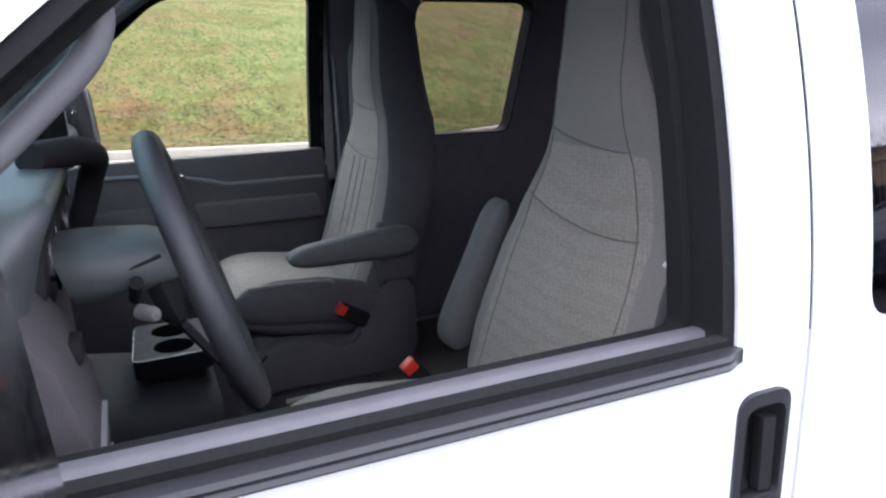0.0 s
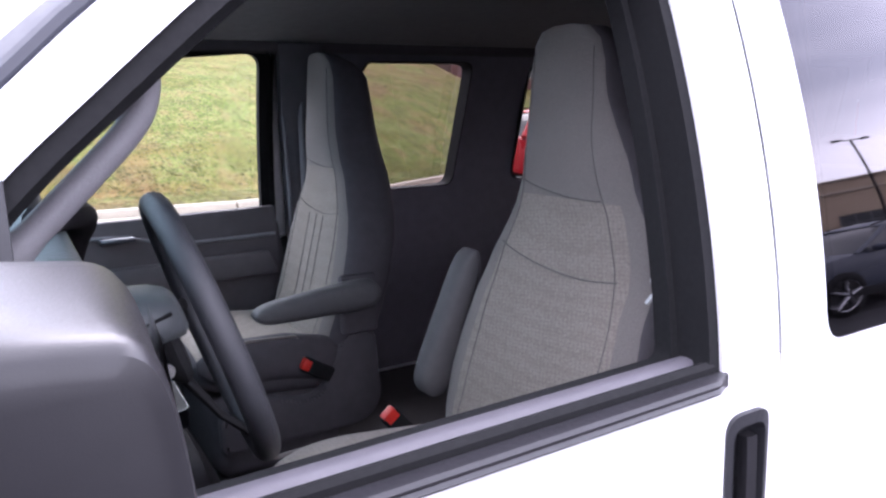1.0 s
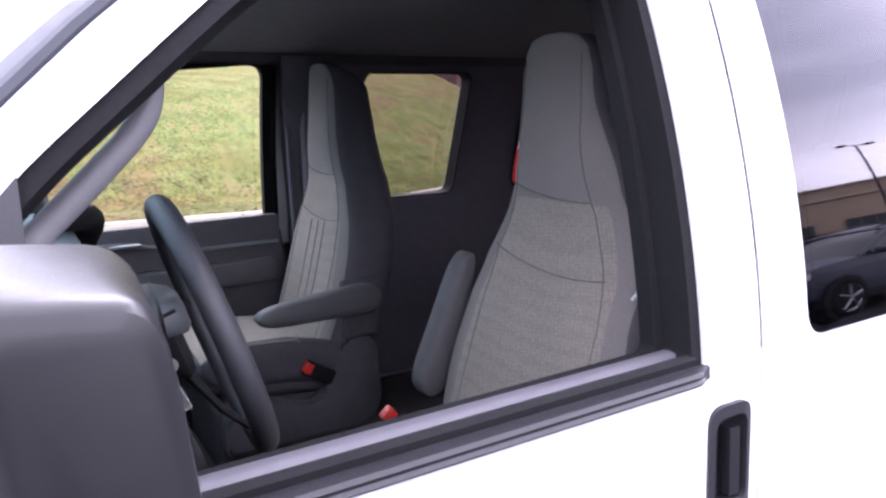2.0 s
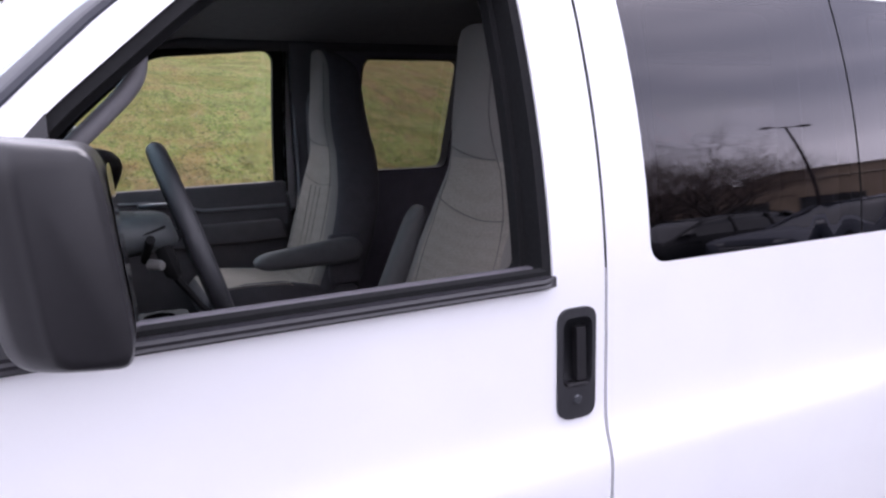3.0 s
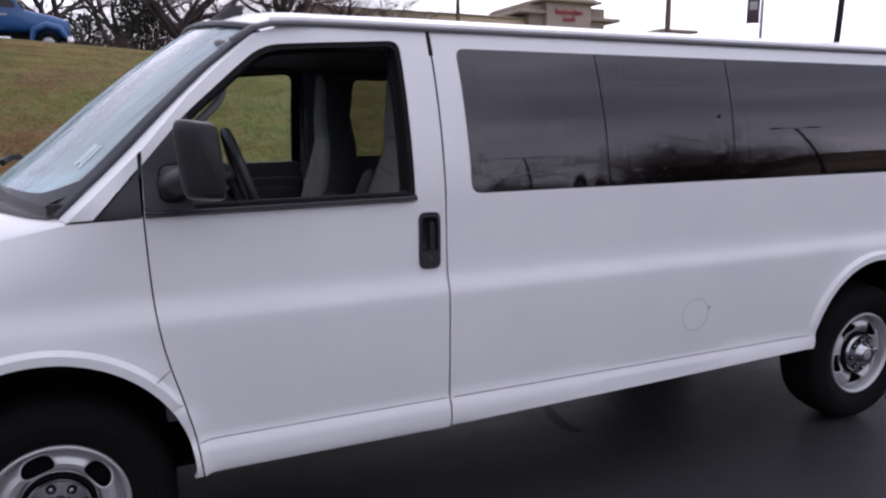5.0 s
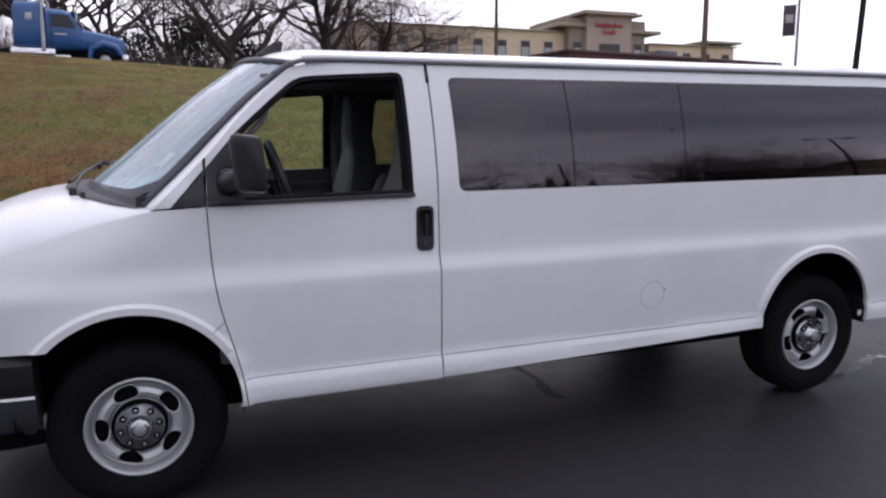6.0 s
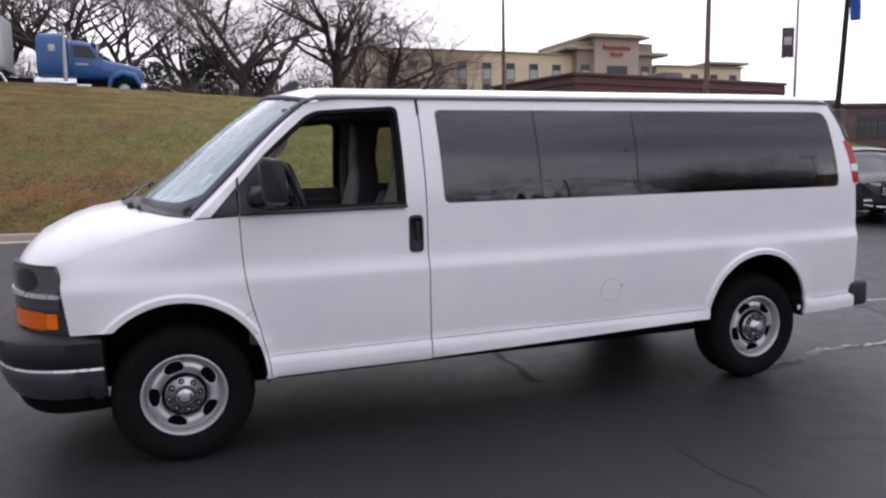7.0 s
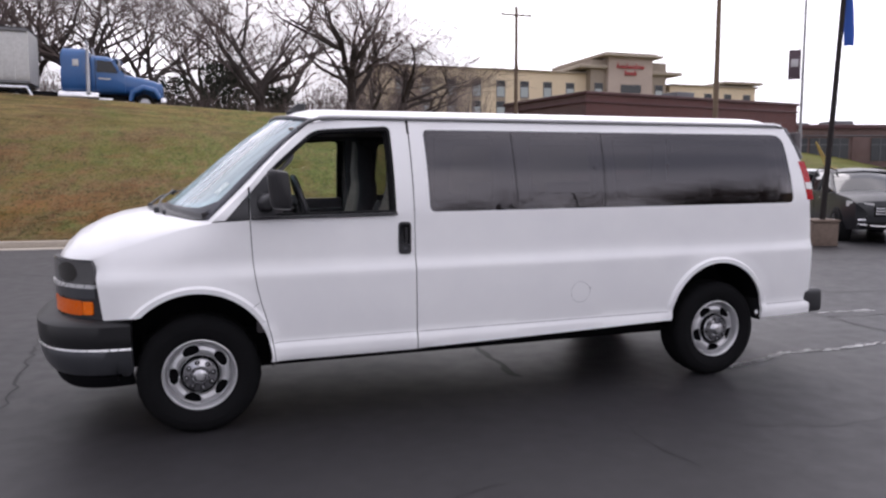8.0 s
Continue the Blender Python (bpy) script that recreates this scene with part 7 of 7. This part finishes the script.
def suv(paint, label, m, group="parked cars"):
    """A mid-sized crossover, nose towards -x, 4.7 m long."""
    ob = thing("parked_suv", label, "car", group)
    L = [(-2.35, 0.55, 0.45, 0.80, 0.62), (-2.28, 0.78, 0.34, 0.92, 0.75), (-2.05, 0.88, 0.30, 1.02, 0.82), (-1.5, 0.93, 0.28, 1.08, 0.86), (-0.95, 0.94, 0.28, 1.12, 0.88), (0.0, 0.95, 0.28, 1.12, 0.90),
         (1.0, 0.95, 0.28, 1.13, 0.90), (1.7, 0.94, 0.30, 1.15, 0.88), (2.15, 0.90, 0.34, 1.15, 0.84), (2.32, 0.82, 0.42, 1.10, 0.76), (2.36, 0.70, 0.50, 0.95, 0.68)]
    rings = []
    for x, w, z0, z1, wt_ in L:
        ring = [(w * 0.93, z0), (w, z0 + 0.18), (w, (z0 + z1) / 2), (w * 0.985, z1 - 0.12), (wt_ + 0.02, z1 - 0.01), (wt_ * 0.6, z1 + 0.03), (0, z1 + 0.045)]
        full = ring + [(-a, b) for a, b in ring[::-1][1:]]
        rings.append([(x, a, b) for a, b in full])
    g = loft(rings)
    part("body", g, paint, ob, sharp=30)
    G = [(-1.02, 0.84, 0.0), (-0.55, 0.76, 0.26), (-0.15, 0.70, 0.47), (0.5, 0.68, 0.54), (1.2, 0.68, 0.53), (1.75, 0.68, 0.46), (2.05, 0.72, 0.25), (2.22, 0.78, 0.0)]
    rings = []
    for x, w, h in G:
        z0 = 1.11
        ring = [(0.87, z0 - 0.03), ((0.87 + w) / 2 + 0.015, z0 + h * 0.55), (w, z0 + h * 0.92), (w * 0.88, z0 + h + 0.01), (0, z0 + h + 0.045)]
        full = ring + [(-a, b) for a, b in ring[::-1][1:]]
        rings.append([(x, a, b) for a, b in full])
    part("cabin_glass", loft(rings), CAR_GLASS, ob, "dark car windows", sharp=30)
    top = [[(x, a * 1.01, b + 0.012) for a, b in [(w * 0.97, 1.11 + h * 0.93), (w * 0.88, 1.11 + h + 0.012), (0, 1.11 + h + 0.05), (-w * 0.88, 1.11 + h + 0.012), (-w * 0.97, 1.11 + h * 0.93)]] for x, w, h in G[2:6]]
    v = [p for r in top for p in r]
    f = [(j * 5 + i, j * 5 + i + 1, (j + 1) * 5 + i + 1, (j + 1) * 5 + i) for j in range(3) for i in range(4)]
    part("roof", thick(v, f, (0, 0, -0.03)), paint, ob)
    for s in (-1, 1):
        for path, r in (([(-1.05, 0.87, 1.10), (-0.55, 0.815, 1.37), (-0.15, 0.735, 1.575)], 0.035), ([(0.42, 0.885, 1.10), (0.45, 0.715, 1.60)], 0.035), ([(1.30, 0.885, 1.10), (1.30, 0.715, 1.60)], 0.04), ([(2.2, 0.85, 1.12), (2.02, 0.76, 1.36), (1.72, 0.71, 1.57)], 0.07)):
            part("pillar", tube([(x, s * y, z) for x, y, z in path], r, 8), paint, ob)
        part("window_trim", tube([(-1.0, s * 0.885, 1.10), (0.5, s * 0.89, 1.105), (1.9, s * 0.885, 1.12)], 0.012, 6), CHROME, ob)
        part("sill_cladding", box(-1.5, 1.5, s * 0.955 - 0.02, s * 0.955 + 0.02, 0.27, 0.42, 0.015), RUBBER, ob)
        part("side_mirror", moved(loft([[(px, y, pz) for px, pz in squircle(a, b, 16)] for y, a, b in ((0, 0.05, 0.05), (0.06, 0.08, 0.075), (0.16, 0.07, 0.065), (0.19, 0.04, 0.04))]), pose(-0.72, s * 0.90, 1.16, 0, 0, 0 if s > 0 else 180)), paint, ob)
        for x in (-0.05, 0.95):
            part("door_handle", box(x, x + 0.16, s * 0.955 - 0.015, s * 0.955 + 0.015, 0.93, 0.96, 0.008), CHROME, ob)
            part("door_gap", box(x - 0.45, x - 0.445, s * 0.952 - 0.004, s * 0.952 + 0.004, 0.40, 1.08), RUBBER, ob)
        part("headlight", loft([[(x, s * y, z0 + dz) for dz in (0.0, 0.13)] + [(x + 0.03, s * (y - 0.02), z0 + 0.13), (x + 0.03, s * (y - 0.02), z0)] for x, y, z0 in ((-2.335, 0.42, 0.78), (-2.30, 0.60, 0.79), (-2.20, 0.78, 0.81), (-2.02, 0.895, 0.84))]), CLEAR_LENS, ob, "clear headlight")
        part("fog_lamp", box(-2.34, -2.28, s * 0.62 - 0.12, s * 0.62 + 0.12, 0.50, 0.56, 0.015), CHROME, ob)
        part("rear_light", loft([[(x, s * y, z0 + dz) for dz in (0.0, 0.16)] + [(x - 0.03, s * (y - 0.03), z0 + 0.16), (x - 0.03, s * (y - 0.03), z0)] for x, y, z0 in ((2.375, 0.50, 0.88), (2.34, 0.72, 0.89), (2.24, 0.88, 0.91), (2.02, 0.935, 0.95))]), RED_LENS, ob, "red tail light")
        for wx in (-1.42, 1.40):
            m2 = pose(wx, s * 0.90, 0.36, 0, 0, 0 if s < 0 else 180)
            well_g = moved(lathe([(0.0, -0.062), (0.40, -0.062), (0.425, -0.05), (0.425, 0.2)], 32), m2)
            part("wheel_arch", well_g, RUBBER, ob)
            tyre = part("wheel", moved(lathe([(0.25, -0.065), (0.27, -0.085), (0.32, -0.088), (0.35, -0.07), (0.36, -0.03), (0.36, 0.12)], 32), m2), TYRE, ob)
            rim = [lathe([(0.25, -0.070), (0.262, -0.078), (0.255, -0.05), (0.24, -0.045)], 28)]
            for k in range(5):
                a = radians(72 * k + 18)
                rim.append(tube([(0.03 * math.cos(a), -0.072, 0.03 * math.sin(a)), (0.25 * math.cos(a), -0.066, 0.25 * math.sin(a))], [0.045, 0.032], 8, 0.5))
            part("rim", moved(merge(*rim), m2), CAR_RIM, tyre)
    part("grille", merge(box(-2.385, -2.33, -0.42, 0.42, 0.62, 0.84, 0.02), ), RUBBER, ob)
    part("grille_bar", merge(*[box(-2.40, -2.37, -0.40, 0.40, z, z + 0.025, 0.006) for z in (0.66, 0.72, 0.78)]), CHROME, ob)
    part("lower_grille", box(-2.37, -2.28, -0.55, 0.55, 0.36, 0.50, 0.02), RUBBER, ob)
    part("chrome_lip", tube([(-2.30, -0.72, 0.44), (-2.375, -0.4, 0.40), (-2.39, 0, 0.39), (-2.375, 0.4, 0.40), (-2.30, 0.72, 0.44)], 0.018, 8), CHROME, ob)
    part("number_plate", box(2.365, 2.385, -0.26, 0.26, 0.78, 0.92, 0.005), CLEAR_LENS, ob)
    part("roof_rails", merge(*[tube([(-0.2, s * 0.62, 1.63), (0.2, s * 0.63, 1.70), (1.4, s * 0.63, 1.69), (1.8, s * 0.62, 1.60)], 0.018, 8) for s in (-1, 1)]), RUBBER, ob)
    ob.matrix_basis = m
    return ob


NAVY = car_paint("dark_blue_paint", (0.030, 0.036, 0.055))
GREY_BLACK = car_paint("black_paint", (0.014, 0.015, 0.018))
SILVER = car_paint("pale_silver_paint", (0.55, 0.56, 0.58))
RED = car_paint("red_paint", (0.42, 0.015, 0.02))
# front row across the lot beyond the van
suv(GREY_BLACK, "black crossover parked beyond the van, facing it", pose(15.9, 9.25, 0, 0, 0, 58))
suv(SILVER, "pale silver crossover parked in the row", pose(20.3, 9.4, 0, 0, 0, 60))
suv(SILVER, "white crossover parked behind the black one", pose(18.7, 13.6, 0, 0, 0, 60))
# parked behind the camera, mirrored in the van's windows
suv(NAVY, "dark blue crossover parked behind, seen mirrored in the van", pose(10.3, -5.3, 0, 0, 0, 2))
suv(GREY_BLACK, "black crossover parked behind in the next bay", pose(9.8, -8.4, 0, 0, 0, 2))
# a red one behind the van on its far side
suv(RED, "red crossover parked on the far side of the van", pose(11.7, 11.9, 0, 0, 0, 176))

# ------------------------------------------------------------------ the lorry on the road above
LORRY_BLUE = simple("lorry_blue", (0.022, 0.105, 0.30), 0.35, coat=0.4, scale=20, grain=0.2)
TRAILER_GREY = simple("trailer_aluminium", (0.56, 0.56, 0.55), 0.55, metal=0.3, scale=10, grain=0.3)
lorry = thing("articulated_lorry", "blue articulated lorry with a grey bulk trailer on the road", "lorry")
STACK = simple("dull_stack_steel", (0.36, 0.36, 0.38), 0.30, metal=0.9)


def body_loft(rows, power=5):
    return loft([[(x, py * w, z0 + (z1 - z0) * (0.5 + 0.5 * pz)) for py, pz in squircle(1, 1, 24, power)] for x, w, z0, z1 in rows])


cab = part("cab", body_loft(((-1.62, 1.14, 0.95, 2.95), (-1.55, 1.18, 0.95, 3.05), (-0.75, 1.16, 0.95, 3.02), (-0.40, 1.12, 0.95, 2.92), (-0.18, 1.08, 0.95, 2.55), (0.12, 1.0, 0.95, 2.12))), LORRY_BLUE, lorry, "blue cab")
part("sleeper", body_loft(((-3.05, 1.15, 0.95, 3.20), (-2.95, 1.22, 0.95, 3.34), (-1.80, 1.22, 0.95, 3.38), (-1.66, 1.18, 0.95, 3.22))), LORRY_BLUE, lorry, "blue sleeper box behind the cab")
part("bonnet", body_loft(((0.05, 0.90, 0.95, 2.12), (0.7, 0.84, 0.9, 2.02), (1.5, 0.78, 0.85, 1.86), (1.95, 0.72, 0.85, 1.72), (2.05, 0.62, 0.9, 1.60)), 4), LORRY_BLUE, lorry)
part("sun_visor", box(-0.42, -0.10, -1.05, 1.05, 2.80, 2.88, 0.02), LORRY_BLUE, cab)
part("lorry_screen", body_loft(((-0.30, 0.98, 2.08, 2.80), (-0.06, 0.98, 2.08, 2.50), (0.13, 0.94, 2.08, 2.16)), 6), CAR_GLASS, cab, "raked lorry windscreen")
for s in (-1, 1):
    part("cab_window", prism([(-1.28, 2.08), (-1.28, 2.72), (-0.52, 2.70), (-0.26, 2.20), (-0.24, 2.08)], s * 1.15 - 0.03, s * 1.15 + 0.03), CAR_GLASS, cab)
    part("door_gap", box(-1.36, -1.34, s * 1.17 - 0.02, s * 1.17 + 0.02, 1.05, 2.85), RUBBER, cab)
    part("sleeper_window", box(-2.45, -2.15, s * 1.215 - 0.02, s * 1.215 + 0.02, 2.35, 2.70, 0.02), TRAILER_GREY, lorry)
    part("step", box(-1.5, -0.5, s * 1.05 - 0.12, s * 1.05 + 0.12, 0.55, 0.70, 0.03), CHROME, lorry)
    part("wing", tube([(0.38, s * 0.98, 0.62), (0.50, s * 1.0, 1.10), (1.05, s * 1.02, 1.36), (1.62, s * 1.0, 1.24), (1.90, s * 0.95, 0.8)], [0.13, 0.17, 0.19, 0.18, 0.14], 10), LORRY_BLUE, lorry)
    part("exhaust_pipe", tube([(-1.70, s * 1.26, 0.9), (-1.70, s * 1.26, 2.5), (-1.70, s * 1.26, 2.52), (-1.70, s * 1.26, 3.55), (-1.78, s * 1.26, 3.72)], [0.11, 0.11, 0.075, 0.075, 0.07], 12), STACK, lorry, "upright exhaust stack")
    part("fuel_tank", moved(lathe([(0, -1.0), (0.3, -1.0), (0.33, -0.95), (0.33, 0.95), (0.3, 1.0), (0, 1.0)], 20, "x"), pose(-2.2, s * 0.95, 0.75)), CHROME, lorry)
    part("lorry_mirror", merge(box(-0.15, -0.05, s * 1.45 - 0.1, s * 1.45 + 0.1, 2.2, 2.75, 0.03), tube([(-0.2, s * 1.15, 2.5), (-0.1, s * 1.4, 2.5)], 0.02, 6)), STACK, lorry)
    part("marker_bar", box(-1.2, -0.6, s * 1.168 - 0.01, s * 1.168 + 0.01, 1.70, 1.78), TRAILER_GREY, cab, "pale lettering bar on the door")
    for x in (1.12, -5.2, -6.5, -15.6, -16.9):
        w = part("lorry_wheel", moved(lathe([(0.0, -0.05), (0.25, -0.02), (0.3, -0.12), (0.46, -0.15), (0.51, -0.1), (0.51, 0.15)], 28), pose(x, s * 1.05, 0.51, 0, 0, 0 if s < 0 else 180)), TYRE, lorry)
        part("lorry_rim", moved(lathe([(0.0, -0.09), (0.10, -0.09), (0.12, -0.05), (0.26, -0.03), (0.29, -0.125)], 24), pose(x, s * 1.05, 0.51, 0, 0, 0 if s < 0 else 180)), CAR_RIM, w)
part("chassis", box(-17.5, 1.9, -0.45, 0.45, 0.75, 1.0, 0.03), RUBBER, lorry)
part("front_guard", box(1.95, 2.25, -1.1, 1.1, 0.45, 0.85, 0.05), CHROME, lorry)
trailer = part("trailer_box", loft([[(x, py * 1.25, z0 + (z1 - z0) * (0.5 + 0.5 * pz)) for py, pz in squircle(1, 1, 28, 9)] for x, z0, z1 in ((-17.6, 1.35, 4.05), (-17.5, 1.30, 4.1), (-4.6, 1.30, 4.1), (-4.5, 1.35, 4.05))]), TRAILER_GREY, lorry, "grey ribbed bulk trailer")
rib = None
for x in np.arange(-17, -4.6, 0.62):
    for s in (-1, 1):
        ob = part("trailer_rib", box(x, x + 0.07, s * 1.25 - 0.03, s * 1.25 + 0.03, 1.4, 4.0), TRAILER_GREY, trailer) if rib is None else new("trailer_rib", rib.data)
        if rib is None:
            rib = ob
        else:
            ob.parent = trailer
            ob.matrix_basis = pose(x + 17, (s + 1) * 1.25, 0)
part("trailer_rail", merge(*[box(-17.6, -4.5, s * 1.27 - 0.04, s * 1.27 + 0.04, z, z + 0.14, 0.02) for z in (1.28, 3.98) for s in (-1, 1)]), simple("trailer_dark_rail", (0.14, 0.14, 0.15), 0.5), trailer)
part("trailer_sheet", box(-17.6, -4.5, -1.28, 1.28, 4.10, 4.18, 0.03), simple("sheet_dark", (0.05, 0.05, 0.055), 0.8), trailer)
for s in (-1, 1):
    part("mud_guard", tube([(-4.5, s * 1.05, 0.7), (-4.7, s * 1.05, 1.12), (-7.0, s * 1.05, 1.12), (-7.2, s * 1.05, 0.7)], 0.05, 8, 2.0), CHROME, lorry)
    part("landing_leg", box(-8.1, -7.95, s * 0.8 - 0.06, s * 0.8 + 0.06, 0.35, 1.3, 0.01), RUBBER, lorry)
lorry.matrix_basis = pose(-3.6, 40.6, 5.08, 0, 1.0, 0)
